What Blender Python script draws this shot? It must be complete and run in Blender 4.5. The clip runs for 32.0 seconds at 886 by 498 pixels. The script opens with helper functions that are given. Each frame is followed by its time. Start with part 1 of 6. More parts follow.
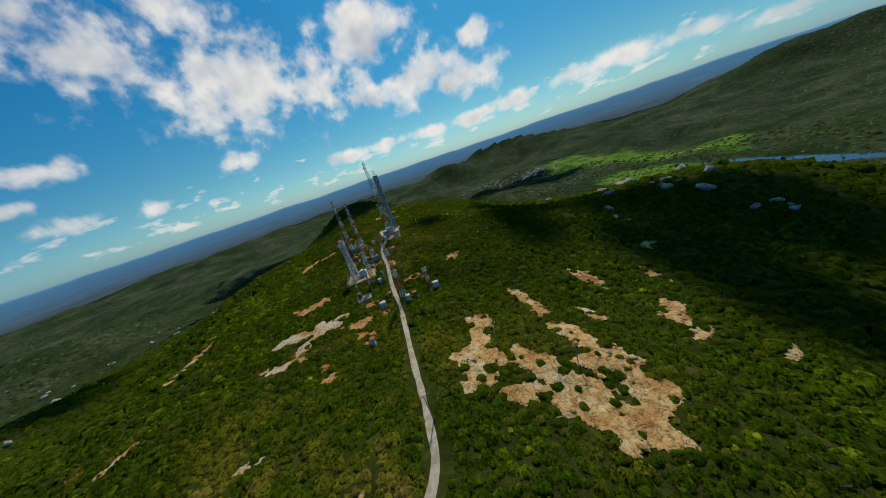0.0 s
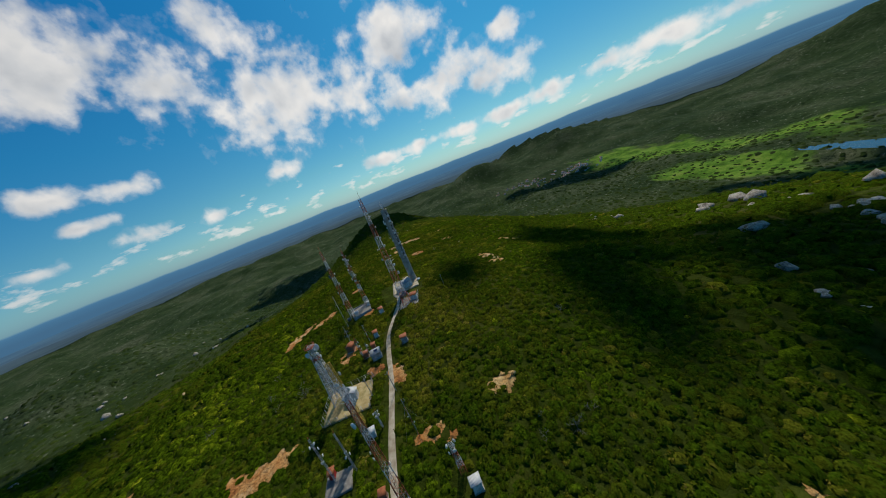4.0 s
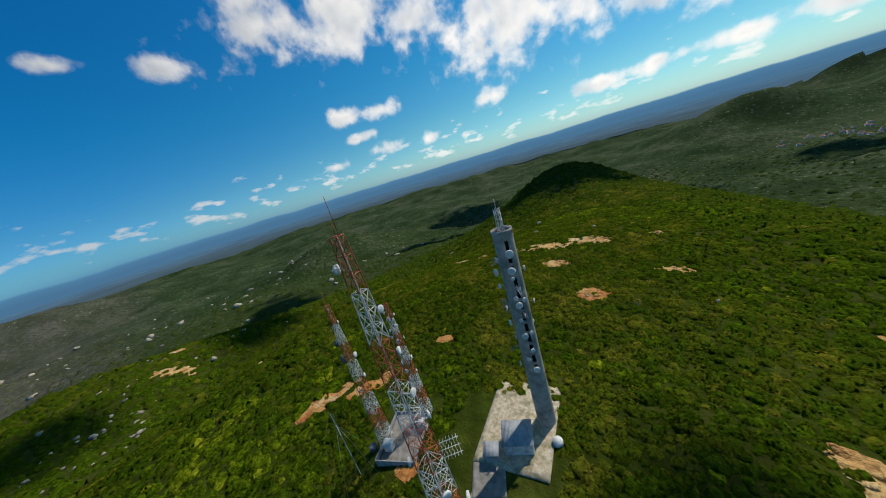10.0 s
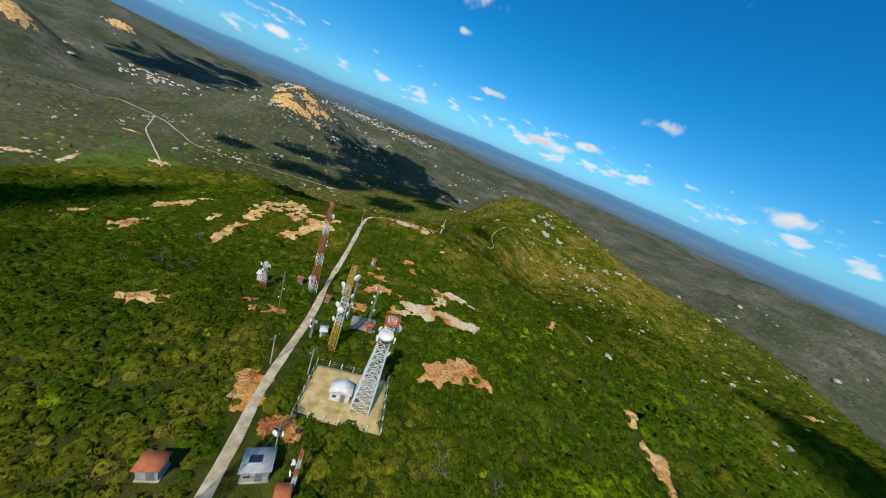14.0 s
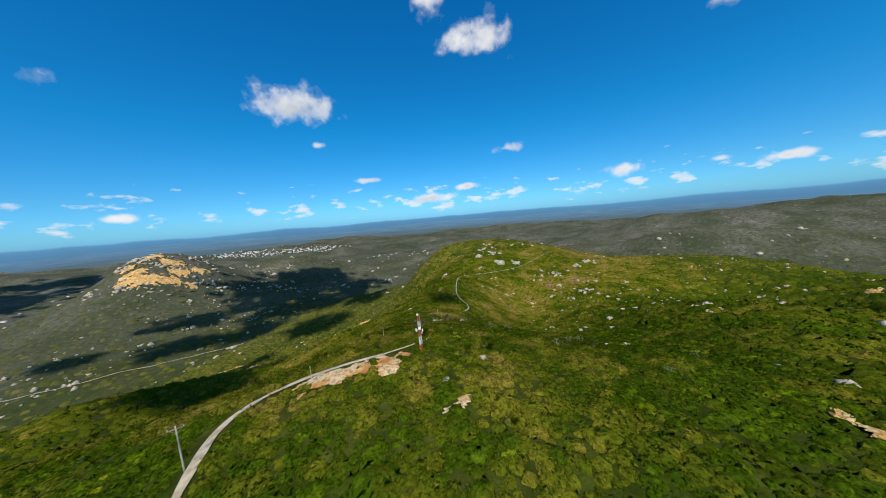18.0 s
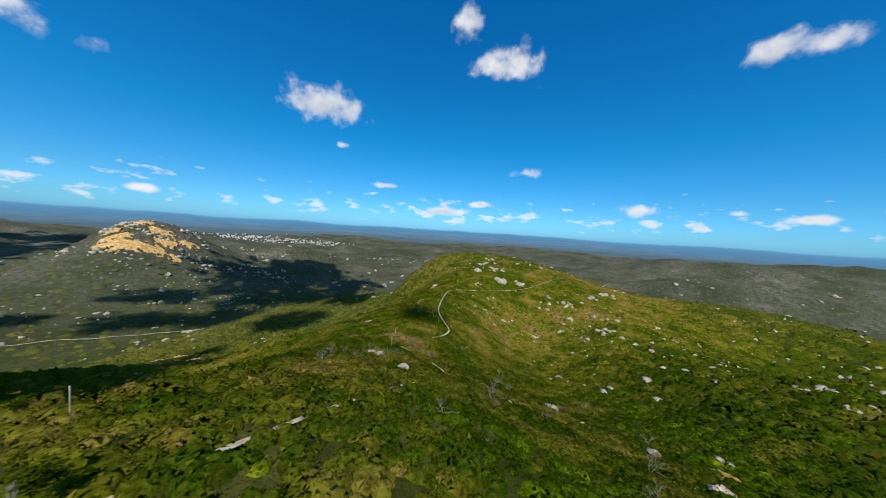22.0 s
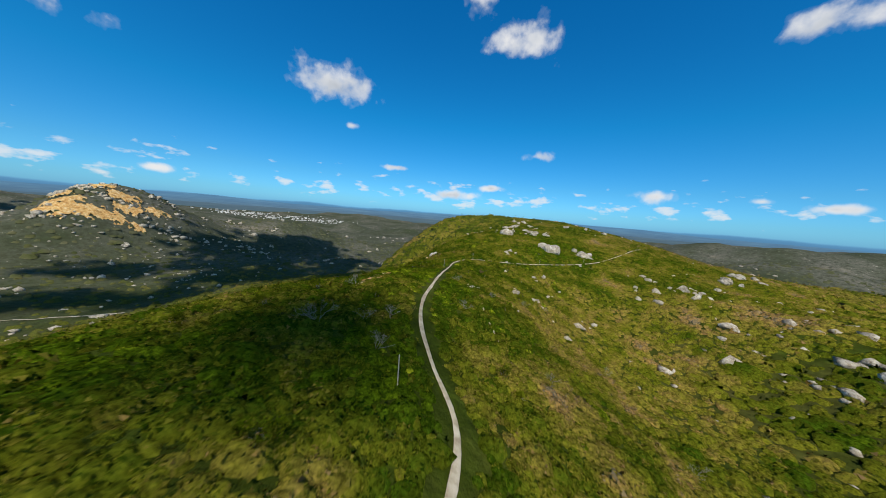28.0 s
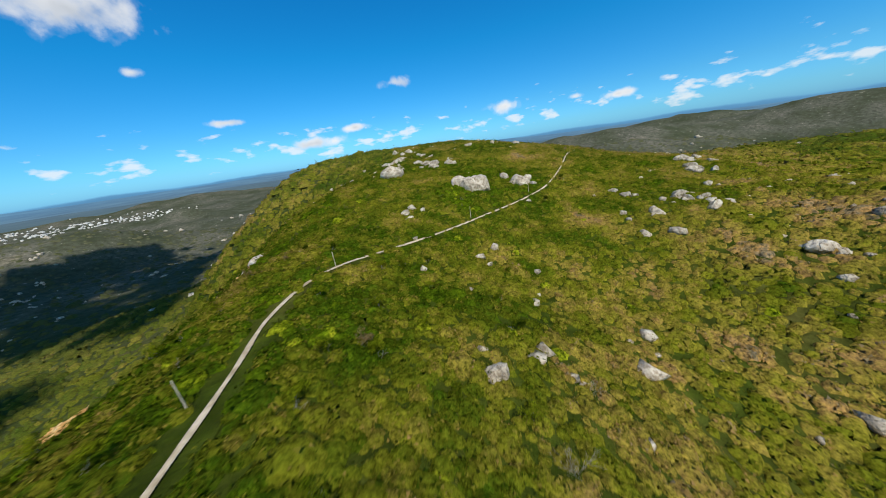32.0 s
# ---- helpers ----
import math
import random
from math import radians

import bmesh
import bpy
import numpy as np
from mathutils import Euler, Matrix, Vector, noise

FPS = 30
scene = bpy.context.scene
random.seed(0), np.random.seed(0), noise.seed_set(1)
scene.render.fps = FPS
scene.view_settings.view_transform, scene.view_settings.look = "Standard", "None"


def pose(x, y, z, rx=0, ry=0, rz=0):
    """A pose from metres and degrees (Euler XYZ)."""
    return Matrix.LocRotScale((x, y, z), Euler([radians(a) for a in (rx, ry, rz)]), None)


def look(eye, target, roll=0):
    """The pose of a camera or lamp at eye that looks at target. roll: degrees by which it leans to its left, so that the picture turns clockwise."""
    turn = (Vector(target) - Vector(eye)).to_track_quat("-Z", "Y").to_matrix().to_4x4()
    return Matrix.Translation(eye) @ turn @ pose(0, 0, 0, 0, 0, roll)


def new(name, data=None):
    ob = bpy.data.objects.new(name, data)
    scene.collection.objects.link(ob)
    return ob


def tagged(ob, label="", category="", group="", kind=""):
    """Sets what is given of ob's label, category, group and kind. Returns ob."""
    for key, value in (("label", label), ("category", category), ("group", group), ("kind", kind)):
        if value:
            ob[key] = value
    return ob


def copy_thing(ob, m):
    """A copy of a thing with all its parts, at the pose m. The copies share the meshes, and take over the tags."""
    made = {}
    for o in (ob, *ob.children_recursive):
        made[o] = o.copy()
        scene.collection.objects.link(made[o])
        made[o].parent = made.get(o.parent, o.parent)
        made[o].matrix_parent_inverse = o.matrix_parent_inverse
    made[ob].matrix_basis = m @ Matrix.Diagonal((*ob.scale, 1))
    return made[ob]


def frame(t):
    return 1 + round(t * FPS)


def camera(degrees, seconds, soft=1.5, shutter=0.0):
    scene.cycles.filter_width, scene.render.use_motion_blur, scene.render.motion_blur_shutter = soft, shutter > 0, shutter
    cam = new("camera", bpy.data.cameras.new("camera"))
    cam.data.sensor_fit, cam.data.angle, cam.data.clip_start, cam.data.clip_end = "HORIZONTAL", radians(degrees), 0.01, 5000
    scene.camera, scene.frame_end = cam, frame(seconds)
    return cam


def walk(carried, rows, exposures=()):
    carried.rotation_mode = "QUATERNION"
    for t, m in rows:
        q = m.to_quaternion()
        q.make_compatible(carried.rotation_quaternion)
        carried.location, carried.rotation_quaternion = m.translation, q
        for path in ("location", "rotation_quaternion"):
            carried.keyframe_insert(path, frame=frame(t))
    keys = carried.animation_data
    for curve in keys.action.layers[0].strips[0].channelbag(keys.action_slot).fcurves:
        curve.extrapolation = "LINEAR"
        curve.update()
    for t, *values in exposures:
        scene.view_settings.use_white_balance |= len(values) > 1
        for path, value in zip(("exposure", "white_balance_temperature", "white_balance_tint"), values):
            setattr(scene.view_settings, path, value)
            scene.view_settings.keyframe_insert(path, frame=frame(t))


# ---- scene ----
cam = camera(114.84, 32.0, soft=1.0, shutter=0.2)
PATH = [
    (0, 0.00, 0.00, 0.00, 71.53, 17.93, -5.87),
    (0.5, 2.53, 7.76, -0.02, 72.00, 17.23, -4.39),
    (1, 4.68, 16.36, -0.18, 73.00, 16.44, -2.06),
    (1.5, 5.89, 25.13, 0.29, 74.17, 16.75, -0.07),
    (2, 6.61, 34.38, 2.16, 74.95, 17.68, 0.95),
    (2.5, 6.95, 43.77, 4.51, 75.33, 18.83, 0.87),
    (3, 7.25, 52.34, 6.95, 75.18, 20.01, 0.35),
    (3.5, 7.96, 61.44, 9.13, 74.43, 20.79, 0.02),
    (5.5, 8.71, 101.90, 14.45, 71.50, 19.46, 5.11),
    (6, 8.81, 111.98, 14.92, 71.52, 19.38, 6.68),
    (6.5, 8.56, 121.59, 14.94, 71.25, 20.19, 8.26),
    (7, 7.88, 130.93, 14.61, 71.25, 20.35, 10.42),
    (7.5, 7.39, 140.34, 14.55, 71.53, 18.73, 14.68),
    (8, 6.93, 148.84, 14.51, 71.94, 16.29, 20.82),
    (8.5, 4.92, 157.15, 14.10, 72.44, 14.19, 27.14),
    (9, 2.13, 164.15, 13.77, 72.74, 13.75, 31.65),
    (9.5, -1.56, 170.58, 13.41, 73.14, 14.86, 35.03),
    (10, -6.21, 177.11, 13.43, 73.63, 16.46, 39.09),
    (10.5, -10.73, 182.77, 13.53, 74.53, 17.16, 45.30),
    (11, -15.70, 188.17, 12.91, 76.97, 15.11, 58.37),
    (11.5, -21.49, 192.76, 12.10, 80.05, 9.10, 77.30),
    (12, -28.13, 196.62, 12.28, 81.53, 1.69, 100.73),
    (12.5, -36.44, 198.19, 10.65, 80.11, -11.92, 129.49),
    (13, -44.24, 195.91, 8.75, 73.33, -23.87, 158.84),
    (13.5, -49.54, 189.88, 7.56, 67.20, -27.43, 180.86),
    (15.5, -45.17, 145.61, -0.32, 68.89, -6.24, 193.00),
    (16, -43.06, 134.26, -3.29, 71.39, -1.47, 189.21),
    (16.5, -41.94, 123.06, -6.90, 75.10, 1.23, 184.53),
    (17, -42.12, 113.12, -10.30, 79.26, 2.56, 177.62),
    (17.5, -43.12, 102.99, -13.57, 82.09, 3.86, 169.80),
    (18, -43.97, 94.73, -15.84, 83.50, 4.71, 165.15),
    (18.5, -46.12, 87.17, -17.88, 84.29, 5.26, 163.27),
    (19, -49.21, 80.02, -19.62, 84.59, 4.58, 163.00),
    (19.5, -54.20, 72.90, -21.05, 84.70, 2.96, 163.49),
    (20, -56.04, 67.28, -22.28, 85.14, 0.42, 164.24),
    (20.5, -60.25, 59.67, -24.72, 85.67, -1.54, 165.09),
    (21, -65.38, 52.55, -26.57, 86.30, -2.53, 165.95),
    (21.5, -70.00, 45.30, -29.63, 86.56, -3.38, 166.53),
    (22, -73.78, 37.29, -32.44, 86.30, -3.72, 167.06),
    (22.5, -77.14, 28.73, -35.08, 85.37, -3.94, 167.32),
    (23, -80.55, 19.49, -37.47, 84.44, -3.88, 167.50),
    (23.5, -83.76, 9.02, -39.88, 83.62, -3.41, 167.32),
    (24, -87.16, -3.21, -43.46, 82.66, -2.89, 167.17),
    (24.5, -90.72, -16.08, -47.21, 81.55, -2.43, 167.03),
    (25, -94.01, -29.11, -49.79, 80.79, -1.63, 166.76),
    (25.5, -96.80, -41.53, -52.92, 80.57, -1.62, 166.73),
    (26, -100.36, -53.82, -56.69, 80.90, -3.30, 167.53),
    (26.5, -102.51, -65.18, -61.40, 81.61, -5.18, 168.68),
    (28.5, -117.03, -126.52, -75.83, 83.01, -4.43, 168.96),
    (29, -119.20, -138.59, -77.66, 81.99, -3.73, 168.12),
    (29.5, -121.63, -149.99, -78.53, 80.11, -1.55, 166.72),
    (30, -124.70, -161.04, -78.48, 77.39, 2.40, 164.40),
    (30.5, -128.66, -171.36, -77.38, 73.56, 7.26, 159.99),
    (31, -134.16, -182.01, -77.22, 70.55, 10.53, 153.50),
    (31.5, -141.98, -192.20, -76.43, 69.05, 10.34, 148.03),
    (32, -152.26, -204.43, -76.54, 70.38, 7.89, 144.60),
]
walk(cam, [(r[0], pose(*r[1:])) for r in PATH], [(0, -0.8), (6, -0.75), (9, -0.65), (12.5, -0.1), (15.5, -0.05), (19, 0.0), (23, 0.0), (27, -0.1), (30, -0.1), (32, 0.05)])

# ---- sky, sun ----
SUN_AZ, SUN_EL = radians(12), radians(52)       # clockwise from +y, above the horizon


def nd(tree, kind, **sets):
    n = tree.nodes.new(kind)
    for k, v in sets.items():
        if k == "ins":
            for a, b in v.items():
                n.inputs[a].default_value = b
        elif k == "operation":
            n.operation = v
        elif k == "blend_type":
            n.blend_type = v
        elif k == "data_type":
            n.data_type = v
        elif k == "vector_type":
            n.vector_type = v
        elif k == "noise_dimensions":
            n.noise_dimensions = v
        elif k == "feature":
            n.feature = v
    return n


def ramp(tree, src, stops):
    n = tree.nodes.new("ShaderNodeValToRGB")
    e = n.color_ramp.elements
    while len(e) < len(stops):
        e.new(0.5)
    for el, (p, c) in zip(e, stops):
        el.position = p
        el.color = (*c, 1) if len(c) == 3 else c
    tree.links.new(src, n.inputs[0])
    return n.outputs[0]


def math_node(tree, op, a, b=None, clamp=False):
    n = tree.nodes.new("ShaderNodeMath")
    n.operation, n.use_clamp = op, clamp
    if op == "MULTIPLY_ADD":
        n.inputs[2].default_value = 0.5
    for i, v in enumerate((a, b)):
        if v is None:
            continue
        if isinstance(v, (int, float)):
            n.inputs[i].default_value = v
        else:
            tree.links.new(v, n.inputs[i])
    return n.outputs[0]


def mix_rgb(tree, fac, a, b, blend="MIX"):
    n = tree.nodes.new("ShaderNodeMix")
    n.data_type, n.blend_type = "RGBA", blend
    for i, v in ((0, fac), (6, a), (7, b)):
        if isinstance(v, (int, float)):
            n.inputs[i].default_value = v
        elif isinstance(v, tuple):
            n.inputs[i].default_value = (*v, 1)
        else:
            tree.links.new(v, n.inputs[i])
    return n.outputs[2]


# cumulus seen from the hill: azimuth from +y clockwise, elevation, half width, half height, degrees
CLOUDS_NORTH = [
    (-47, 26, 11, 5), (-36, 24, 8, 4.5), (-57, 25, 8, 4), (-22, 19, 9, 6), (-13, 17, 6, 4), (-3, 21, 8, 5.5), (3, 13.5, 9, 3.2), (14, 11, 5, 2.6), (16.7, 16.5, 2.6, 1.6),
    (-11, 5, 4, 1.1), (-3, 5.2, 4, 1.2), (5, 4.6, 5, 1.2), (13, 4.6, 5, 1.2), (21, 5, 5, 1.3), (29, 5.2, 5, 1.4), (37, 5.2, 6, 1.4), (45, 4.4, 6, 1.3), (53, 3, 5, 1.1), (-28, 28, 3.5, 3), (-47, 12.5, 3, 1.0), (-27.7, 9, 3.5, 1.7), (-53, 9, 3, 0.9), (-48, 6, 3.4, 1.2),
    (-40, 5.7, 2.4, 1.1), (-58.5, 5.4, 3, 1.0), (-62, 26, 3, 1.4), (-53.6, 12.7, 2.4, 1.2),
    (-70, 34, 5, 2), (28, 34, 12, 5), (52, 24, 10, 5), (70, 40, 12, 5),
]
CLOUDS_SOUTH = [
    (-152.4, 11.8, 4.2, 1.3), (-77, 22.6, 2.8, 1.5), (-86.4, 23.2, 2.4, 1.2), (-132.5, 5.4, 4.0, 1.4),
    (130, 20, 9, 3.0), (169.6, 20.2, 7.8, 3.4), (172.8, 14.4, 1.8, 0.8), (-154.7, 29.7, 6.2, 3.0), (-119.2, 24.5, 5.2, 2.2),
    (129.2, 6.4, 3.0, 1.3), (-164.6, 35.3, 3.6, 3.2), (-179.1, 8.1, 3.0, 0.6), (-167.4, 3.9, 4.6, 1.1), (146.3, 3.3, 1.8, 0.7),
    (-160, 5.6, 2.6, 0.7), (-115, 4.2, 2.2, 0.7), (-121, 5.0, 1.6, 0.6),
]
world = bpy.data.worlds.new("sky")
scene.world = world
world.use_nodes = True
wt = world.node_tree
wt.nodes.clear()
sky = wt.nodes.new("ShaderNodeTexSky")
sky.sky_type, sky.sun_disc, sky.sun_elevation, sky.sun_rotation = "NISHITA", False, SUN_EL, SUN_AZ
sky.air_density, sky.dust_density, sky.ozone_density, sky.altitude = 1.0, 1.0, 2.0, 900
way = wt.nodes.new("ShaderNodeTexCoord").outputs["Generated"]
wob = nd(wt, "ShaderNodeTexNoise", ins={"Scale": 7.0, "Detail": 6.0, "Roughness": 0.5})
wt.links.new(way, wob.inputs["Vector"])
near = None
for az, el, hw, hh in [(a, e, w * (1.3 if e > 10 else 1.0), h * (1.35 if e > 10 else 1.1)) for a, e, w, h in CLOUDS_NORTH] + [(a, e, w * 0.95, h * 0.9) for a, e, w, h in CLOUDS_SOUTH]:
    a, e = radians(az), radians(el)
    mp = wt.nodes.new("ShaderNodeMapping")
    mp.vector_type = "TEXTURE"
    mp.inputs["Location"].default_value = (math.sin(a) * math.cos(e), math.cos(a) * math.cos(e), math.sin(e))
    mp.inputs["Rotation"].default_value = (e, 0, -a)
    mp.inputs["Scale"].default_value = (radians(hw), 0.5, radians(hh))
    wt.links.new(way, mp.inputs["Vector"])
    ln = nd(wt, "ShaderNodeVectorMath", operation="LENGTH")
    wt.links.new(mp.outputs[0], ln.inputs[0])
    if near is None:
        near = ln.outputs["Value"]
    else:
        sm = wt.nodes.new("ShaderNodeMath")
        sm.operation = "SMOOTH_MIN"
        sm.inputs[2].default_value = 0.35
        wt.links.new(near, sm.inputs[0]), wt.links.new(ln.outputs["Value"], sm.inputs[1])
        near = sm.outputs[0]
# rows of small far cumulus low over the plain
sep = wt.nodes.new("ShaderNodeSeparateXYZ")
wt.links.new(way, sep.inputs[0])
lay = wt.nodes.new("ShaderNodeCombineXYZ")
wt.links.new(sep.outputs[0], lay.inputs[0])
wt.links.new(sep.outputs[1], lay.inputs[1])
wt.links.new(math_node(wt, "MULTIPLY", sep.outputs[2], 2.6), lay.inputs[2])
far_n = nd(wt, "ShaderNodeTexNoise", ins={"Scale": 15.0, "Detail": 5.0, "Roughness": 0.52})
wt.links.new(lay.outputs[0], far_n.inputs["Vector"])
low = ramp(wt, sep.outputs[2], [(0.0, (0.2, 0.2, 0.2)), (0.02, (0.85, 0.85, 0.85)), (0.055, (1, 1, 1)), (0.085, (0.9, 0.9, 0.9)), (0.14, (0.78, 0.78, 0.78)), (0.18, (0, 0, 0))])
far_c = ramp(wt, math_node(wt, "MULTIPLY", far_n.outputs[0], low), [(0.52, (0, 0, 0)), (0.575, (0.6, 0.6, 0.6)), (0.63, (1, 1, 1))])
body = math_node(wt, "SUBTRACT", 1.05, near)
rag = nd(wt, "ShaderNodeTexNoise", ins={"Scale": 21.0, "Detail": 5.0, "Roughness": 0.52})
wt.links.new(way, rag.inputs["Vector"])
body = math_node(wt, "ADD", body, math_node(wt, "MULTIPLY", math_node(wt, "SUBTRACT", wob.outputs[0], 0.5), 2.5))
body = math_node(wt, "ADD", body, math_node(wt, "MULTIPLY", math_node(wt, "SUBTRACT", rag.outputs[0], 0.5), 1.9))
dens = ramp(wt, body, [(0.0, (0, 0, 0)), (0.2, (0.10, 0.10, 0.10)), (0.48, (0.55, 0.55, 0.55)), (0.8, (0.9, 0.9, 0.9)), (1.0, (0.97, 0.97, 0.97))])
dens = math_node(wt, "MAXIMUM", dens, math_node(wt, "MULTIPLY", far_c, 0.7))
lift = nd(wt, "ShaderNodeVectorMath", operation="ADD", ins={1: (0.004, 0.012, 0.035)})
wt.links.new(way, lift.inputs[0])
wob2 = nd(wt, "ShaderNodeTexNoise", ins={"Scale": 7.0, "Detail": 3.0, "Roughness": 0.5})
wt.links.new(lift.outputs[0], wob2.inputs["Vector"])
wob3 = nd(wt, "ShaderNodeTexNoise", ins={"Scale": 7.0, "Detail": 3.0, "Roughness": 0.5})
wt.links.new(way, wob3.inputs["Vector"])
slope = math_node(wt, "SUBTRACT", wob3.outputs[0], wob2.outputs[0])
shade = math_node(wt, "ADD", math_node(wt, "MULTIPLY", slope, 1.6), math_node(wt, "SUBTRACT", 0.82, math_node(wt, "MULTIPLY", body, 0.28)))
tone = ramp(wt, shade, [(0.15, (0.50, 0.55, 0.62)), (0.5, (0.80, 0.83, 0.87)), (0.72, (1.0, 1.0, 1.0))])
deep = nd(wt, "ShaderNodeHueSaturation", ins={"Saturation": 1.25, "Value": 1.0})
wt.links.new(sky.outputs[0], deep.inputs["Color"])
clear = wt.nodes.new("ShaderNodeBackground")
clear.inputs["Strength"].default_value = 0.1
south_tint = ramp(wt, sep.outputs[2], [(0.0, (0.36, 0.98, 1.9)), (0.03, (0.37, 0.96, 1.6)), (0.10, (0.34, 0.98, 1.38)), (0.28, (0.12, 1.16, 1.46)), (0.62, (0.06, 1.22, 1.62)), (0.78, (0.5, 1.05, 1.15)), (1.0, (0.7, 1.05, 1.1))])
north_tint = ramp(wt, sep.outputs[2], [(0.0, (0.74, 1.22, 1.78)), (0.04, (0.76, 1.24, 1.42)), (0.12, (0.70, 1.30, 1.26)), (0.30, (0.38, 1.38, 1.42)), (0.62, (0.16, 1.36, 1.62)), (0.78, (0.5, 1.05, 1.15)), (1.0, (0.7, 1.05, 1.1))])
sunward = ramp(wt, math_node(wt, "MULTIPLY_ADD", sep.outputs[1], 0.5), [(0.5, (0, 0, 0)), (0.9, (1, 1, 1))])
tint = mix_rgb(wt, sunward, south_tint, north_tint)
wt.links.new(mix_rgb(wt, 1.0, deep.outputs[0], tint, "MULTIPLY"), clear.inputs["Color"])
white = wt.nodes.new("ShaderNodeBackground")
white.inputs["Strength"].default_value = 1.02
wt.links.new(mix_rgb(wt, 1.0, tone, mix_rgb(wt, sunward, (0.88, 0.88, 0.88), (1.42, 1.38, 1.32)), "MULTIPLY"), white.inputs["Color"])
both = wt.nodes.new("ShaderNodeMixShader")
wt.links.new(dens, both.inputs[0]), wt.links.new(clear.outputs[0], both.inputs[1]), wt.links.new(white.outputs[0], both.inputs[2])
# the last ranges, too far to shift, along the horizon, blue haze painted in
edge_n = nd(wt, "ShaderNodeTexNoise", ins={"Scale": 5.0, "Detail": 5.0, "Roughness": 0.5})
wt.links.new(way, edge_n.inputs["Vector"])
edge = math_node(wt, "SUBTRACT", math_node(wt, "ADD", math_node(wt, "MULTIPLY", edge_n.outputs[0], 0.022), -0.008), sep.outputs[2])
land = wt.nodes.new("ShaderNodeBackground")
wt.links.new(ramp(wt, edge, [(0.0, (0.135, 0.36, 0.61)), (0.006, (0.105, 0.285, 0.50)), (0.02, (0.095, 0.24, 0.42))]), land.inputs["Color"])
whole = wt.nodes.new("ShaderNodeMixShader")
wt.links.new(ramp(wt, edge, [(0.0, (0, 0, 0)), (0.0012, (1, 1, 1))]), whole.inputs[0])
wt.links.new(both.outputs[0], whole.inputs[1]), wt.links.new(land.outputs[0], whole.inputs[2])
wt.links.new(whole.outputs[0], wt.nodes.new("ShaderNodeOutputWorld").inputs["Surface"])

sun = new("sun", bpy.data.lights.new("sun", "SUN"))
sun.data.energy, sun.data.angle, sun.data.color = 4.6, radians(0.53), (1.0, 0.94, 0.84)
sun.matrix_world = look((math.sin(SUN_AZ) * math.cos(SUN_EL) * 900, math.cos(SUN_AZ) * math.cos(SUN_EL) * 900, math.sin(SUN_EL) * 900), (0, 0, 0))


# ---- materials ----
def material(name, rough=0.8, metal=0.0, spec=0.3):
    m = bpy.data.materials.new(name)
    m.use_nodes = True
    t = m.node_tree
    b = t.nodes["Principled BSDF"]
    b.inputs["Roughness"].default_value, b.inputs["Metallic"].default_value = rough, metal
    b.inputs["Specular IOR Level"].default_value = spec
    return m, t, b


def place(t, scale=1.0):
    g = t.nodes.new("ShaderNodeNewGeometry").outputs["Position"]
    if scale == 1.0:
        return g
    v = nd(t, "ShaderNodeVectorMath", operation="SCALE", ins={"Scale": scale})
    t.links.new(g, v.inputs[0])
    return v.outputs[0]


def noisy(t, vec, scale, detail=4.0, rough=0.55):
    n = nd(t, "ShaderNodeTexNoise", ins={"Scale": scale, "Detail": detail, "Roughness": rough})
    t.links.new(vec, n.inputs["Vector"])
    return n.outputs[0]


def bump(t, b, h, strength=0.4, dist=0.1):
    n = nd(t, "ShaderNodeBump", ins={"Strength": strength, "Distance": dist})
    t.links.new(h, n.inputs["Height"])
    t.links.new(n.outputs[0], b.inputs["Normal"])


def surface(name, stops, scale, rough=0.85, metal=0.0, detail=6.0, grit=0.3, grit_dist=0.02, second=None, spec=0.3):
    """A surface whose colour wanders along stops at two scales, with fine relief."""
    m, t, b = material(name, rough, metal, spec)
    p = place(t)
    col = ramp(t, noisy(t, p, scale, detail, 0.6), stops)
    if second:
        tint, s2, amount = second
        f = math_node(t, "MULTIPLY", ramp(t, noisy(t, p, s2, 4.0), [(0.5, (0, 0, 0)), (0.62, (1, 1, 1))]), amount)
        col = mix_rgb(t, f, col, tint)
    t.links.new(col, b.inputs["Base Color"])
    bump(t, b, noisy(t, p, scale * 6, 5.0), grit, grit_dist)
    return m


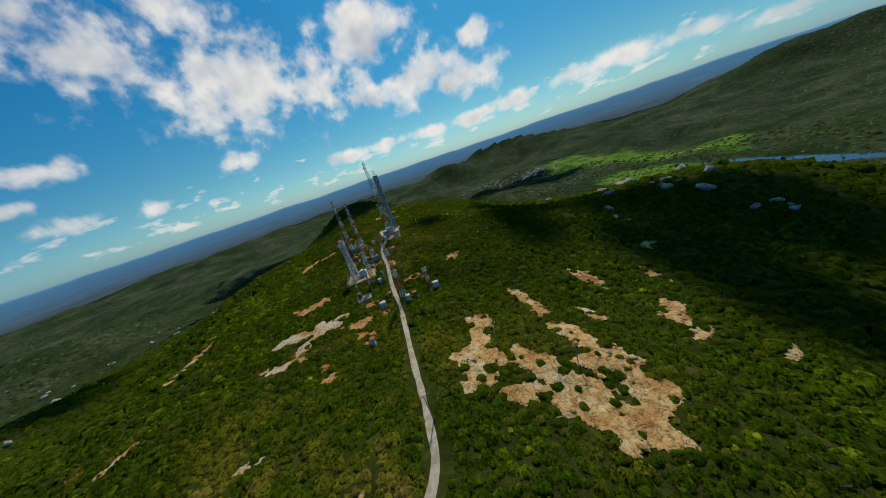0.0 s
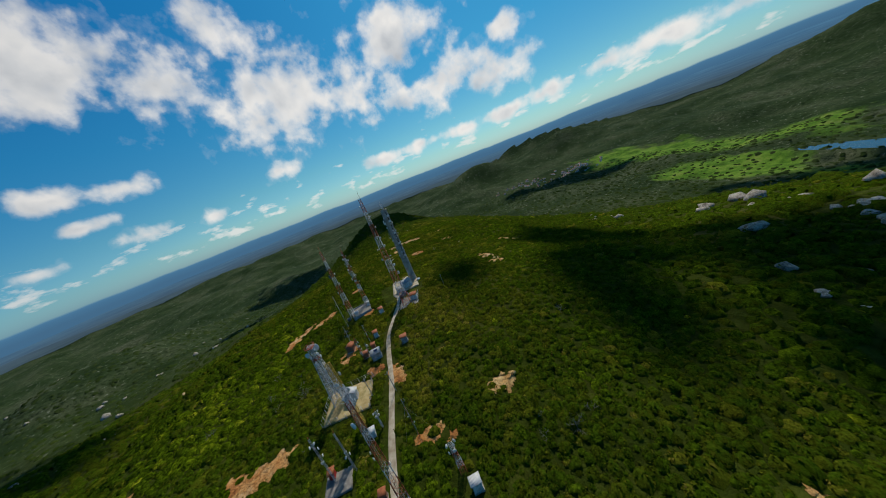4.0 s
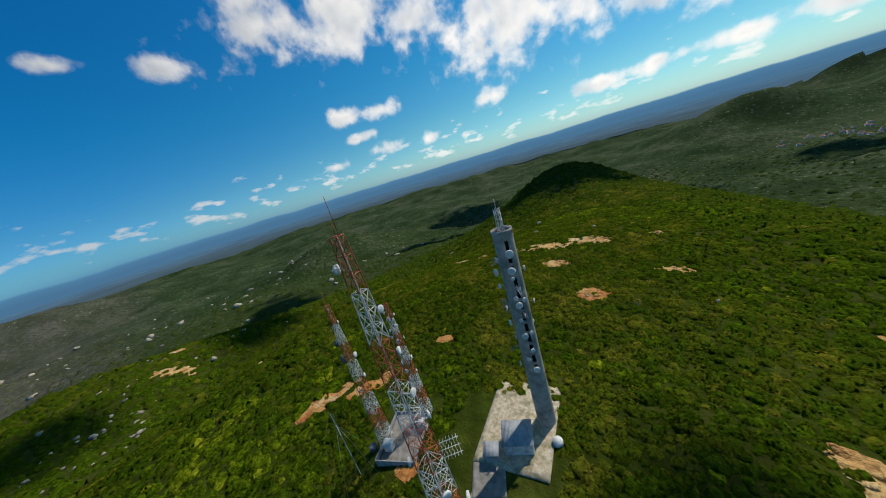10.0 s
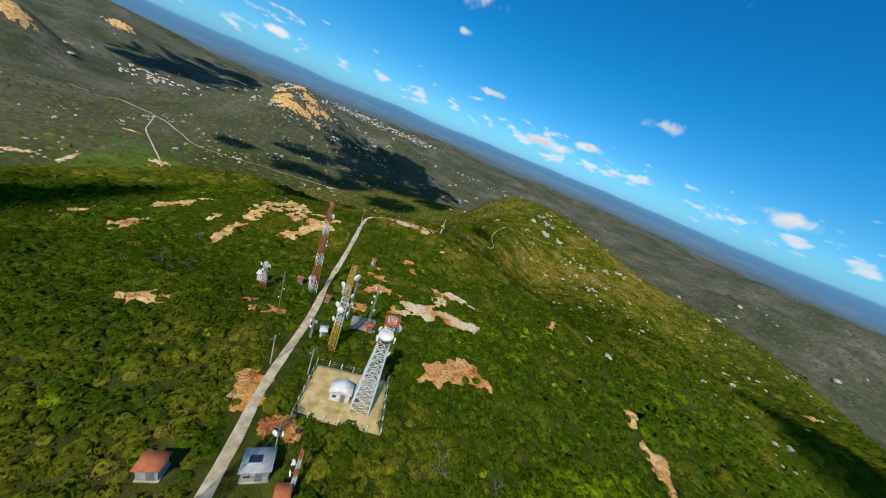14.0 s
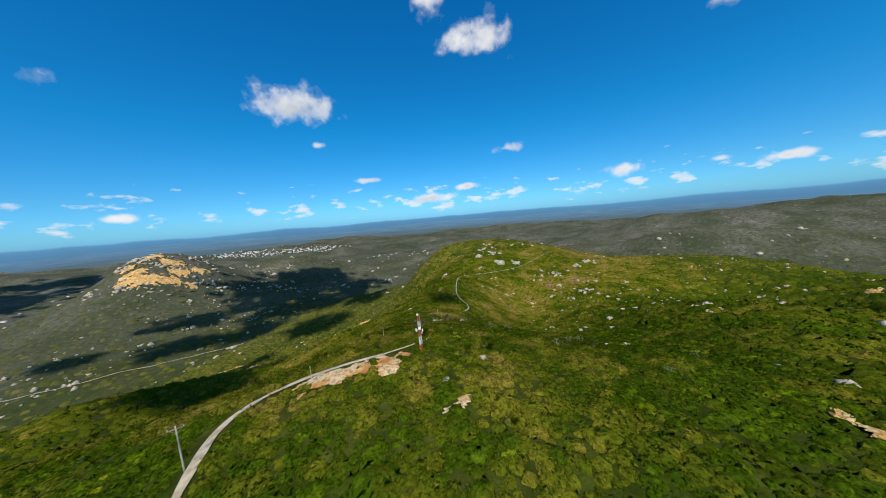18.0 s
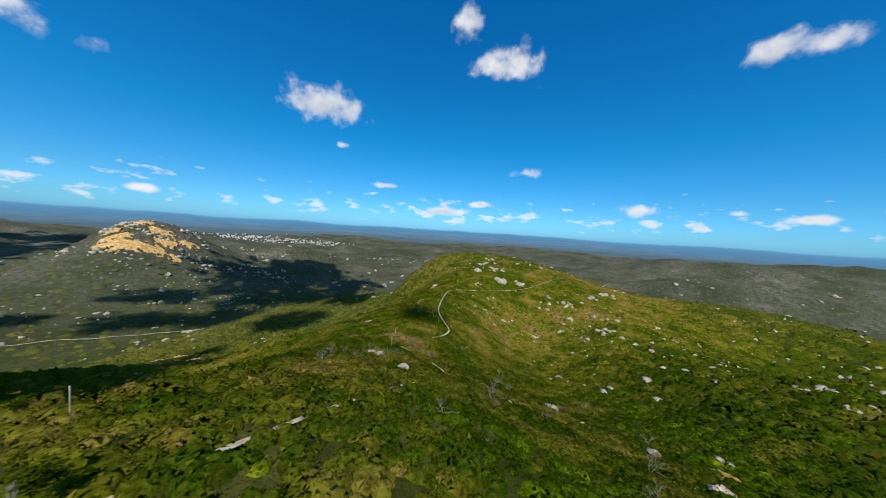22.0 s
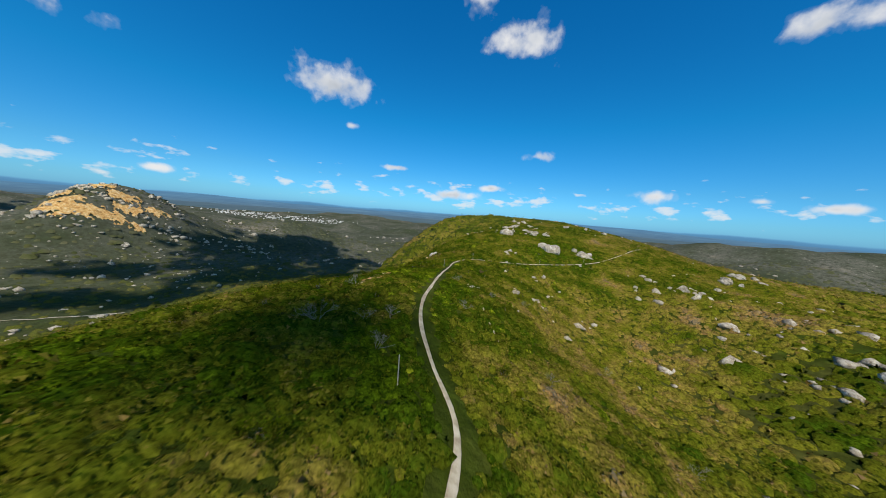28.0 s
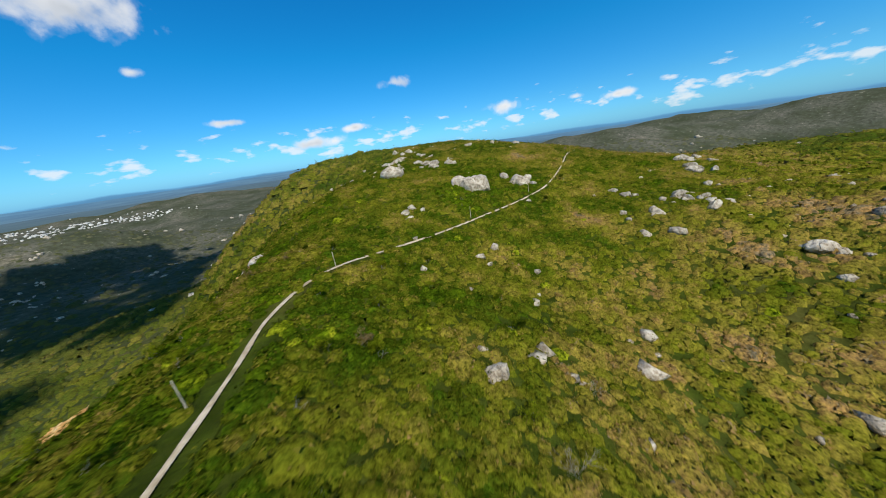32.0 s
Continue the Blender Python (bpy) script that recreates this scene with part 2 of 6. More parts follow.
def scrub_material():
    """Ground of the hills: dry litter and low growth between the bushes, greener in hollows, greyer on the plain."""
    m, t, b = material("scrub_ground", 0.95, 0, 0.02)
    p = place(t)
    big, mid, fine = noisy(t, p, 0.011, 5.0), noisy(t, p, 0.09, 6.0, 0.65), noisy(t, p, 0.55, 5.0, 0.7)
    green = ramp(t, mid, [(0.3, (0.032, 0.050, 0.005)), (0.5, (0.055, 0.078, 0.008)), (0.68, (0.095, 0.110, 0.015))])
    dry = ramp(t, mid, [(0.3, (0.070, 0.062, 0.018)), (0.55, (0.115, 0.094, 0.030)), (0.72, (0.17, 0.130, 0.050))])
    near_c = mix_rgb(t, ramp(t, big, [(0.48, (0, 0, 0)), (0.7, (0.6, 0.6, 0.6))]), green, dry)
    # bush crowns painted on, with the shade between them put into the colour
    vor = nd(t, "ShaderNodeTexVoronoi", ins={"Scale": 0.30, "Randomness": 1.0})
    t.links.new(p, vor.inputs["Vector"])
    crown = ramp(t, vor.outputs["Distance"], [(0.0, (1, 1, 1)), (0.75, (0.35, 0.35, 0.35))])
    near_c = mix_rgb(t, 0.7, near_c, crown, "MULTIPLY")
    # low spots of the fine relief darkened in the colour as well
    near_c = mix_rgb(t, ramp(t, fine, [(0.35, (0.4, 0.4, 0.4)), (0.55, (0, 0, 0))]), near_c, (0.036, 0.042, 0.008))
    # the plain round the hill: greyer dry woodland, with pale clearings
    sepp = t.nodes.new("ShaderNodeSeparateXYZ")
    t.links.new(p, sepp.inputs[0])
    dist = nd(t, "ShaderNodeVectorMath", operation="DISTANCE", ins={1: (-90, 0, -120)})
    t.links.new(p, dist.inputs[0])
    far_f = ramp(t, math_node(t, "DIVIDE", dist.outputs["Value"], 4800), [(0.075, (0, 0, 0)), (0.26, (1, 1, 1))])
    farmid = noisy(t, p, 0.006, 9.0, 0.62)
    far_c = ramp(t, farmid, [(0.36, (0.046, 0.056, 0.030)), (0.46, (0.072, 0.077, 0.050)), (0.54, (0.094, 0.095, 0.070)), (0.64, (0.124, 0.118, 0.092)), (0.74, (0.21, 0.18, 0.13))])
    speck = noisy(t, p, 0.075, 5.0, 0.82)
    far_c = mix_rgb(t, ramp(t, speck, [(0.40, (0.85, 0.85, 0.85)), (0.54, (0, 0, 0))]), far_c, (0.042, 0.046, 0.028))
    far_c = mix_rgb(t, ramp(t, speck, [(0.64, (0, 0, 0)), (0.67, (0.9, 0.9, 0.9))]), far_c, (0.40, 0.36, 0.30))
    green_n = ramp(t, farmid, [(0.36, (0.020, 0.038, 0.012)), (0.48, (0.036, 0.058, 0.020)), (0.58, (0.055, 0.074, 0.032)), (0.70, (0.085, 0.095, 0.050))])
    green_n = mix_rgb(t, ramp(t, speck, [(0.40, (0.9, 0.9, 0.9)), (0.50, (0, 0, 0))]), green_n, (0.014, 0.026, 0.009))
    green_n = mix_rgb(t, ramp(t, speck, [(0.615, (0, 0, 0)), (0.645, (0.85, 0.85, 0.85))]), green_n, (0.30, 0.29, 0.23))
    far_c = mix_rgb(t, ramp(t, math_node(t, "MULTIPLY_ADD", sepp.outputs[1], 1 / 900), [(0.3, (0, 0, 0)), (0.8, (1, 1, 1))]), far_c, green_n)
    # watered fields along the river
    for cx, cy, lx, ly, turn in ((960, 1330, 520, 170, 115), (780, 900, 230, 120, 100), (1310, -480, 230, 60, 150), (470, -250, 190, 80, 130)):
        mp = t.nodes.new("ShaderNodeMapping")
        mp.vector_type = "TEXTURE"
        mp.inputs["Location"].default_value = (cx, cy, -260)
        mp.inputs["Rotation"].default_value = (0, 0, radians(turn))
        mp.inputs["Scale"].default_value = (lx, ly, 400)
        t.links.new(p, mp.inputs["Vector"])
        ln = nd(t, "ShaderNodeVectorMath", operation="LENGTH")
        t.links.new(mp.outputs[0], ln.inputs[0])
        f = math_node(t, "ADD", ln.outputs["Value"], math_node(t, "MULTIPLY", math_node(t, "SUBTRACT", farmid, 0.5), 2.4))
        far_c = mix_rgb(t, ramp(t, f, [(0.65, (0.9, 0.9, 0.9)), (1.1, (0, 0, 0))]), far_c, ramp(t, noisy(t, p, 0.02, 7.0, 0.75), [(0.36, (0.05, 0.10, 0.012)), (0.45, (0.085, 0.18, 0.018)), (0.54, (0.145, 0.26, 0.028)), (0.64, (0.23, 0.29, 0.055))]))
    col = mix_rgb(t, far_f, near_c, far_c)
    t.links.new(col, b.inputs["Base Color"])
    bump(t, b, math_node(t, "ADD", mid, math_node(t, "MULTIPLY", fine, 0.5)), 0.9, 1.2)
    return m


def with_distance(t, p, col):
    """Dry grey-green woodland takes over from the green scrub away from the ridge."""
    d = nd(t, "ShaderNodeVectorMath", operation="DISTANCE", ins={1: (-90, 0, -120)})
    t.links.new(p, d.inputs[0])
    dry = ramp(t, noisy(t, p, 0.03, 5.0, 0.7), [(0.35, (0.052, 0.060, 0.026)), (0.52, (0.080, 0.082, 0.044)), (0.68, (0.118, 0.110, 0.070))])
    sp = t.nodes.new("ShaderNodeSeparateXYZ")
    t.links.new(p, sp.inputs[0])
    wet = ramp(t, noisy(t, p, 0.03, 5.0, 0.7), [(0.35, (0.022, 0.040, 0.010)), (0.52, (0.036, 0.056, 0.016)), (0.68, (0.058, 0.074, 0.026))])
    dry = mix_rgb(t, ramp(t, math_node(t, "MULTIPLY_ADD", sp.outputs[1], 1 / 900), [(0.3, (0, 0, 0)), (0.8, (1, 1, 1))]), dry, wet)
    return mix_rgb(t, ramp(t, math_node(t, "DIVIDE", d.outputs["Value"], 4800), [(0.075, (0, 0, 0)), (0.26, (0.95, 0.95, 0.95))]), col, dry)


def soft_normal(t):
    """Plants catch the light as whole tufts: the tuft's own outward direction."""
    n = t.nodes.new("ShaderNodeAttribute")
    n.attribute_name = "tuft"
    return n.outputs["Vector"]


def leaf_material(name, stops, trans=0.16):
    """Foliage, whose hue follows the plant's own tone and varies from leaf clump to leaf clump."""
    m, t, b = material(name, 0.95, 0, 0.0)
    tone = t.nodes.new("ShaderNodeAttribute")
    tone.attribute_name = "tone"
    isl = t.nodes.new("ShaderNodeNewGeometry").outputs["Random Per Island"]
    f = math_node(t, "ADD", tone.outputs["Fac"], math_node(t, "MULTIPLY", math_node(t, "SUBTRACT", isl, 0.5), 0.26))
    col = ramp(t, f, stops)
    dark = math_node(t, "MULTIPLY", isl, 0.7)
    col = mix_rgb(t, dark, col, mix_rgb(t, 1.0, col, (0.5, 0.55, 0.5), "MULTIPLY"))
    col = with_distance(t, place(t), col)
    t.links.new(col, b.inputs["Base Color"])
    t.links.new(soft_normal(t), b.inputs["Normal"])
    tr = t.nodes.new("ShaderNodeBsdfTranslucent")
    t.links.new(col, tr.inputs["Color"])
    t.links.new(soft_normal(t), tr.inputs["Normal"])
    mx = t.nodes.new("ShaderNodeMixShader")
    mx.inputs[0].default_value = trans
    t.links.new(b.outputs[0], mx.inputs[1]), t.links.new(tr.outputs[0], mx.inputs[2])
    t.links.new(mx.outputs[0], t.nodes["Material Output"].inputs["Surface"])
    return m


def canopy_material(stops):
    """Bushy cover: twigs and small leaves in soft mounds, each plant of its own tone."""
    m, t, b = material("bush_canopy", 0.95, 0, 0.0)
    p = place(t)
    tone = t.nodes.new("ShaderNodeAttribute")
    tone.attribute_name = "tone"
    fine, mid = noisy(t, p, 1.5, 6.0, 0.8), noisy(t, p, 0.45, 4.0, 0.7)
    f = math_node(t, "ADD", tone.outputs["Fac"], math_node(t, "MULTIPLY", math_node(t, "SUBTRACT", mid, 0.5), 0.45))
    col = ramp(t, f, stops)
    # shade in the relief's hollows and light on its tufts put into the colour
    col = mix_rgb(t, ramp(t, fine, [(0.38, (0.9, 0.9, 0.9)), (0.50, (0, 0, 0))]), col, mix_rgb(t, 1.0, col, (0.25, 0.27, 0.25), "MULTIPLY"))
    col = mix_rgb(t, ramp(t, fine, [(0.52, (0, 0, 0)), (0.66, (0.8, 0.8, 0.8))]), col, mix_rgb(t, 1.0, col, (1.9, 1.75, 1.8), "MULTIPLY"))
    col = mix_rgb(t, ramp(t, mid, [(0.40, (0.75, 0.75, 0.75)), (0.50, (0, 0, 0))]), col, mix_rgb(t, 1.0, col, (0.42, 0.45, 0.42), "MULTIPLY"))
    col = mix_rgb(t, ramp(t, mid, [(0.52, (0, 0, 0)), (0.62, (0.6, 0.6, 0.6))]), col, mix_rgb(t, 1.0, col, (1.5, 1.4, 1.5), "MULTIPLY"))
    col = with_distance(t, p, col)
    t.links.new(col, b.inputs["Base Color"])
    relief = nd(t, "ShaderNodeBump", ins={"Strength": 0.5, "Distance": 0.35})
    t.links.new(math_node(t, "ADD", fine, math_node(t, "MULTIPLY", mid, 0.8)), relief.inputs["Height"])
    t.links.new(soft_normal(t), relief.inputs["Normal"])
    t.links.new(relief.outputs[0], b.inputs["Normal"])
    return m


def granite_material(name, stops, crack=0.35, scale=0.16):
    """Bare rock: stained, with joints and with pits drawn as dark spots in the colour."""
    m, t, b = material(name, 0.85, 0, 0.2)
    p = place(t)
    col = ramp(t, noisy(t, p, scale, 9.0, 0.65), stops)
    vor = nd(t, "ShaderNodeTexVoronoi", feature="DISTANCE_TO_EDGE", ins={"Scale": crack, "Randomness": 1.0})
    wv = nd(t, "ShaderNodeVectorMath", operation="ADD")
    wn = nd(t, "ShaderNodeTexNoise", ins={"Scale": 0.5, "Detail": 3.0})
    t.links.new(p, wn.inputs["Vector"])
    sc = nd(t, "ShaderNodeVectorMath", operation="SCALE", ins={"Scale": 2.5})
    t.links.new(wn.outputs["Color"], sc.inputs[0])
    sc.inputs["Scale"].default_value = 5.0
    t.links.new(p, wv.inputs[0]), t.links.new(sc.outputs[0], wv.inputs[1])
    t.links.new(wv.outputs[0], vor.inputs["Vector"])
    joint = ramp(t, vor.outputs["Distance"], [(0.0, (1, 1, 1)), (0.05, (0, 0, 0))])
    col = mix_rgb(t, math_node(t, "MULTIPLY", joint, 0.16), col, (0.10, 0.075, 0.05))
    stain = ramp(t, noisy(t, p, 0.9, 6.0, 0.7), [(0.50, (0, 0, 0)), (0.60, (0.75, 0.75, 0.75))])
    col = mix_rgb(t, stain, col, mix_rgb(t, 1.0, col, (0.45, 0.38, 0.30), "MULTIPLY"))
    pit = ramp(t, noisy(t, p, 2.6, 5.0, 0.7), [(0.36, (0.8, 0.8, 0.8)), (0.43, (0, 0, 0))])
    col = mix_rgb(t, pit, col, mix_rgb(t, 1.0, col, (0.3, 0.26, 0.2), "MULTIPLY"))
    t.links.new(col, b.inputs["Base Color"])
    h = math_node(t, "SUBTRACT", noisy(t, p, 1.4, 8.0, 0.65), math_node(t, "MULTIPLY", joint, 0.6))
    bump(t, b, h, 0.8, 0.5)
    return m


def ribbed(name, stops, pitch=0.18, rough=0.7, metal=0.0):
    """Roofing in ribs or rows of tiles, weathered."""
    m, t, b = material(name, rough, metal, 0.3)
    p = t.nodes.new("ShaderNodeTexCoord").outputs["Object"]
    col = ramp(t, noisy(t, p, 0.9, 6.0), stops)
    wave = nd(t, "ShaderNodeTexWave", ins={"Scale": 0.31 / pitch / 1.0, "Distortion": 0.15})
    t.links.new(p, wave.inputs["Vector"])
    col = mix_rgb(t, math_node(t, "MULTIPLY", wave.outputs["Fac"], 0.3), col, mix_rgb(t, 1.0, col, (0.5, 0.5, 0.5), "MULTIPLY"))
    t.links.new(col, b.inputs["Base Color"])
    bump(t, b, wave.outputs["Fac"], 0.6, 0.06)
    return m


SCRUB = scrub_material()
LEAF_TONES = [(0.0, (0.175, 0.150, 0.105)), (0.07, (0.21, 0.165, 0.09)), (0.14, (0.27, 0.165, 0.056)), (0.24, (0.205, 0.162, 0.028)), (0.42, (0.118, 0.124, 0.009)), (0.62, (0.030, 0.058, 0.003)), (0.80, (0.082, 0.124, 0.004)), (0.96, (0.19, 0.22, 0.010))]
LEAVES = leaf_material("scrub_leaves", LEAF_TONES)
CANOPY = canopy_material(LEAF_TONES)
BARK = surface("grey_bark", [(0.3, (0.14, 0.125, 0.105)), (0.6, (0.23, 0.21, 0.18)), (0.75, (0.30, 0.28, 0.245))], 2.5)
GRANITE = granite_material("tan_granite", [(0.34, (0.36, 0.17, 0.048)), (0.45, (0.60, 0.33, 0.105)), (0.54, (0.70, 0.46, 0.18)), (0.66, (0.74, 0.59, 0.35))], 0.3, 0.14)
PALE_ROCK = granite_material("pale_granite", [(0.3, (0.20, 0.165, 0.12)), (0.45, (0.42, 0.365, 0.285)), (0.6, (0.60, 0.535, 0.43)), (0.75, (0.70, 0.64, 0.54))], 0.22, 0.3)
RED_SOIL = granite_material("orange_soil", [(0.34, (0.36, 0.12, 0.03)), (0.45, (0.54, 0.22, 0.055)), (0.56, (0.62, 0.33, 0.11)), (0.68, (0.66, 0.48, 0.28))], 0.12, 0.16)
SCAR = granite_material("pale_and_orange_earth", [(0.36, (0.50, 0.19, 0.05)), (0.45, (0.60, 0.30, 0.09)), (0.51, (0.70, 0.50, 0.27)), (0.64, (0.76, 0.65, 0.46))], 0.5, 0.085)
ROAD_DIRT = surface("pale_dirt", [(0.3, (0.28, 0.22, 0.14)), (0.5, (0.45, 0.375, 0.26)), (0.7, (0.57, 0.49, 0.37))], 0.7, grit=0.5, grit_dist=0.05,
                    second=((0.26, 0.19, 0.11), 0.22, 0.4))
YARD_DIRT = surface("dry_grass_yard", [(0.3, (0.28, 0.20, 0.07)), (0.5, (0.46, 0.34, 0.14)), (0.7, (0.56, 0.44, 0.22))], 0.5, grit=0.6, grit_dist=0.06, second=((0.13, 0.14, 0.03), 0.35, 0.5))
GRAVEL = surface("stony_yard", [(0.3, (0.32, 0.25, 0.15)), (0.5, (0.54, 0.44, 0.29)), (0.7, (0.68, 0.60, 0.46))], 1.3, grit=0.9, grit_dist=0.12, second=((0.12, 0.13, 0.05), 0.5, 0.5))
CONCRETE = surface("weathered_concrete", [(0.3, (0.28, 0.25, 0.20)), (0.5, (0.40, 0.36, 0.30)), (0.7, (0.49, 0.45, 0.38))], 0.8, second=((0.10, 0.10, 0.09), 0.35, 0.5))
SLAB = surface("grey_screed", [(0.3, (0.16, 0.145, 0.12)), (0.5, (0.25, 0.225, 0.19)), (0.7, (0.33, 0.30, 0.25))], 0.9, second=((0.15, 0.15, 0.13), 0.4, 0.6))
# near-black; inside the concrete shaft it stands in for shade
DARK = surface("dark_recess", [(0.3, (0.012, 0.013, 0.014)), (0.7, (0.025, 0.026, 0.028))], 2.0)
STEEL = surface("galvanised_steel", [(0.3, (0.30, 0.31, 0.32)), (0.6, (0.46, 0.47, 0.48))], 3.0, 0.5, 0.6)
WHITE_PAINT = surface("white_tower_paint", [(0.3, (0.50, 0.50, 0.49)), (0.55, (0.70, 0.70, 0.69))], 1.5, 0.55, second=((0.36, 0.20, 0.12), 0.8, 0.35))
RED_PAINT = surface("faded_orange_paint", [(0.3, (0.28, 0.06, 0.025)), (0.55, (0.46, 0.105, 0.04)), (0.75, (0.52, 0.20, 0.10))], 1.5, 0.6, second=((0.24, 0.11, 0.06), 0.9, 0.4))
YELLOW_PAINT = surface("faded_yellow_paint", [(0.3, (0.42, 0.25, 0.03)), (0.6, (0.58, 0.38, 0.06))], 1.5, 0.6)
DISH_WHITE = surface("dish_white", [(0.3, (0.66, 0.64, 0.59)), (0.7, (0.78, 0.76, 0.71))], 2.0, 0.5)
DISH_DARK = surface("dish_dark", [(0.3, (0.05, 0.07, 0.09)), (0.7, (0.10, 0.13, 0.16))], 2.0, 0.4)
WALL_WHITE = surface("limewashed_wall", [(0.3, (0.46, 0.45, 0.42)), (0.6, (0.68, 0.67, 0.64))], 1.4, second=((0.36, 0.30, 0.22), 0.9, 0.5))
WALL_GREY = surface("grey_render", [(0.3, (0.24, 0.24, 0.23)), (0.6, (0.40, 0.40, 0.39))], 1.4, second=((0.2, 0.16, 0.12), 0.9, 0.5))
BRICK_WALL = surface("red_brick_wall", [(0.3, (0.20, 0.085, 0.05)), (0.6, (0.33, 0.15, 0.09))], 2.2)
TILE_ROOF = ribbed("orange_tile_roof", [(0.3, (0.28, 0.075, 0.028)), (0.5, (0.42, 0.125, 0.045)), (0.7, (0.50, 0.19, 0.08))])
SHEET_ROOF = ribbed("grey_sheet_roof", [(0.3, (0.26, 0.27, 0.27)), (0.6, (0.42, 0.43, 0.43))], 0.25)
PALE_ROOF = ribbed("pale_sheet_roof", [(0.3, (0.55, 0.54, 0.50)), (0.6, (0.70, 0.69, 0.66))], 0.25)
RED_METAL = surface("red_enamel", [(0.3, (0.32, 0.02, 0.015)), (0.6, (0.48, 0.04, 0.03))], 2.0, 0.45)
SOLAR = surface("solar_cells", [(0.3, (0.012, 0.018, 0.05)), (0.7, (0.02, 0.03, 0.08))], 2.0, 0.15)
DOOR_METAL = surface("grey_door", [(0.3, (0.12, 0.13, 0.14)), (0.7, (0.2, 0.21, 0.22))], 2.0, 0.5)
CLOUD = surface("cloud_white", [(0.3, (0.85, 0.85, 0.86)), (0.7, (0.95, 0.95, 0.95))], 0.01, 1.0, grit=0.0, spec=0.0)


def water_material():
    m, t, b = material("lake_water", 0.12, 0, 0.5)
    col = ramp(t, noisy(t, place(t), 0.01, 4.0), [(0.4, (0.035, 0.075, 0.095)), (0.65, (0.07, 0.11, 0.11))])
    t.links.new(col, b.inputs["Base Color"])
    bump(t, b, noisy(t, place(t), 0.3, 3.0), 0.15, 0.1)
    return m


WATER = water_material()


def painted_haze_material(name, low, high, z0, z1):
    """Glowing far land, haze painted in: grey below, bluer towards its crest, streaked with woods and clearings."""
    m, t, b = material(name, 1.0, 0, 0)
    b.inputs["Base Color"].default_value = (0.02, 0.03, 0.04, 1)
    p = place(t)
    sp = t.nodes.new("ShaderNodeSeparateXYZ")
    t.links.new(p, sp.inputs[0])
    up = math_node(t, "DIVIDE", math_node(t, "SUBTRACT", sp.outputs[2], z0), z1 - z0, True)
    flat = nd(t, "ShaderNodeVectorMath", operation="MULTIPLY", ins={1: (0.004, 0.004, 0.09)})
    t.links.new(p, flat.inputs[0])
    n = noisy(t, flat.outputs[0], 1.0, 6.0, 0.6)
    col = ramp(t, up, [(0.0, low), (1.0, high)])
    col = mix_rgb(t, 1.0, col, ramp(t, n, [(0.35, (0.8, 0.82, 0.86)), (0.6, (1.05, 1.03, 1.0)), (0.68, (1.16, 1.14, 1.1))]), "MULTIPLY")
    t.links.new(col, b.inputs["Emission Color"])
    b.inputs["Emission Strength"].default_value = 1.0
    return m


GREY_PLAIN = painted_haze_material("painted_haze_plain", (0.068, 0.100, 0.092), (0.098, 0.168, 0.235), -260, -110)
FAR_BLUE = painted_haze_material("painted_haze_ranges", (0.100, 0.178, 0.255), (0.105, 0.268, 0.455), -170, -50)

# ---- the ground ----
RIDGE_RISES = [
    (-165, 700, 74, 63.3), (-35, 209, 61, 20.3), (-35, 130, 52, 17.4), (35, 148, 70, 76.5), (-78, 113, 61, 23.1), (-139, 122, 70, 12.1),
    (-26, 78, 44, 6.2), (35, 96, 52, -1.9), (96, 122, 70, -13.6), (-17, 39, 44, 17.3), (-52, 22, 39, 12.2), (-96, 52, 61, 52.2),
    (26, 52, 52, 23.6), (61, 0, 70, 85.0), (-70, -26, 52, 37.8), (-26, -52, 61, 39.0), (-87, -87, 52, 25.0), (-52, -139, 70, 46.5),
    (-113, -157, 52, 43.6), (-130, -226, 52, 72.1), (-165, -287, 61, 25.7), (-87, -226, 61, -43.1), (-35, -226, 70, 87.8),
]
FLANK_RISES = [
    (-148, -348, 61, 53.3), (-261, -244, 70, 7.3), (-148, 609, 130, 81.6), (-35, 418, 130, 88.6), (-61, 287, 96, 42.1), (17, 287, 78, 27.1),
    (-96, 200, 78, -14.9), (-165, 200, 96, 148.3), (157, 139, 87, 67.4), (-226, -331, 78, 41.1), (-278, -418, 96, 30.6), (-304, -505, 104, 76.7),
    (-365, -348, 96, 44.7), (-200, -174, 78, -15.9), (-287, -148, 96, 124.3), (-331, -70, 104, -141.2), (-400, 0, 122, 110.0), (-226, 0, 104, 157.6),
    (-226, 165, 96, -44.3), (-304, 165, 104, -24.1), (-418, 165, 130, 102.6), (174, -174, 130, 105.8), (165, -365, 113, -3.1),
]
VALLEY_RISES = [
    (348, -940, 139, 29.4), (-557, -183, 191, 152.1), (-496, 400, 174, -15.4), (-348, 348, 157, 102.4), (287, 0, 157, 49.8), (261, 261, 174, 135.8),
    (487, -435, 191, 24.9), (487, 174, 218, 17.9), (539, -783, 191, 10.7), (687, -992, 157, 90.8), (522, -983, 148, -42.8), (835, -487, 226, 36.2),
    (218, -1166, 157, 29.1), (783, -1174, 191, 50.1), (-696, 87, 244, -43.0), (-696, -522, 261, 44.1), (-435, -652, 209, 35.8), (-218, -696, 200, 31.5),
    (0, -566, 191, 61.4), (87, 609, 218, 88.1), (-435, 696, 244, 104.7), (783, 261, 261, 1.2), (-957, 261, 278, 97.3), (-826, -174, 261, -2.3),
]
KNOB_RISES = [(-175, -490, 48, 48), (-240, -480, 45, 14), (-118, -445, 35, 22), (-135, -285, 25, 5), (670, -1200, 70, 20), (830, -1040, 90, -32)]
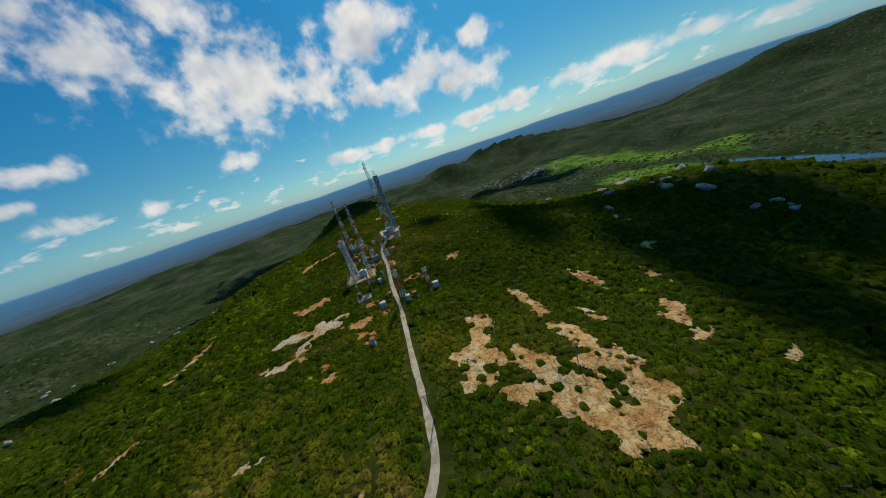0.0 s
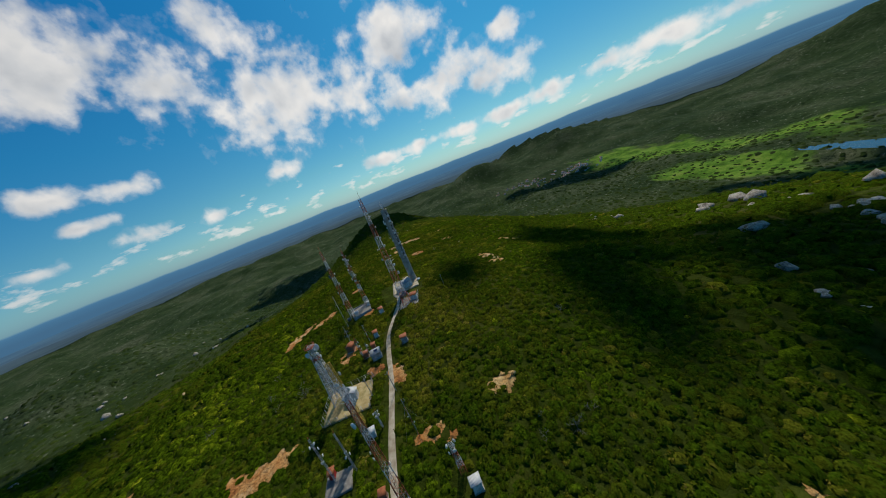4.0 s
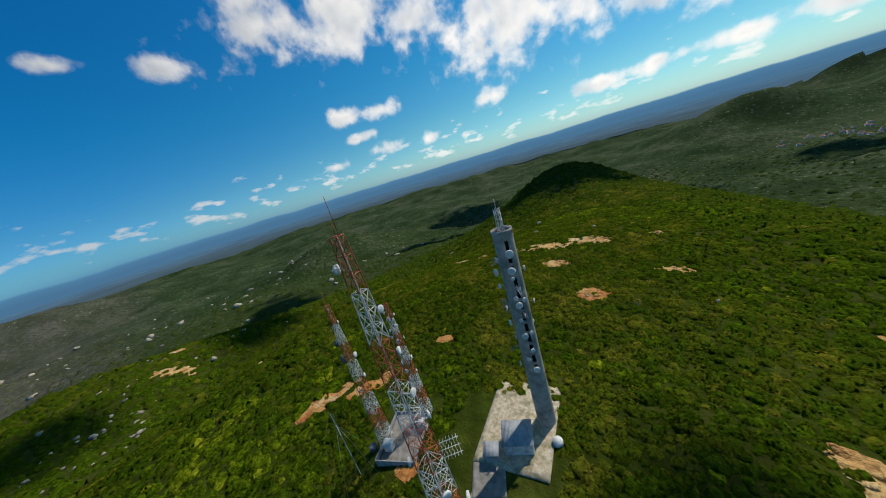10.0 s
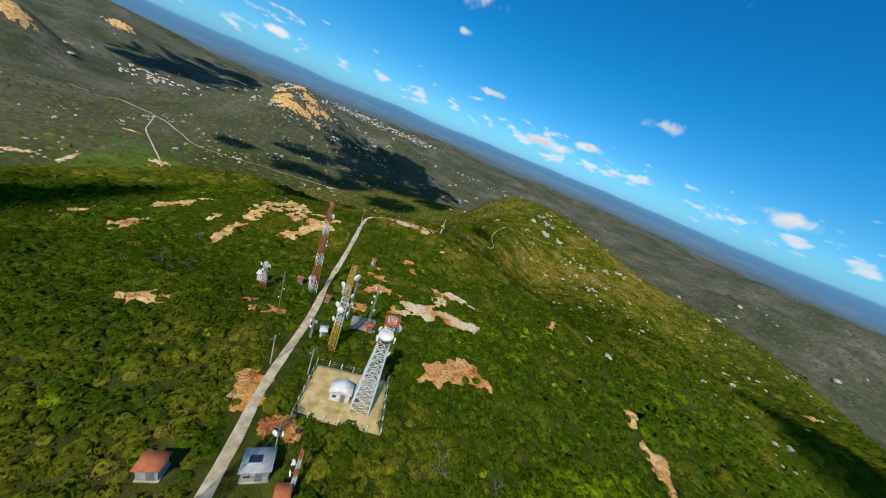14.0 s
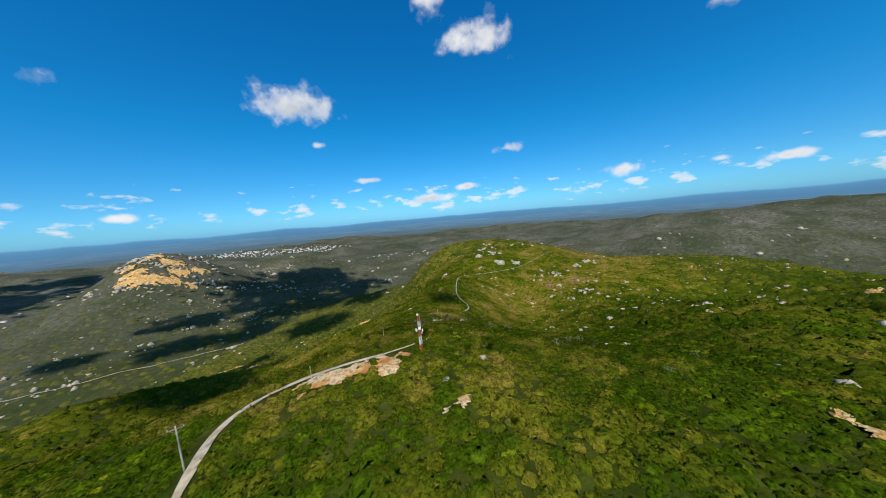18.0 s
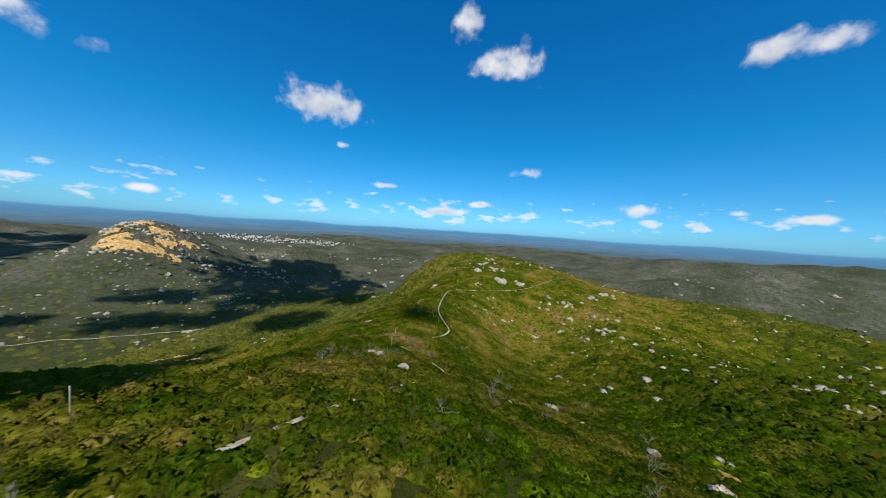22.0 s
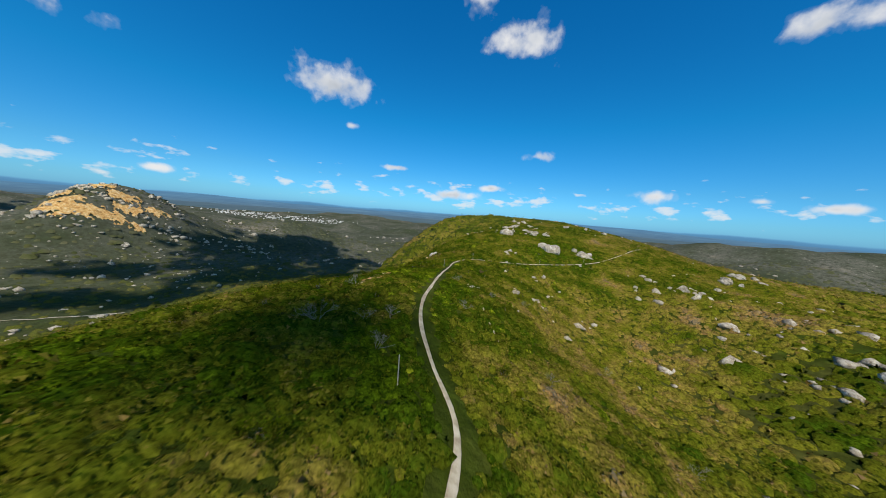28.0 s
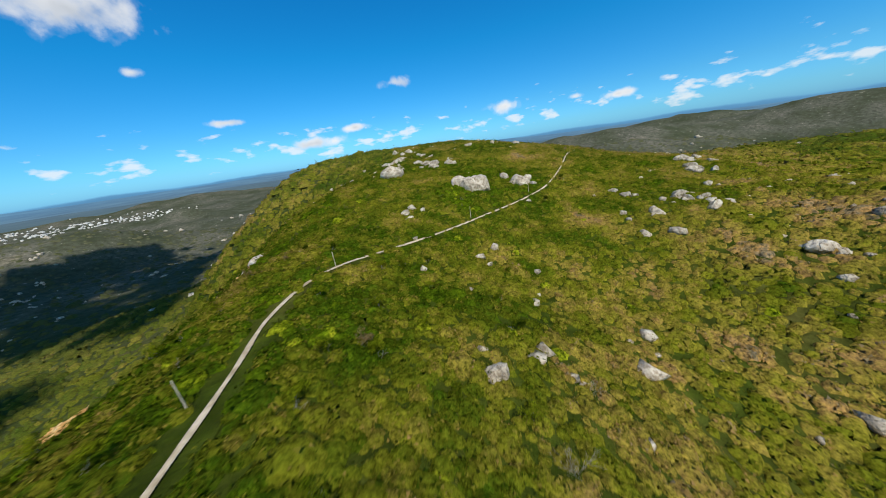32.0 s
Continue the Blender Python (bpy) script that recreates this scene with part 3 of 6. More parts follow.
RISES = np.array(KNOB_RISES + RIDGE_RISES + FLANK_RISES + VALLEY_RISES)
ROAD = [(-37, 206), (-35, 190), (-36, 171), (-34, 158), (-31, 145), (-28, 124), (-24, 105), (-21, 86), (-18, 67), (-16, 56), (-14.5, 46), (-14, 38), (-17, 31), (-25, 27), (-35, 26), (-44, 26)]
TRAIL = [(-44, 26), (-56, 20), (-72, 0), (-85, -20), (-94, -38), (-93, -52), (-84, -73), (-86, -88), (-103, -107), (-116, -124), (-122.3, -138), (-121.3, -150), (-121, -162), (-123, -175),
         (-127.5, -190), (-130.5, -200), (-134, -211), (-138.5, -225), (-144.5, -242), (-150, -256), (-161, -266.5), (-181, -271.5), (-218, -279), (-248, -282), (-265, -285), (-290, -295), (-317, -309), (-340, -318)]
SIDE_PATH = [(-139, -163), (-140, -172), (-141, -181), (-142, -186), (-143, -190), (-142, -198), (-142.5, -206)]
# yards and hut sites, where the ground is level: x, y, radius
YARDS = [(-36, 208, 13), (-29, 190, 8), (-59, 202, 10), (-45, 143, 9), (-40, 119, 6), (-37, 131, 4), (-22, 110, 5), (-9, 114, 6), (-40, 160, 8), (-52, 168, 5), (-28, 162, 4), (-31, 107, 4)]
LAKES = [(1790, -740, 250, 46, -22), (930, 640, 250, 32, 97)]    # x, y, length, breadth, turn


FAR_HILLS = [
    (703, -1208, 128, 190, 160, -149), (318, -1598, 100, 250, 150, -167), (-2009, -1161, 160, 420, 200, 122),
    (-2843, -1061, 112, 350, 200, 112), (1575, -874, 150, 85, 75, -122), (1958, -1538, 95, 130, 110, -130), (2480, -3080, 95, 130, 110, -140),
    (2646, -1792, 110, 420, 160, -125), (2223, -1153, 60, 260, 130, -119), (-1455, -727, 120, 280, 150, 123),
]
NORTH_HILLS = [
    (-2588, -259, 163, 320, 170, 100), (-1297, 789, 73, 210, 170, 65), (-1929, -3548, 105, 500, 180, 153), (-2958, -2812, 105, 450, 180, 136), (237, 2553, 135, 190, 140, -6), (1017, 3304, 151, 350, 160, -18),
    (1024, 2663, 135, 260, 140, -22), (2808, 1733, 171, 500, 160, -58), (2670, 2842, 141, 450, 160, -43), (-1202, 814, 25, 200, 150, 60), (175, -2530, 50, 70, 70, 0),
]


def lattice_noise(x, y, cell, seed):
    """Smooth noise from -1 to 1 over the plan."""
    gx, gy = x / cell, y / cell
    ix, iy = np.floor(gx).astype(np.int64), np.floor(gy).astype(np.int64)
    fx, fy = gx - ix, gy - iy
    fx, fy = fx * fx * (3 - 2 * fx), fy * fy * (3 - 2 * fy)

    def h(a, b):
        n = (a * 374761393 + b * 668265263 + seed * 974634777) & 0x7FFFFFFF
        n = ((n ^ (n >> 13)) * 1274126177) & 0x7FFFFFFF
        return ((n ^ (n >> 16)) & 0xFFFF) / 32767.5 - 1
    return (h(ix, iy) * (1 - fx) + h(ix + 1, iy) * fx) * (1 - fy) + (h(ix, iy + 1) * (1 - fx) + h(ix + 1, iy + 1) * fx) * fy


def spline(points, step):
    """A smooth line through plan points, sampled every step metres."""
    p = np.array([points[0], *points, points[-1]], float)
    out = []
    for i in range(1, len(p) - 2):
        n = max(2, int(np.hypot(*(p[i + 1] - p[i])) / step))
        for k in range(n):
            u = k / n
            out.append(0.5 * (2 * p[i] + (p[i + 1] - p[i - 1]) * u + (2 * p[i - 1] - 5 * p[i] + 4 * p[i + 1] - p[i + 2]) * u * u
                              + (3 * p[i] - p[i - 1] - 3 * p[i + 1] + p[i + 2]) * u ** 3))
    out.append(p[-1])
    return np.array(out)


VALLEY_TRACK = [(1150, -700), (960, -640), (761, -588), (640, -530), (554, -486), (470, -500), (405, -530), (320, -545), (230, -560)]
CROSS_TRACK = [(761, -588), (660, -470), (560, -390), (483, -331), (420, -270), (380, -215)]
ROAD_LINE, TRAIL_LINE, SIDE_LINE = spline(ROAD, 2.0), spline(TRAIL, 2.0), spline(SIDE_PATH, 2.0)
VALLEY_LINE, CROSS_LINE = spline(VALLEY_TRACK, 6.0), spline(CROSS_TRACK, 6.0)
ALL_LINE = np.concatenate([ROAD_LINE, TRAIL_LINE])


def line_distance(x, y, line):
    x, y = np.asarray(x, float), np.asarray(y, float)
    best = np.full(x.shape, 1e9)
    for px, py in line[::2]:
        np.minimum(best, (x - px) ** 2 + (y - py) ** 2, out=best)
    return np.sqrt(best)


def smooth_ground(x, y):
    x, y = np.asarray(x, float), np.asarray(y, float)
    r = np.maximum(np.hypot(x + 90, y), 1400)
    z = -30 - 255 * r / (1400 * np.exp((r - 1400) * 0.00072))
    for cx, cy, s, a in RISES:
        z = z + a * np.exp(-((x - cx) ** 2 + (y - cy) ** 2) / (2 * s * s))
    # far ranges and lone hills: x, y, height, length, breadth, turn
    for cx, cy, a, lx, ly, turn in FAR_HILLS + NORTH_HILLS:
        c, s = math.cos(radians(turn)), math.sin(radians(turn))
        u, v = ((x - cx) * c + (y - cy) * s) / lx, (-(x - cx) * s + (y - cy) * c) / ly
        z = z + a * np.exp(-(u * u + v * v) / 2)
    return z


def lake_inside(x, y, lake):
    cx, cy, lx, ly, turn = lake
    c, q = math.cos(radians(turn)), math.sin(radians(turn))
    u, v = ((x - cx) * c + (y - cy) * q) / lx, (-(x - cx) * q + (y - cy) * c) / ly
    return np.sqrt(u * u + v * v) + 0.22 * lattice_noise(x, y, 120, 31)


def lake_level(lake):
    return float(smooth_ground(np.array([lake[0]]), np.array([lake[1]]))[0]) - 4


def ground_shape(x, y):
    x, y = np.asarray(x, float), np.asarray(y, float)
    z = smooth_ground(x, y)
    r = np.hypot(x + 90, y)
    far = np.clip((r - 650) / 800, 0, 1)
    z = z + far * (24 * lattice_noise(x, y, 420, 3) + 15 * lattice_noise(x, y, 170, 4) + 6 * lattice_noise(x, y, 70, 8)) * np.clip((4700 - r) / 1500, 0, 1)
    near = np.clip(line_distance(x, y, ALL_LINE) / 14 - 0.35, 0, 1)
    for cx, cy, rad in YARDS:
        d = np.hypot(x - cx, y - cy)
        near = np.minimum(near, np.clip((d - rad) / 8, 0, 1))
    z = z + near * (1.3 * lattice_noise(x, y, 38, 5) + 0.8 * lattice_noise(x, y, 15, 6) + 0.45 * lattice_noise(x, y, 6, 7))
    for lake in LAKES:
        d = lake_inside(x, y, lake)
        w = np.clip((2.0 - d) / 0.7, 0, 1)
        w = w * w * (3 - 2 * w)
        z = z * (1 - w) + (lake_level(lake) + np.clip((d - 1.0) * 12, -4, 5)) * w
    return z


# the land on a grid of squares that widen outwards
HALF, CELL, GROW = 245, 4.1, 0.0145
GRID_W = CELL / GROW * np.sinh(GROW * np.arange(-HALF, HALF + 1))
GRID_X, GRID_Y = np.meshgrid(GRID_W - 120, GRID_W - 40, indexing="ij")
GRID_Z = ground_shape(GRID_X.ravel(), GRID_Y.ravel()).reshape(GRID_X.shape)


def ground(x, y):
    """Height of the land's own surface at plan places."""
    x, y = np.asarray(x, float), np.asarray(y, float)
    i = np.clip(np.searchsorted(GRID_W, x + 120) - 1, 0, 2 * HALF - 1)
    j = np.clip(np.searchsorted(GRID_W, y + 40) - 1, 0, 2 * HALF - 1)
    u = (x + 120 - GRID_W[i]) / (GRID_W[i + 1] - GRID_W[i])
    v = (y + 40 - GRID_W[j]) / (GRID_W[j + 1] - GRID_W[j])
    return (GRID_Z[i, j] * (1 - u) + GRID_Z[i + 1, j] * u) * (1 - v) + (GRID_Z[i, j + 1] * (1 - u) + GRID_Z[i + 1, j + 1] * u) * v


def gz(x, y):
    return float(ground(np.array([x]), np.array([y]))[0])


def mesh_from(name, verts, faces, mat, smooth=False):
    """A mesh from arrays: faces all with the same number of corners."""
    me = bpy.data.meshes.new(name)
    verts, faces = np.asarray(verts, np.float32), np.asarray(faces, np.int32)
    me.vertices.add(len(verts))
    me.vertices.foreach_set("co", verts.ravel())
    k = faces.shape[1]
    me.loops.add(faces.size)
    me.loops.foreach_set("vertex_index", faces.ravel())
    me.polygons.add(len(faces))
    me.polygons.foreach_set("loop_start", np.arange(0, faces.size, k, dtype=np.int32))
    me.polygons.foreach_set("loop_total", np.full(len(faces), k, np.int32))
    if smooth:
        me.polygons.foreach_set("use_smooth", np.ones(len(faces), bool))
    for one in (mat if isinstance(mat, (list, tuple)) else [mat]):
        me.materials.append(one)
    me.update(calc_edges=True)
    return me


def build_ground():
    n, xx, yy, zz = HALF, GRID_X, GRID_Y, GRID_Z.ravel()
    idx = np.arange((2 * n + 1) ** 2).reshape(2 * n + 1, 2 * n + 1)
    quads = np.stack([idx[:-1, :-1], idx[1:, :-1], idx[1:, 1:], idx[:-1, 1:]], -1).reshape(-1, 4)
    keep = (np.hypot(xx + 90, yy).ravel() < 3400)
    quads = quads[keep[quads].all(1)]
    used = np.unique(quads)
    remap = np.full(len(keep), -1)
    remap[used] = np.arange(len(used))
    verts = np.stack([xx.ravel(), yy.ravel(), zz], -1)[used]
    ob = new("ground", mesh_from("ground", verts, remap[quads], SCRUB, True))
    return tagged(ob, "scrub-covered hill ridge with dry woodland plain around", "ground", kind="structure")


build_ground()


def build_backdrop(rad, base, mat, swell, peaks, seed, label):
    """A ring of ranges where the plain ends, with painted haze that glows."""
    n = 900
    a = np.linspace(0, 2 * np.pi, n, endpoint=False)
    x, y = -90 + rad * np.sin(a), rad * np.cos(a)
    top = base + swell * (lattice_noise(x, y, 900, seed) + 0.6 * lattice_noise(x, y, 330, seed + 1) + 0.25 * lattice_noise(x, y, 120, seed + 2))
    for az, high, wide in peaks:
        d = (np.degrees(a) - az + 180) % 360 - 180
        top = top + high * np.exp(-(d / wide) ** 2 / 2)
    v = np.concatenate([np.stack([x, y, np.full(n, -420.0)], -1), np.stack([x, y, top], -1)])
    k = np.arange(n)
    ob = new("backdrop", mesh_from("backdrop", v, np.stack([k, (k + 1) % n, n + (k + 1) % n, n + k], -1), mat))
    return tagged(ob, label, "backdrop", kind="structure")


build_backdrop(3350, -150, GREY_PLAIN, 9, ((-70, 22, 14), (-108, 26, 16), (62, 30, 14), (150, 10, 8)), 71, "glowing backdrop of far plain woods with painted grey haze")
build_backdrop(4100, -100, FAR_BLUE, 8, ((150, 22, 9), (-165, 20, 8), (-138, 26, 7), (18, 20, 7), (40, 40, 12), (58, 46, 9), (75, 24, 10)), 91, "glowing backdrop of horizon ranges with painted blue haze")


def ribbon(name, line, widths, lift, mat, label, cat):
    d = np.gradient(line, axis=0)
    d /= np.linalg.norm(d, axis=1, keepdims=True)
    side = np.stack([-d[:, 1], d[:, 0]], -1)
    u = np.linspace(-1, 1, 7)
    wob = lattice_noise(line[:, 0], line[:, 1], 4, 21) * 0.3
    pts = line[:, None, :] + side[:, None, :] * (u[None, :, None] * (widths[:, None, None] * (1 + wob[:, None, None])))
    z = ground(pts[..., 0].ravel(), pts[..., 1].ravel()).reshape(pts.shape[:2]) + lift - 0.10 * (abs(u) > 0.9) - 0.06 * (abs(abs(u) - 0.45) < 0.2)
    v = np.concatenate([pts, z[..., None]], -1).reshape(-1, 3)
    i = np.arange(len(line) * 7).reshape(len(line), 7)
    q = np.stack([i[:-1, :-1], i[1:, :-1], i[1:, 1:], i[:-1, 1:]], -1).reshape(-1, 4)
    return tagged(new(name, mesh_from(name, v, q, mat, True)), label, cat, kind="structure")


# ---- bare rock and earth: x, y, length, breadth, turn ----
EAST_SLABS = [(0.5, 63, 11, 6, 85), (4, 76, 8, 4, 70), (15, 56, 9, 4.5, -50), (28, 64, 8, 3.6, -70), (31.5, 52, 8, 4, -85), (26, 55, 4, 3, 0), (18, 47, 7, 4, 10), (33, 43, 5, 4, 30), (7, 50, 5, 3, 0), (20, 40, 7, 4, -60), (28, 37, 6, 3.5, -60)]
EAST_SPURS = [(50, 97, 8, 3.2, -73), (22, 90, 10, 1.9, -78), (74, 92, 6, 2.2, -85), (60, 70, 9, 2.8, 65), (58, 58, 4, 2, 30), (89, 115, 5, 2.4, 40), (70, 49, 5, 2, 30), (38, 76, 5, 1.6, -60)]
WEST_SCAR = [(-55, 103, 8, 3.8, 20), (-63, 101.5, 8, 3.4, 0), (-71, 102.5, 5, 3, 15), (-60, 94, 6, 2.4, 80), (-63, 86.5, 7, 2.2, 10), (-71, 87.5, 4, 1.7, -10), (-48, 108, 3, 3, 0), (-58, 107, 4, 2, 30)]
WEST_SOIL = [(-64, 127, 8, 4, 20), (-72, 126, 4, 2, 0), (-37, 84, 4, 2, 20), (-36, 91, 4, 1.8, -10), (-42, 98.5, 6, 2.2, -25), (-37, 101, 3, 2, 0), (-30.5, 103, 4.5, 1.8, 75), (-47, 78, 2.5, 1.5, 0), (-44, 72, 2.5, 1.6, 30), (-36, 112, 2.5, 2, 0), (-17, 126, 4, 2, 20), (-12, 124, 3, 1.6, 60)]
RIDGE_PATCHES = [(2, 134, 5, 3, 20), (16, 218, 5, 2.5, 60), (12, 228, 6, 4, 120), (17, 212, 3, 5, 150), (-11, 293, 6, 2, 20), (31, 274, 6, 3, 150), (-33, 267, 3, 2, 0), (-151, -6, 6, 2.4, 35), (-134, 11, 3, 1.6, 160)]
NORTH_SLABS = [(-62, 311, 11, 7.5, 30), (-47, 319, 11, 5, 10), (-53, 288, 6, 3, 20), (-115, 305, 5, 2, 40), (-103, 308, 4, 2, 0), (-20, 330, 5, 2, 10)]
NORTH_SOIL = [(-93, 198, 10, 3, 70), (-83, 207, 9, 3.2, 60), (-33, 267, 5, 3.6, 10), (-71, 232, 4, 2, 10), (-52, 195, 3, 2, 0), (-53, 165, 4, 4, 0), (-29, 148, 3, 4, 10), (-38, 152, 3, 2, 0)]
FAR_WEST_SLABS = [(-129, 113, 6, 2, 60), (-127, 129, 3, 7, 170), (-133, 123, 5, 2, 20), (-171, 201, 5, 2.5, 60), (-370, 162, 16, 6, 60), (-420, 170, 14, 6, 40), (-357, 173, 8, 5, 10), (-442, -35, 10, 6, 20), (-113, 74, 5, 1.8, 60), (-229, 385, 8, 3, 30)]
TRAIL_SLABS = [(-37, 31.5, 10, 3.4, 8), (-45, 33, 3.5, 3.2, 0), (-48.5, 28.5, 3.2, 2, 30), (-32, 30, 7, 2.4, 10), (-56, 50, 2.6, 1.3, 20), (-69, -141, 6, 2, 40), (-10, -186, 4, 2, 30), (-111, -193, 4.8, 1.8, 50), (-112.5, -201, 3.6, 1.6, 40), (-108, -186, 3, 1.4, 30)]
EAST_VALLEY_SLABS = [(190, -405, 16, 5, 20), (150, -382, 10, 4, 50), (119, -233, 9, 3, 40), (70, -415, 14, 5, 30), (-17, -463, 14, 5, 20), (-145, -307, 6, 3, 20)]
VALLEY_CLEARINGS = [(701, -173, 60, 9, 150), (650, -205, 36, 8, 140), (587, -216, 22, 7, 30), (483, -331, 16, 9, 20), (540, -240, 30, 5, 120), (800, -260, 70, 8, 155), (900, -360, 60, 10, 140), (450, -180, 22, 6, 60), (640, -420, 12, 6, 0)]
CLIFF_SLABS = [(665, -985, 55, 26, 30), (630, -1010, 45, 22, 20), (640, -1110, 40, 22, 40), (600, -1080, 36, 20, 30), (570, -1130, 30, 16, 50), (690, -1120, 30, 18, 40), (600, -1030, 30, 20, 10), (690, -1010, 40, 18, 60), (720, -1050, 30, 16, 60), (560, -1040, 20, 12, 0), (1530, -860, 50, 30, 40), (1900, -1500, 50, 30, 40)]


def blob_field(x, y, blobs, seed):
    """Under 1 inside a group of ragged patches."""
    best = np.full(np.shape(x), 9.0)
    ragged = 0.38 * lattice_noise(x, y, 5.5, seed) + 0.36 * lattice_noise(x, y, 2.1, seed + 1) + 0.22 * lattice_noise(x, y, 1.0, seed + 2)
    for cx, cy, lx, ly, turn in blobs:
        c, s = math.cos(radians(turn)), math.sin(radians(turn))
        u, v = ((x - cx) * c + (y - cy) * s) / lx, (-(x - cx) * s + (y - cy) * c) / ly
        np.minimum(best, np.sqrt(u * u + v * v), out=best)
    return best + ragged


OUTCROPS = [("granite_outcrop", EAST_SLABS, GRANITE, 41, 0.55, "cracked tan granite sheet showing through the scrub", 0.55), ("granite_outcrop", EAST_SPURS, GRANITE, 44, 0.5, "narrow tan granite slabs among dark bushes", 0.5),
            ("eroded_scar", WEST_SCAR, SCAR, 47, 0.45, "forked pale and orange eroded scar in the scrub", 0.6), ("bare_soil", WEST_SOIL, RED_SOIL, 50, 0.2, "orange bare soil patches beside the road", 0.5),
            ("granite_outcrop", RIDGE_PATCHES, GRANITE, 53, 0.4, "tan flat rock patches on the ridge", 0.5), ("granite_outcrop", NORTH_SLABS, GRANITE, 56, 0.5, "tan rock slabs north of the towers", 0.6),
            ("bare_soil", NORTH_SOIL, RED_SOIL, 59, 0.2, "orange bare soil strip on the slope", 0.5), ("granite_outcrop", FAR_WEST_SLABS, GRANITE, 62, 0.6, "scattered pale slabs on the far flank", 0.9),
            ("granite_outcrop", TRAIL_SLABS, SCAR, 65, 0.35, "worn pale rock and soil beside the footpath", 0.5), ("granite_outcrop", EAST_VALLEY_SLABS, GRANITE, 68, 0.8, "pale rock ledges on the steep valley side", 1.0),
            ("bare_soil", VALLEY_CLEARINGS, SCAR, 77, 1.2, "pale dusty clearing on the valley floor", 1.8),
            ("rock_cliff", CLIFF_SLABS, GRANITE, 71, 6.0, "broad tan granite cliff on the neighbouring hill", 3.5)]


BARE_ROCKS = []


def build_outcrop(name, blobs, mat, seed, proud, label, step):
    b = np.array(blobs)
    rad = np.maximum(b[:, 2], b[:, 3]) * 1.6
    verts, faces, base = [], [], 0
    x0, x1 = (b[:, 0] - rad).min(), (b[:, 0] + rad).max()
    y0, y1 = (b[:, 1] - rad).min(), (b[:, 1] + rad).max()
    nx, ny = int((x1 - x0) / step) + 1, int((y1 - y0) / step) + 1
    gx, gy = np.meshgrid(x0 + np.arange(nx) * step, y0 + np.arange(ny) * step, indexing="ij")
    near = np.zeros(gx.shape, bool)
    for cx, cy, r in zip(b[:, 0], b[:, 1], rad):
        near |= (gx - cx) ** 2 + (gy - cy) ** 2 < r * r
    f = np.full(gx.shape, 9.0)
    f[near] = blob_field(gx[near], gy[near], blobs, seed)
    z = np.zeros(gx.shape)
    rise = np.clip((1.05 - f[near]) * 2.2, -0.6, 1)
    rough = 0.5 * lattice_noise(gx[near], gy[near], step * 5, seed + 3) + 0.35 * lattice_noise(gx[near], gy[near], step * 2.2, seed + 4)
    z[near] = ground(gx[near], gy[near]) + proud * (0.55 * rise + 0.18 + 0.7 * np.clip(rise, 0, 1) * np.maximum(rough, -0.35))
    idx = np.arange(nx * ny).reshape(nx, ny)
    quads = np.stack([idx[:-1, :-1], idx[1:, :-1], idx[1:, 1:], idx[:-1, 1:]], -1).reshape(-1, 4)
    inside = (f < 1.12).ravel()
    quads = quads[inside[quads].all(1)]
    # one object for each connected piece
    mark = np.where(np.isin(np.arange(nx * ny), quads), np.arange(nx * ny), -1)
    for _ in range(400):
        low = mark[quads].min(1)
        fresh = mark.copy()
        for c in range(4):
            np.minimum.at(fresh, quads[:, c], low)
        if (fresh == mark).all():
            break
        mark = fresh
    piece = mark[quads[:, 0]]
    allv = np.stack([gx.ravel(), gy.ravel(), z.ravel()], -1)
    for one_piece in np.unique(piece):
        q = quads[piece == one_piece]
        if len(q) < 5:
            continue
        used = np.unique(q)
        remap = np.full(nx * ny, -1)
        remap[used] = np.arange(len(used))
        ob = tagged(new(name, mesh_from(name, allv[used], remap[q], mat, True)), label, "rock" if mat is not RED_SOIL else "soil")
        if mat is GRANITE and proud < 2:
            BARE_ROCKS.append((ob, allv[used], step))


for one in OUTCROPS:
    build_outcrop(*one)

ribbon("road", ROAD_LINE, np.full(len(ROAD_LINE), 0.8), 0.3, ROAD_DIRT, "narrow pale dirt road along the ridge", "road")
ribbon("trail", TRAIL_LINE, 0.33 + 0.05 * np.clip((-TRAIL_LINE[:, 1] - 105) / 30, 0, 1) * np.clip((272 + TRAIL_LINE[:, 1]) / 20, 0, 1), 0.3, ROAD_DIRT, "pale footpath through the scrub", "path")
ribbon("side_path", SIDE_LINE, np.full(len(SIDE_LINE), 0.22), 0.3, ROAD_DIRT, "narrow side path winding through the scrub", "path")
ribbon("valley_track", VALLEY_LINE, np.full(len(VALLEY_LINE), 1.5), 1.2, ROAD_DIRT, "pale dirt track winding over the valley floor", "track")
ribbon("valley_track", CROSS_LINE, np.full(len(CROSS_LINE), 1.2), 1.2, ROAD_DIRT, "narrow pale track down to the valley", "track")
for lake in LAKES:
    cx, cy, lx, ly, turn = lake
    level = lake_level(lake)
    a = np.linspace(0, 2 * np.pi, 64, endpoint=False)
    c, s = math.cos(radians(turn)), math.sin(radians(turn))
    ring = [(cx + 1.22 * (lx * math.cos(k) * c - ly * math.sin(k) * s), cy + 1.22 * (lx * math.cos(k) * s + ly * math.sin(k) * c), level) for k in a]
    v = ring + [(cx, cy, level)]
    fc = [(i, (i + 1) % 64, 64) for i in range(64)]
    tagged(new("lake", mesh_from("lake", v, fc, WATER)), "still blue-green reservoir on the plain", "lake", kind="structure")


# ---- scrub ----
rng = np.random.default_rng(11)


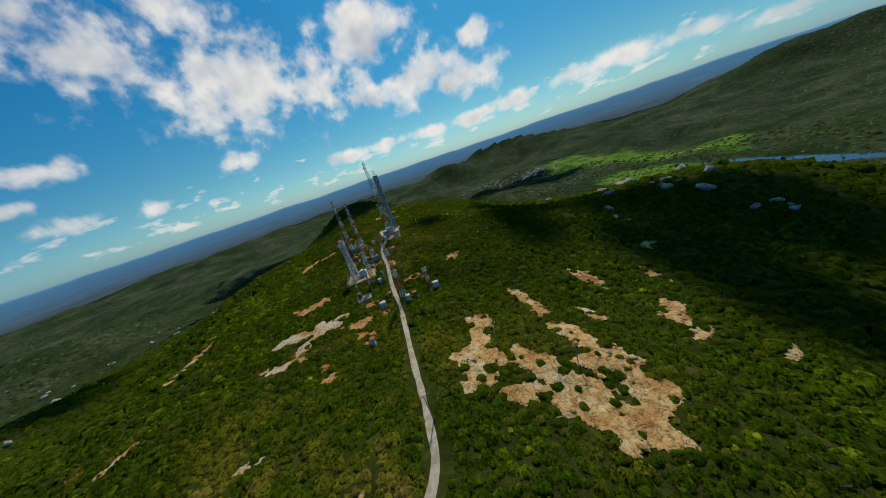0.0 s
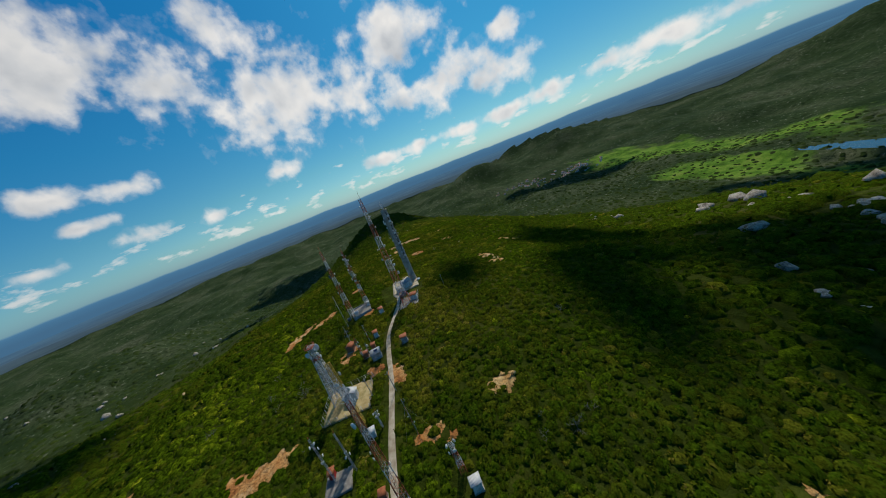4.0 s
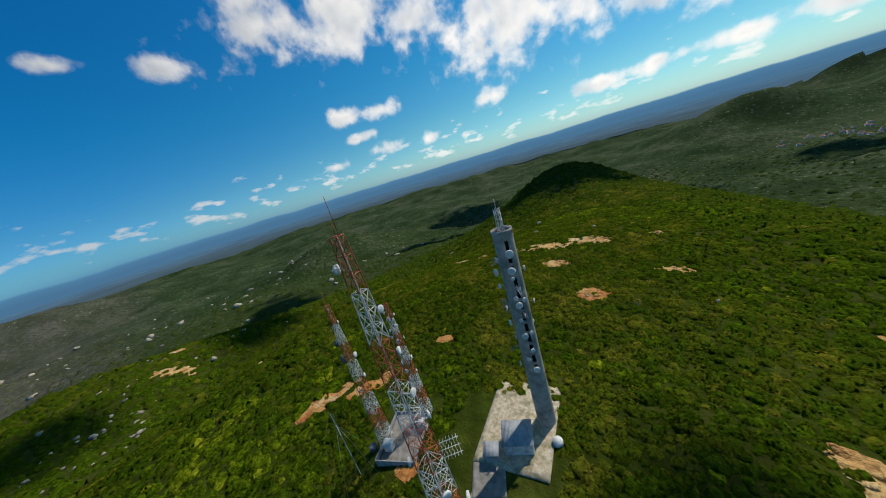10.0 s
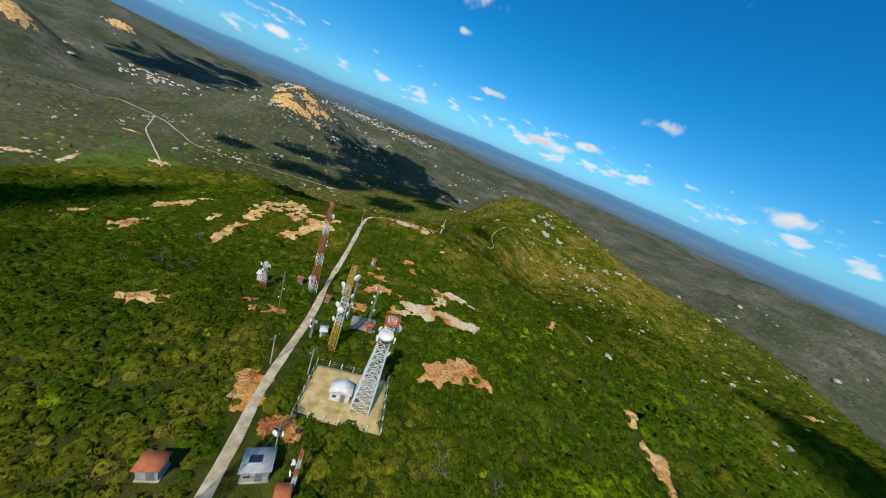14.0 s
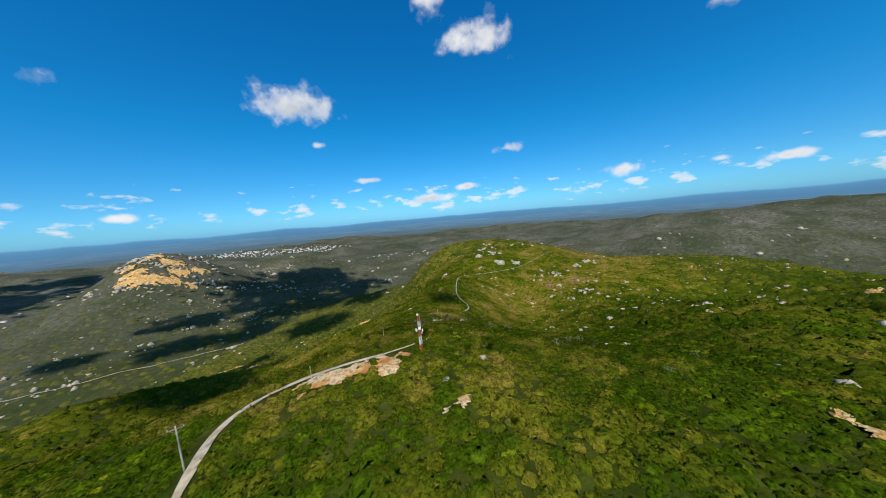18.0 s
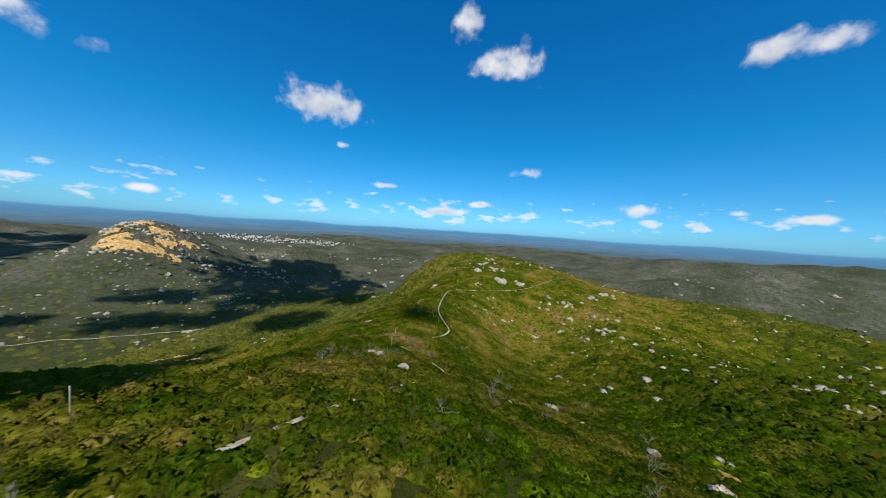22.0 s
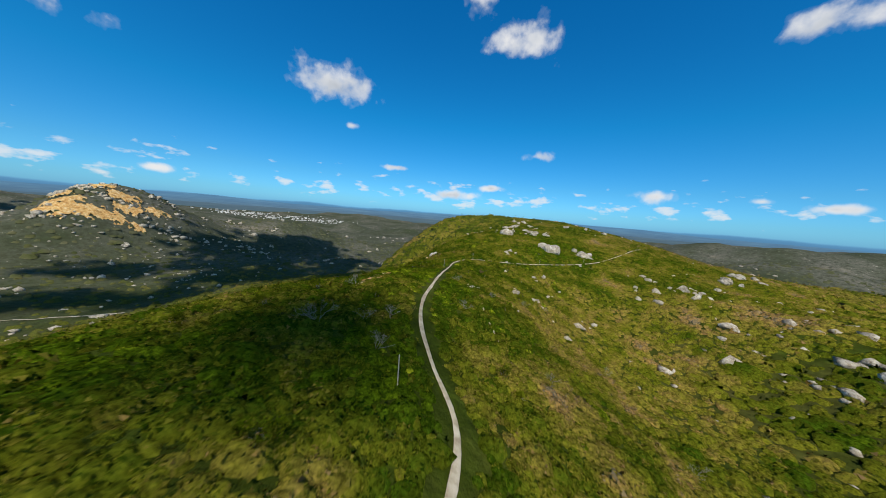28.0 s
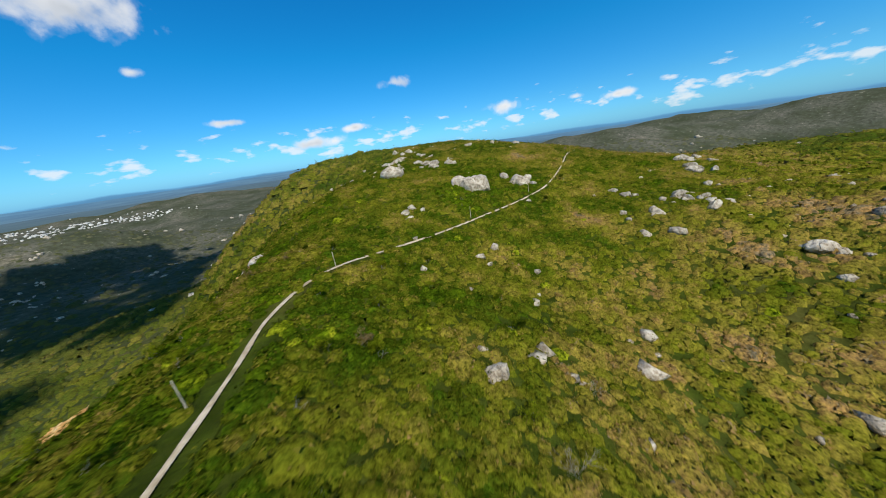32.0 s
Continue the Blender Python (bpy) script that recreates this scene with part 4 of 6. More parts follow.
def open_ground(x, y, pad=0.0):
    """Where bushes may stand."""
    ok = line_distance(x, y, ROAD_LINE) > 2.9 + pad
    ok &= line_distance(x, y, TRAIL_LINE) > np.where(y < -115, np.where(y < -262, 1.7, 2.7), np.where(y > 23, 1.9, np.where(y < -75, 1.0, np.where(y > -36, 0.5, 2.2)))) + pad * 0.6
    ok &= line_distance(x, y, SIDE_LINE) > 0.4
    ok &= (line_distance(x, y, VALLEY_LINE) > 9) & (line_distance(x, y, CROSS_LINE) > 9)
    for cx, cy, w, d, turn in SITES:
        c, s = math.cos(radians(turn)), math.sin(radians(turn))
        u, v = (x - cx) * c + (y - cy) * s, -(x - cx) * s + (y - cy) * c
        ok &= ~((abs(u) < w / 2 + 0.5 + pad) & (abs(v) < d / 2 + 0.5 + pad))
    for name, blobs, mat, seed, proud, label, step in OUTCROPS[:-1]:
        b = np.array(blobs)
        m = ok & (x > b[:, 0].min() - 20) & (x < b[:, 0].max() + 20) & (y > b[:, 1].min() - 20) & (y < b[:, 1].max() + 20)
        if m.any():
            sparse = blob_field(x[m], y[m], blobs, seed) > 1.04 - 1.0 * (rng.random(m.sum()) < 0.13)
            ok[m] &= sparse
    return ok


# places kept clear of bushes: x, y, width, depth, turn
SITES = [(-36, 208, 20, 22, 20), (-29, 191, 9, 10, 0), (-59, 201, 14, 16, 25), (-45, 142, 15, 13, 5), (-40.5, 119, 7, 6, 15), (-37, 131, 3, 3, 0), (-22, 110, 4, 5, 0), (-9.5, 114, 4, 4, 0), (-39, 158.5, 5, 5, 0),
         (-44, 159.5, 3, 3, 0), (-52, 168, 5, 6, 0), (-28, 162, 4, 4, 0), (-41.5, 171, 3, 3, 0), (-43.5, 190, 4, 4, 0), (-30.5, 107, 3.5, 3.5, 0), (-32, 83, 3, 3, 0)]


def scatter(spacing, lo, hi, seed, thin, reach=820):
    """Jittered places between two distances from the ridge line."""
    r = np.random.default_rng(seed)
    xs, ys = np.meshgrid(np.arange(-reach - 100, reach - 80, spacing), np.arange(-reach - 60, reach - 40, spacing), indexing="ij")
    x, y = xs.ravel() + r.uniform(-0.5, 0.5, xs.size) * spacing, ys.ravel() + r.uniform(-0.5, 0.5, xs.size) * spacing
    line = np.concatenate([[(-90, 320)], [(-60, 270)], ALL_LINE[::6], [(-300, -380)], [(-260, -330)]])
    d = np.full(x.shape, 1e9)
    for px, py in line:
        np.minimum(d, (x - px) ** 2 + (y - py) ** 2, out=d)
    d = np.sqrt(d)
    keep = (d >= lo) & (d < hi)
    x, y, d = x[keep], y[keep], d[keep]
    gaps = lattice_noise(x, y, 22, seed + 5) + 0.6 * lattice_noise(x, y, 8, seed + 6)
    keep = (r.random(len(x)) < thin - 0.22 * gaps)
    x, y = x[keep], y[keep]
    keep = open_ground(x, y)
    return x[keep], y[keep]


def cover_tone(x, y, wild=1.0):
    """Hue of the plant cover: green on one slope, dry on another, in drifts."""
    big = 0.4 * lattice_noise(x, y, 95, 81) + 0.45 * lattice_noise(x, y, 36, 82) + 0.6 * lattice_noise(x, y, 13, 83) + 0.6 * lattice_noise(x, y, 5, 85)
    south = np.clip((20 - y) / 200, 0, 1)
    lush = np.exp(-((x + 108) ** 2 + (y + 138) ** 2) / 5200)
    rust = np.exp(-((x + 89) ** 2 + (y + 94) ** 2) / 110) + 0.9 * np.exp(-((x + 97) ** 2 + (y + 74) ** 2) / 170) + np.exp(-((x + 105) ** 2 + (y + 119) ** 2) / 90)
    # yellow-green flank, with its sunlit brightness put into the plant hue
    glow = np.exp(-((x + 116) ** 2 / 1100 + (y + 214) ** 2 / 2600))
    vale = np.clip((x - 20) / 120, 0, 1) * np.clip((-130 - y) / 150, 0, 1)
    north = np.clip((y - 40) / 60, 0, 1)
    drift = np.clip(lattice_noise(x, y, 21, 86) + 0.5 * lattice_noise(x, y, 7, 87) - 0.30, 0, 0.6)
    big = big - drift * (1.0 - 0.6 * north)
    # the east slope's darker look put into the plant colour
    east = np.clip((x + 18) / 30, 0, 1) * np.clip((y - 15) / 40, 0, 1)
    big = big * (1 - 0.6 * east) + 0.1 * east
    return np.clip(0.57 + 0.045 * north + (0.25 - 0.07 * north) * wild * big - (0.12 * south - 0.16 * lush) * wild - 0.35 * rust - 0.07 * vale + 0.2 * glow, 0.06, 0.86)


def plant_tone(x, y, r, wild=1.0):
    """Hue of each plant, with strays."""
    south = np.clip((40 - y) / 220, 0, 1)
    t = cover_tone(x, y, wild) + r.normal(0, 0.09, len(x)) * wild
    stray = r.random(len(x))
    t = np.where(stray < (0.05 + 0.19 * south) * wild, r.uniform(0.0, 0.3, len(x)), t)
    leafless = np.clip(lattice_noise(x, y, 11, 88) + 0.4 * lattice_noise(x, y, 4, 89) - 0.35, 0, 1) * south
    t = np.where(r.random(len(x)) < 1.1 * leafless, r.uniform(0.0, 0.1, len(x)), t)
    t = np.where(stray > 1 - 0.012 * max(0, wild - 0.5), r.uniform(0.8, 0.95, len(x)), t)
    # single yellow-green plants there, the sunlit look again put into their hue
    sunny = np.clip(1 - np.hypot(x + 117, (y + 217) * 0.65) / 48, 0, 1) * (0.5 + 0.9 * lattice_noise(x, y, 9, 84))
    t = np.where(r.random(len(x)) < 0.5 * sunny, r.uniform(0.74, 0.92, len(x)), t)
    return np.clip(t, 0.02, 0.99)


def bushes(name, x, y, size, leaves, leaf, seed, label, sides=6, wild=1.0):
    """Soft mounds set with small leaf sprays, all of one sheet of scrub."""
    r = np.random.default_rng(seed)
    n = len(x)
    z = ground(x, y)
    tone = plant_tone(x, y, r, wild)
    s = size * np.exp(r.normal(0, 0.28, n))
    tall = s * r.uniform(0.38, 0.72, n)
    # mounds
    a = (np.arange(sides) / sides * 2 * np.pi)[None, :] + r.uniform(0, 6.3, (n, 1)) + r.normal(0, 0.18, (n, sides))
    r0, r1 = s[:, None] * r.uniform(1.0, 1.5, (n, sides)), s[:, None] * r.uniform(0.55, 1.0, (n, sides))
    low_ring = np.stack([x[:, None] + r0 * np.cos(a), y[:, None] + r0 * np.sin(a), z[:, None] - 0.45 * size + 0 * a], -1)
    mid_ring = np.stack([x[:, None] + r1 * np.cos(a + 0.3), y[:, None] + r1 * np.sin(a + 0.3), z[:, None] + tall[:, None] * r.uniform(0.5, 0.95, (n, sides))], -1)
    tip = np.stack([x + s * r.normal(0, 0.12, n), y + s * r.normal(0, 0.12, n), z + tall * r.uniform(0.9, 1.15, n)], -1)[:, None]
    dv = np.concatenate([low_ring, mid_ring, tip], 1)
    k, q = np.arange(sides), (np.arange(sides) + 1) % sides
    one = np.concatenate([np.stack([k, q, sides + k], -1), np.stack([q, sides + q, sides + k], -1), np.stack([sides + k, sides + q, 0 * k + 2 * sides], -1)])
    per = 2 * sides + 1
    df = (one[None] + (np.arange(n) * per)[:, None, None]).reshape(-1, 3)
    dv = dv.reshape(-1, 3)
    # outward directions of the tufts, leaning with the slope
    lean = np.stack([ground(x - 4, y) - ground(x + 4, y), ground(x, y - 4) - ground(x, y + 4), np.full(n, 8.0)], -1)
    lean /= np.linalg.norm(lean, axis=1, keepdims=True)
    far_out = (dv - np.repeat(np.stack([x, y, z], -1), per, 0)) / np.repeat(s, per)[:, None]
    tuft_d = np.repeat(lean, per, 0) + far_out * (0.42, 0.42, 0.0)
    soft = 0.7 * cover_tone(dv[:, 0], dv[:, 1], wild) + 0.3 * np.repeat(tone, per)
    soft = np.where(np.repeat(tone > 0.88, per), np.repeat(tone, per), soft)
    # sprays
    m = n * leaves
    own = np.repeat(np.arange(n), leaves)
    a, u = r.uniform(0, 2 * np.pi, m), r.uniform(0.02, 1, m)
    el = np.arcsin(u)
    rad = r.uniform(0.75, 1.3, m)
    cx = x[own] + s[own] * rad * np.cos(el) * np.cos(a)
    cy = y[own] + s[own] * rad * np.cos(el) * np.sin(a)
    cz = z[own] + tall[own] * (0.10 + rad * u) + s[own] * 0.22 * r.exponential(0.6, m)
    nrm = np.stack([np.cos(el) * np.cos(a), np.cos(el) * np.sin(a), u + 0.3], -1) + r.normal(0, 0.4, (m, 3))
    nrm /= np.linalg.norm(nrm, axis=1, keepdims=True)
    t1 = np.cross(nrm, r.normal(0, 1, (m, 3)))
    t1 /= np.linalg.norm(t1, axis=1, keepdims=True)
    t2 = np.cross(nrm, t1)
    h = (leaf * s[own] * r.uniform(0.5, 1.25, m))[:, None]
    c = np.stack([cx, cy, cz], -1)
    lv = np.stack([c - t1 * h, c + t1 * h * 0.7 - t2 * h * 0.7, c + t2 * h * 0.9], 1).reshape(-1, 3)
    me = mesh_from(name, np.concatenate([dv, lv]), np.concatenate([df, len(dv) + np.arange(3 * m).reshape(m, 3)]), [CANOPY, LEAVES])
    leafy = np.concatenate([np.zeros(len(df), np.int32), np.ones(m, np.int32)])
    me.polygons.foreach_set("material_index", leafy)
    me.polygons.foreach_set("use_smooth", leafy == 0)
    tuft_l = lean[own] + np.stack([cx - x[own], cy - y[own], 0 * cx], -1) / s[own][:, None] * 0.42 + r.normal(0, 0.28, (m, 3))
    tuft = np.concatenate([tuft_d, np.repeat(tuft_l, 3, 0)])
    tuft /= np.linalg.norm(tuft, axis=1, keepdims=True)
    me.attributes.new("tuft", "FLOAT_VECTOR", "POINT").data.foreach_set("vector", tuft.astype(np.float32).ravel())
    at = me.attributes.new("tone", "FLOAT", "POINT")
    at.data.foreach_set("value", np.concatenate([soft, np.repeat(0.5 * tone[own] + 0.5 * cover_tone(cx, cy, wild), 3)]).astype(np.float32))
    return tagged(new(name, me), label, "scrub", kind="stuff")


bx, by = scatter(1.78, 0, 58, 101, 1.15)
low, last = by < 62, by < -95
bushes("trail_scrub", bx[last], by[last], 1.05, 38, 0.17, 102, "dense mixed green and brown scrub along the footpath")
bushes("crest_scrub", bx[low & ~last], by[low & ~last], 1.05, 26, 0.20, 104, "dense green and russet scrub on the crest")
low = by < 62
bushes("ridge_scrub", bx[~low], by[~low], 1.05, 22, 0.23, 103, "dense green scrub round the towers")
fx, fy = scatter(1.5, 0, 30, 151, 1.1)
near_path = fy < -100
bushes("path_undergrowth", fx[near_path], fy[near_path], 0.7, 12, 0.26, 152, "low green and dry undergrowth beside the footpath", 5)
bx, by = scatter(2.25, 58, 95, 106, 1.15)
bushes("flank_scrub", bx, by, 1.35, 10, 0.26, 107, "dense green and olive scrub on the upper slopes", 5)
bx, by = scatter(3.8, 95, 190, 111, 1.05)
bushes("slope_scrub", bx, by, 2.15, 5, 0.34, 112, "dense green scrub on the slopes", 5, 0.8)
bx, by = scatter(6.4, 190, 480, 121, 1.0)
bushes("far_scrub", bx, by, 3.2, 2, 0.35, 122, "grey-green scrub on the far slopes", 4, 0.45)
bx, by = scatter(21, 480, 1500, 131, 0.8, 1900)
bushes("plain_woods", bx, by, 5.0, 1, 0.4, 132, "grey-green dry woods on the plain", 4, 0.35)


# ---- small builders ----
def root(name, x, y, label, cat, group="", lift=0.0, turn=0.0):
    ob = new(name)
    ob.empty_display_size = 0.5
    ob.matrix_world = pose(x, y, gz(x, y) + lift, 0, 0, turn)
    return tagged(ob, label, cat, group)


def child(name, me, parent, label="", at=None):
    ob = new(name, me)
    ob.parent = parent
    if at is not None:
        ob.matrix_basis = at
    return tagged(ob, label) if label else ob


def strut(a, b, w):
    a, b = Vector(a), Vector(b)
    d = (b - a).normalized()
    s = d.orthogonal().normalized() * w / 2
    t = d.cross(s).normalized() * w / 2
    return [tuple(p + q) for p in (a, b) for q in (s + t, s - t, -s - t, -s + t)]


BOX_FACES = [(0, 1, 2, 3), (7, 6, 5, 4), (0, 4, 5, 1), (1, 5, 6, 2), (2, 6, 7, 3), (3, 7, 4, 0)]


def struts(name, list_of, mat):
    """A mesh of square bars from (a, b, width)."""
    v, f = [], []
    for a, b, w in list_of:
        k = len(v)
        v += strut(a, b, w)
        f += [tuple(i + k for i in q) for q in BOX_FACES]
    return mesh_from(name, v, f, mat)


def box(name, w, d, h, mat, z=0.0, at=(0, 0), bevel=0.0):
    bm = bmesh.new()
    bmesh.ops.create_cube(bm, size=1, matrix=Matrix.Translation((at[0], at[1], z + h / 2)) @ Matrix.Diagonal((w, d, h, 1)))
    if bevel:
        bmesh.ops.bevel(bm, geom=bm.edges[:], offset=bevel, segments=1, affect="EDGES")
    me = bpy.data.meshes.new(name)
    bm.to_mesh(me)
    bm.free()
    me.materials.append(mat)
    return me


def lathe(name, profile, mat, n=20, smooth=True):
    """A turned shape about z from (radius, height) pairs."""
    v, f = [], []
    for r, z in profile:
        for i in range(n):
            a = 2 * math.pi * i / n
            v.append((r * math.cos(a), r * math.sin(a), z))
    for j in range(len(profile) - 1):
        for i in range(n):
            k = (i + 1) % n
            f.append((j * n + i, j * n + k, (j + 1) * n + k, (j + 1) * n + i))
    return mesh_from(name, v, f, mat, smooth)


DRUM = lathe("dish", [(0.02, 0.0), (0.55, 0.02), (0.92, 0.10), (1.0, 0.16), (1.0, 0.52), (0.97, 0.56), (0.6, 0.63), (0.02, 0.66)], DISH_WHITE)
DARK_DRUM = lathe("dish", [(0.02, 0.0), (0.55, 0.02), (1.0, 0.14), (1.0, 0.5), (0.96, 0.5), (0.93, 0.2), (0.02, 0.12)], DISH_DARK)
BOWL = lathe("dish", [(0.02, 0.0), (0.4, 0.05), (0.75, 0.19), (1.0, 0.36), (1.0, 0.40), (0.75, 0.24), (0.4, 0.10), (0.02, 0.05)], DISH_WHITE)
ARM = struts("bracket", [((0, 0, -0.9), (0, 0, 0.1), 0.09), ((0, -0.35, -0.9), (0, 0.35, -0.9), 0.07)], STEEL)


def grid_dish():
    b = []
    for k in range(16):
        a = 2 * math.pi * k / 16
        p = [(r * math.cos(a), r * math.sin(a), 0.36 * r * r) for r in (0.05, 0.4, 0.7, 1.0)]
        b += [(p[i], p[i + 1], 0.022) for i in range(3)]
        for r in (0.45, 0.75, 1.0):
            c = 2 * math.pi * (k + 1) / 16
            b.append(((r * math.cos(a), r * math.sin(a), 0.36 * r * r), (r * math.cos(c), r * math.sin(c), 0.36 * r * r), 0.022))
    b.append(((0, 0, 0), (0, 0, 0.75), 0.05))
    return struts("grid_dish", b, STEEL)


GRID = grid_dish()


def dish(tower, x, y, z, az, r, me=None, label="white drum antenna"):
    """A dish on a tower, facing the azimuth az (degrees, clockwise from +y)."""
    me = me or DRUM
    m = pose(x, y, z) @ pose(0, 0, 0, 0, 0, -az) @ pose(0, 0, 0, -90, 0, 0) @ Matrix.Diagonal((r, r, r, 1))
    ob = child("dish", me, tower, label, m)
    child("bracket", ARM, ob)
    return ob


def lattice_tower(x, y, h, wb, wt, bands, paints, label, legs=4, thick=0.13, panels=3, whip=0.0, turn=15.0, group="lattice towers on the ridge", top_first=True):
    """A braced lattice tower in painted bands; panels: braced panels in each band."""
    ob = root("lattice_tower", x, y, label, "tower", group, 0, turn)
    ang = [2 * math.pi * (k + 0.5) / legs for k in range(legs)]
    scale = 0.5 / math.sin(math.pi / legs)

    def corner(k, z):
        u = max(z, 0) / h
        w = (wb + (wt - wb) * u) * scale
        a = ang[k % legs]
        return (w * math.cos(a), w * math.sin(a), z)
    zs = [-0.6] + [h * i / bands for i in range(1, bands)] + [h]
    colour = [paints[(bands - 1 - i) % len(paints)] if top_first else paints[i % len(paints)] for i in range(bands)]
    for k in range(legs):
        v, f, mi = [], [], []
        for i in range(bands):
            ring = strut(corner(k, zs[i]), corner(k, zs[i + 1]), thick * (1.15 - 0.4 * i / bands))
            n = len(v) - 4 if v else 0
            v += ring[4:] if v else ring
            f += [tuple(q + n for q in face) for face in BOX_FACES[2:]]
            mi += [paints.index(colour[i])] * 4
        me = mesh_from("leg", v, f, paints)
        me.polygons.foreach_set("material_index", mi)
        child("leg", me, ob)
    for i in range(bands):
        bars = []
        for p in range(panels):
            za, zb = max(zs[i], 0) + (zs[i + 1] - max(zs[i], 0)) * p / panels, max(zs[i], 0) + (zs[i + 1] - max(zs[i], 0)) * (p + 1) / panels
            for k in range(legs):
                bars.append((corner(k, za), corner(k + 1, zb), thick * 0.45))
                bars.append((corner(k + 1, za), corner(k, zb), thick * 0.45))
                bars.append((corner(k, zb), corner(k + 1, zb), thick * 0.5))
            if legs == 4 and p % 2 == 0:
                bars.append((corner(0, zb), corner(2, zb), thick * 0.4))
                bars.append((corner(1, zb), corner(3, zb), thick * 0.4))
        tagged(child("bracing", struts("bracing", bars, colour[i]), ob), kind="stuff")
    rungs = [((0.12, 0.0, 0), (0.12 * 0.6, 0, h), 0.05), ((-0.3, 0, 0), (-0.2, 0, h), 0.05)]
    for z in range(1, int(h / 0.7)):
        rungs.append(((0.12, 0, z * 0.7), (-0.3, 0, z * 0.7), 0.035))
    child("ladder", struts("ladder", rungs, STEEL), ob, "galvanised climbing ladder")
    if whip:
        child("whip_antenna", struts("whip_antenna", [((wt * 0.4, 0, h), (wt * 0.4, 0, h + whip), 0.055), ((-wt * 0.3, 0.2, h), (-wt * 0.3, 0.2, h + whip * 0.4), 0.06)], RED_PAINT), ob, "thin whip antenna on top")
    return ob


def foot(x, y, w, h=0.5, mat=None):
    return box("footing", w, w, h, mat or CONCRETE, -0.3, (x, y), 0.04)


# ---- the concrete tower and its yard ----
def concrete_tower():
    ob = root("concrete_tower", -29.8, 216, "round grey concrete tower with slotted openings and dishes", "tower", turn=10)
    H, R, n, t = 41.0, 1.68, 32, 0.28
    rows = [-1.0, 1, 3, 5, 7, 9, 11, 13.0]
    while rows[-1] < H - 3:
        rows += [rows[-1] + 0.5, rows[-1] + 2.2]
    rows += [H - 0.4, H]
    v, f = [], []
    for z in rows:
        taper = 1.07 - 0.07 * max(z, 0) / H
        for rr in (R * taper, R * taper - t):
            v += [(rr * math.cos(2 * math.pi * i / n), rr * math.sin(2 * math.pi * i / n), z) for i in range(n)]
    row = 2 * n

    def slot(j, i):
        return 13.0 <= rows[j] < H - 3 and rows[j + 1] - rows[j] > 1.0 and i % 8 in (2, 3)
    for j in range(len(rows) - 1):
        for i in range(n):
            k = (i + 1) % n
            a, b, c, d = j * row + i, j * row + k, (j + 1) * row + k, (j + 1) * row + i
            if not slot(j, i):
                f += [(a, b, c, d), (b + n, a + n, d + n, c + n)]
            else:
                if not slot(j, (i - 1) % n):
                    f.append((a, a + n, d + n, d))
                if not slot(j, k):
                    f.append((b + n, b, c, c + n))
                f += [(a + n, a, b, b + n), (d, d + n, c + n, c)]
    top = (len(rows) - 1) * row
    f += [(top + i, top + (i + 1) % n, top + n + (i + 1) % n, top + n + i) for i in range(n)]
    child("shaft", mesh_from("shaft", v, f, CONCRETE), ob)
    # added cylinder, coloured near-black as the shade behind the slots
    child("core", lathe("core", [(0.9, 0), (0.9, H - 1.5)], DARK, 12), ob, "added near-black liner standing in for shade behind the slots")
    child("roof_slab", lathe("roof_slab", [(0.01, H - 0.9), (R - t, H - 0.9)], SLAB, n, False), ob)
    child("crown", lathe("crown", [(R * 1.0, H - 0.5), (R * 1.06, H - 0.45), (R * 1.06, H + 0.1), (R * 0.97, H + 0.1), (R * 0.97, H - 0.4)], CONCRETE, n, False), ob)
    bars = []
    for sx in (-0.45, 0.45):
        for sy in (-0.45, 0.45):
            bars.append(((sx, sy, H - 0.9), (sx * 0.8, sy * 0.8, H + 3.4), 0.08))
    for z in (0, 0.9, 1.8, 2.7):
        c = [(-0.42, -0.42, H + z), (0.42, -0.42, H + z), (0.42, 0.42, H + z), (-0.42, 0.42, H + z)]
        for q in range(4):
            bars.append((c[q], c[(q + 1) % 4], 0.05))
            bars.append((c[q], (c[(q + 1) % 4][0], c[(q + 1) % 4][1], H + z + 0.9), 0.045))
    bars.append(((0, 0, H + 3), (0, 0, H + 5), 0.06))
    child("top_mast", struts("top_mast", bars, WHITE_PAINT), ob, "small white lattice mast on the roof")
    r = random.Random(5)
    spots = [(150, 37.5, 0.85), (205, 37.0, 0.35), (155, 34.6, 0.8), (225, 34.2, 0.85), (215, 31.8, 0.6), (160, 33.2, 0.4), (165, 29.6, 0.5), (135, 29.0, 0.5), (160, 28.2, 0.75), (212, 24.6, 0.7),
             (165, 25.4, 0.42), (140, 22.6, 0.5), (165, 22.2, 0.7), (205, 21.8, 0.4), (150, 19.0, 0.5), (170, 17.4, 0.5), (215, 15.8, 0.55), (150, 15.0, 0.7), (40, 33.0, 0.6), (60, 27.0, 0.5),
             (300, 35.0, 0.6), (320, 30.0, 0.5), (280, 26.0, 0.6), (300, 20.0, 0.45), (20, 22.0, 0.5)]
    for az, z, rad in spots:
        a = radians(az)
        d = R + 0.75 + 0.2 * r.random()
        dish(ob, math.sin(a) * d, math.cos(a) * d, z, az + r.uniform(-25, 25), rad * 0.8)
    a = radians(212)
    dish(ob, math.sin(a) * (R + 0.6), math.cos(a) * (R + 0.6), 28.2, 212, 1.35, GRID, "open grid parabolic antenna")
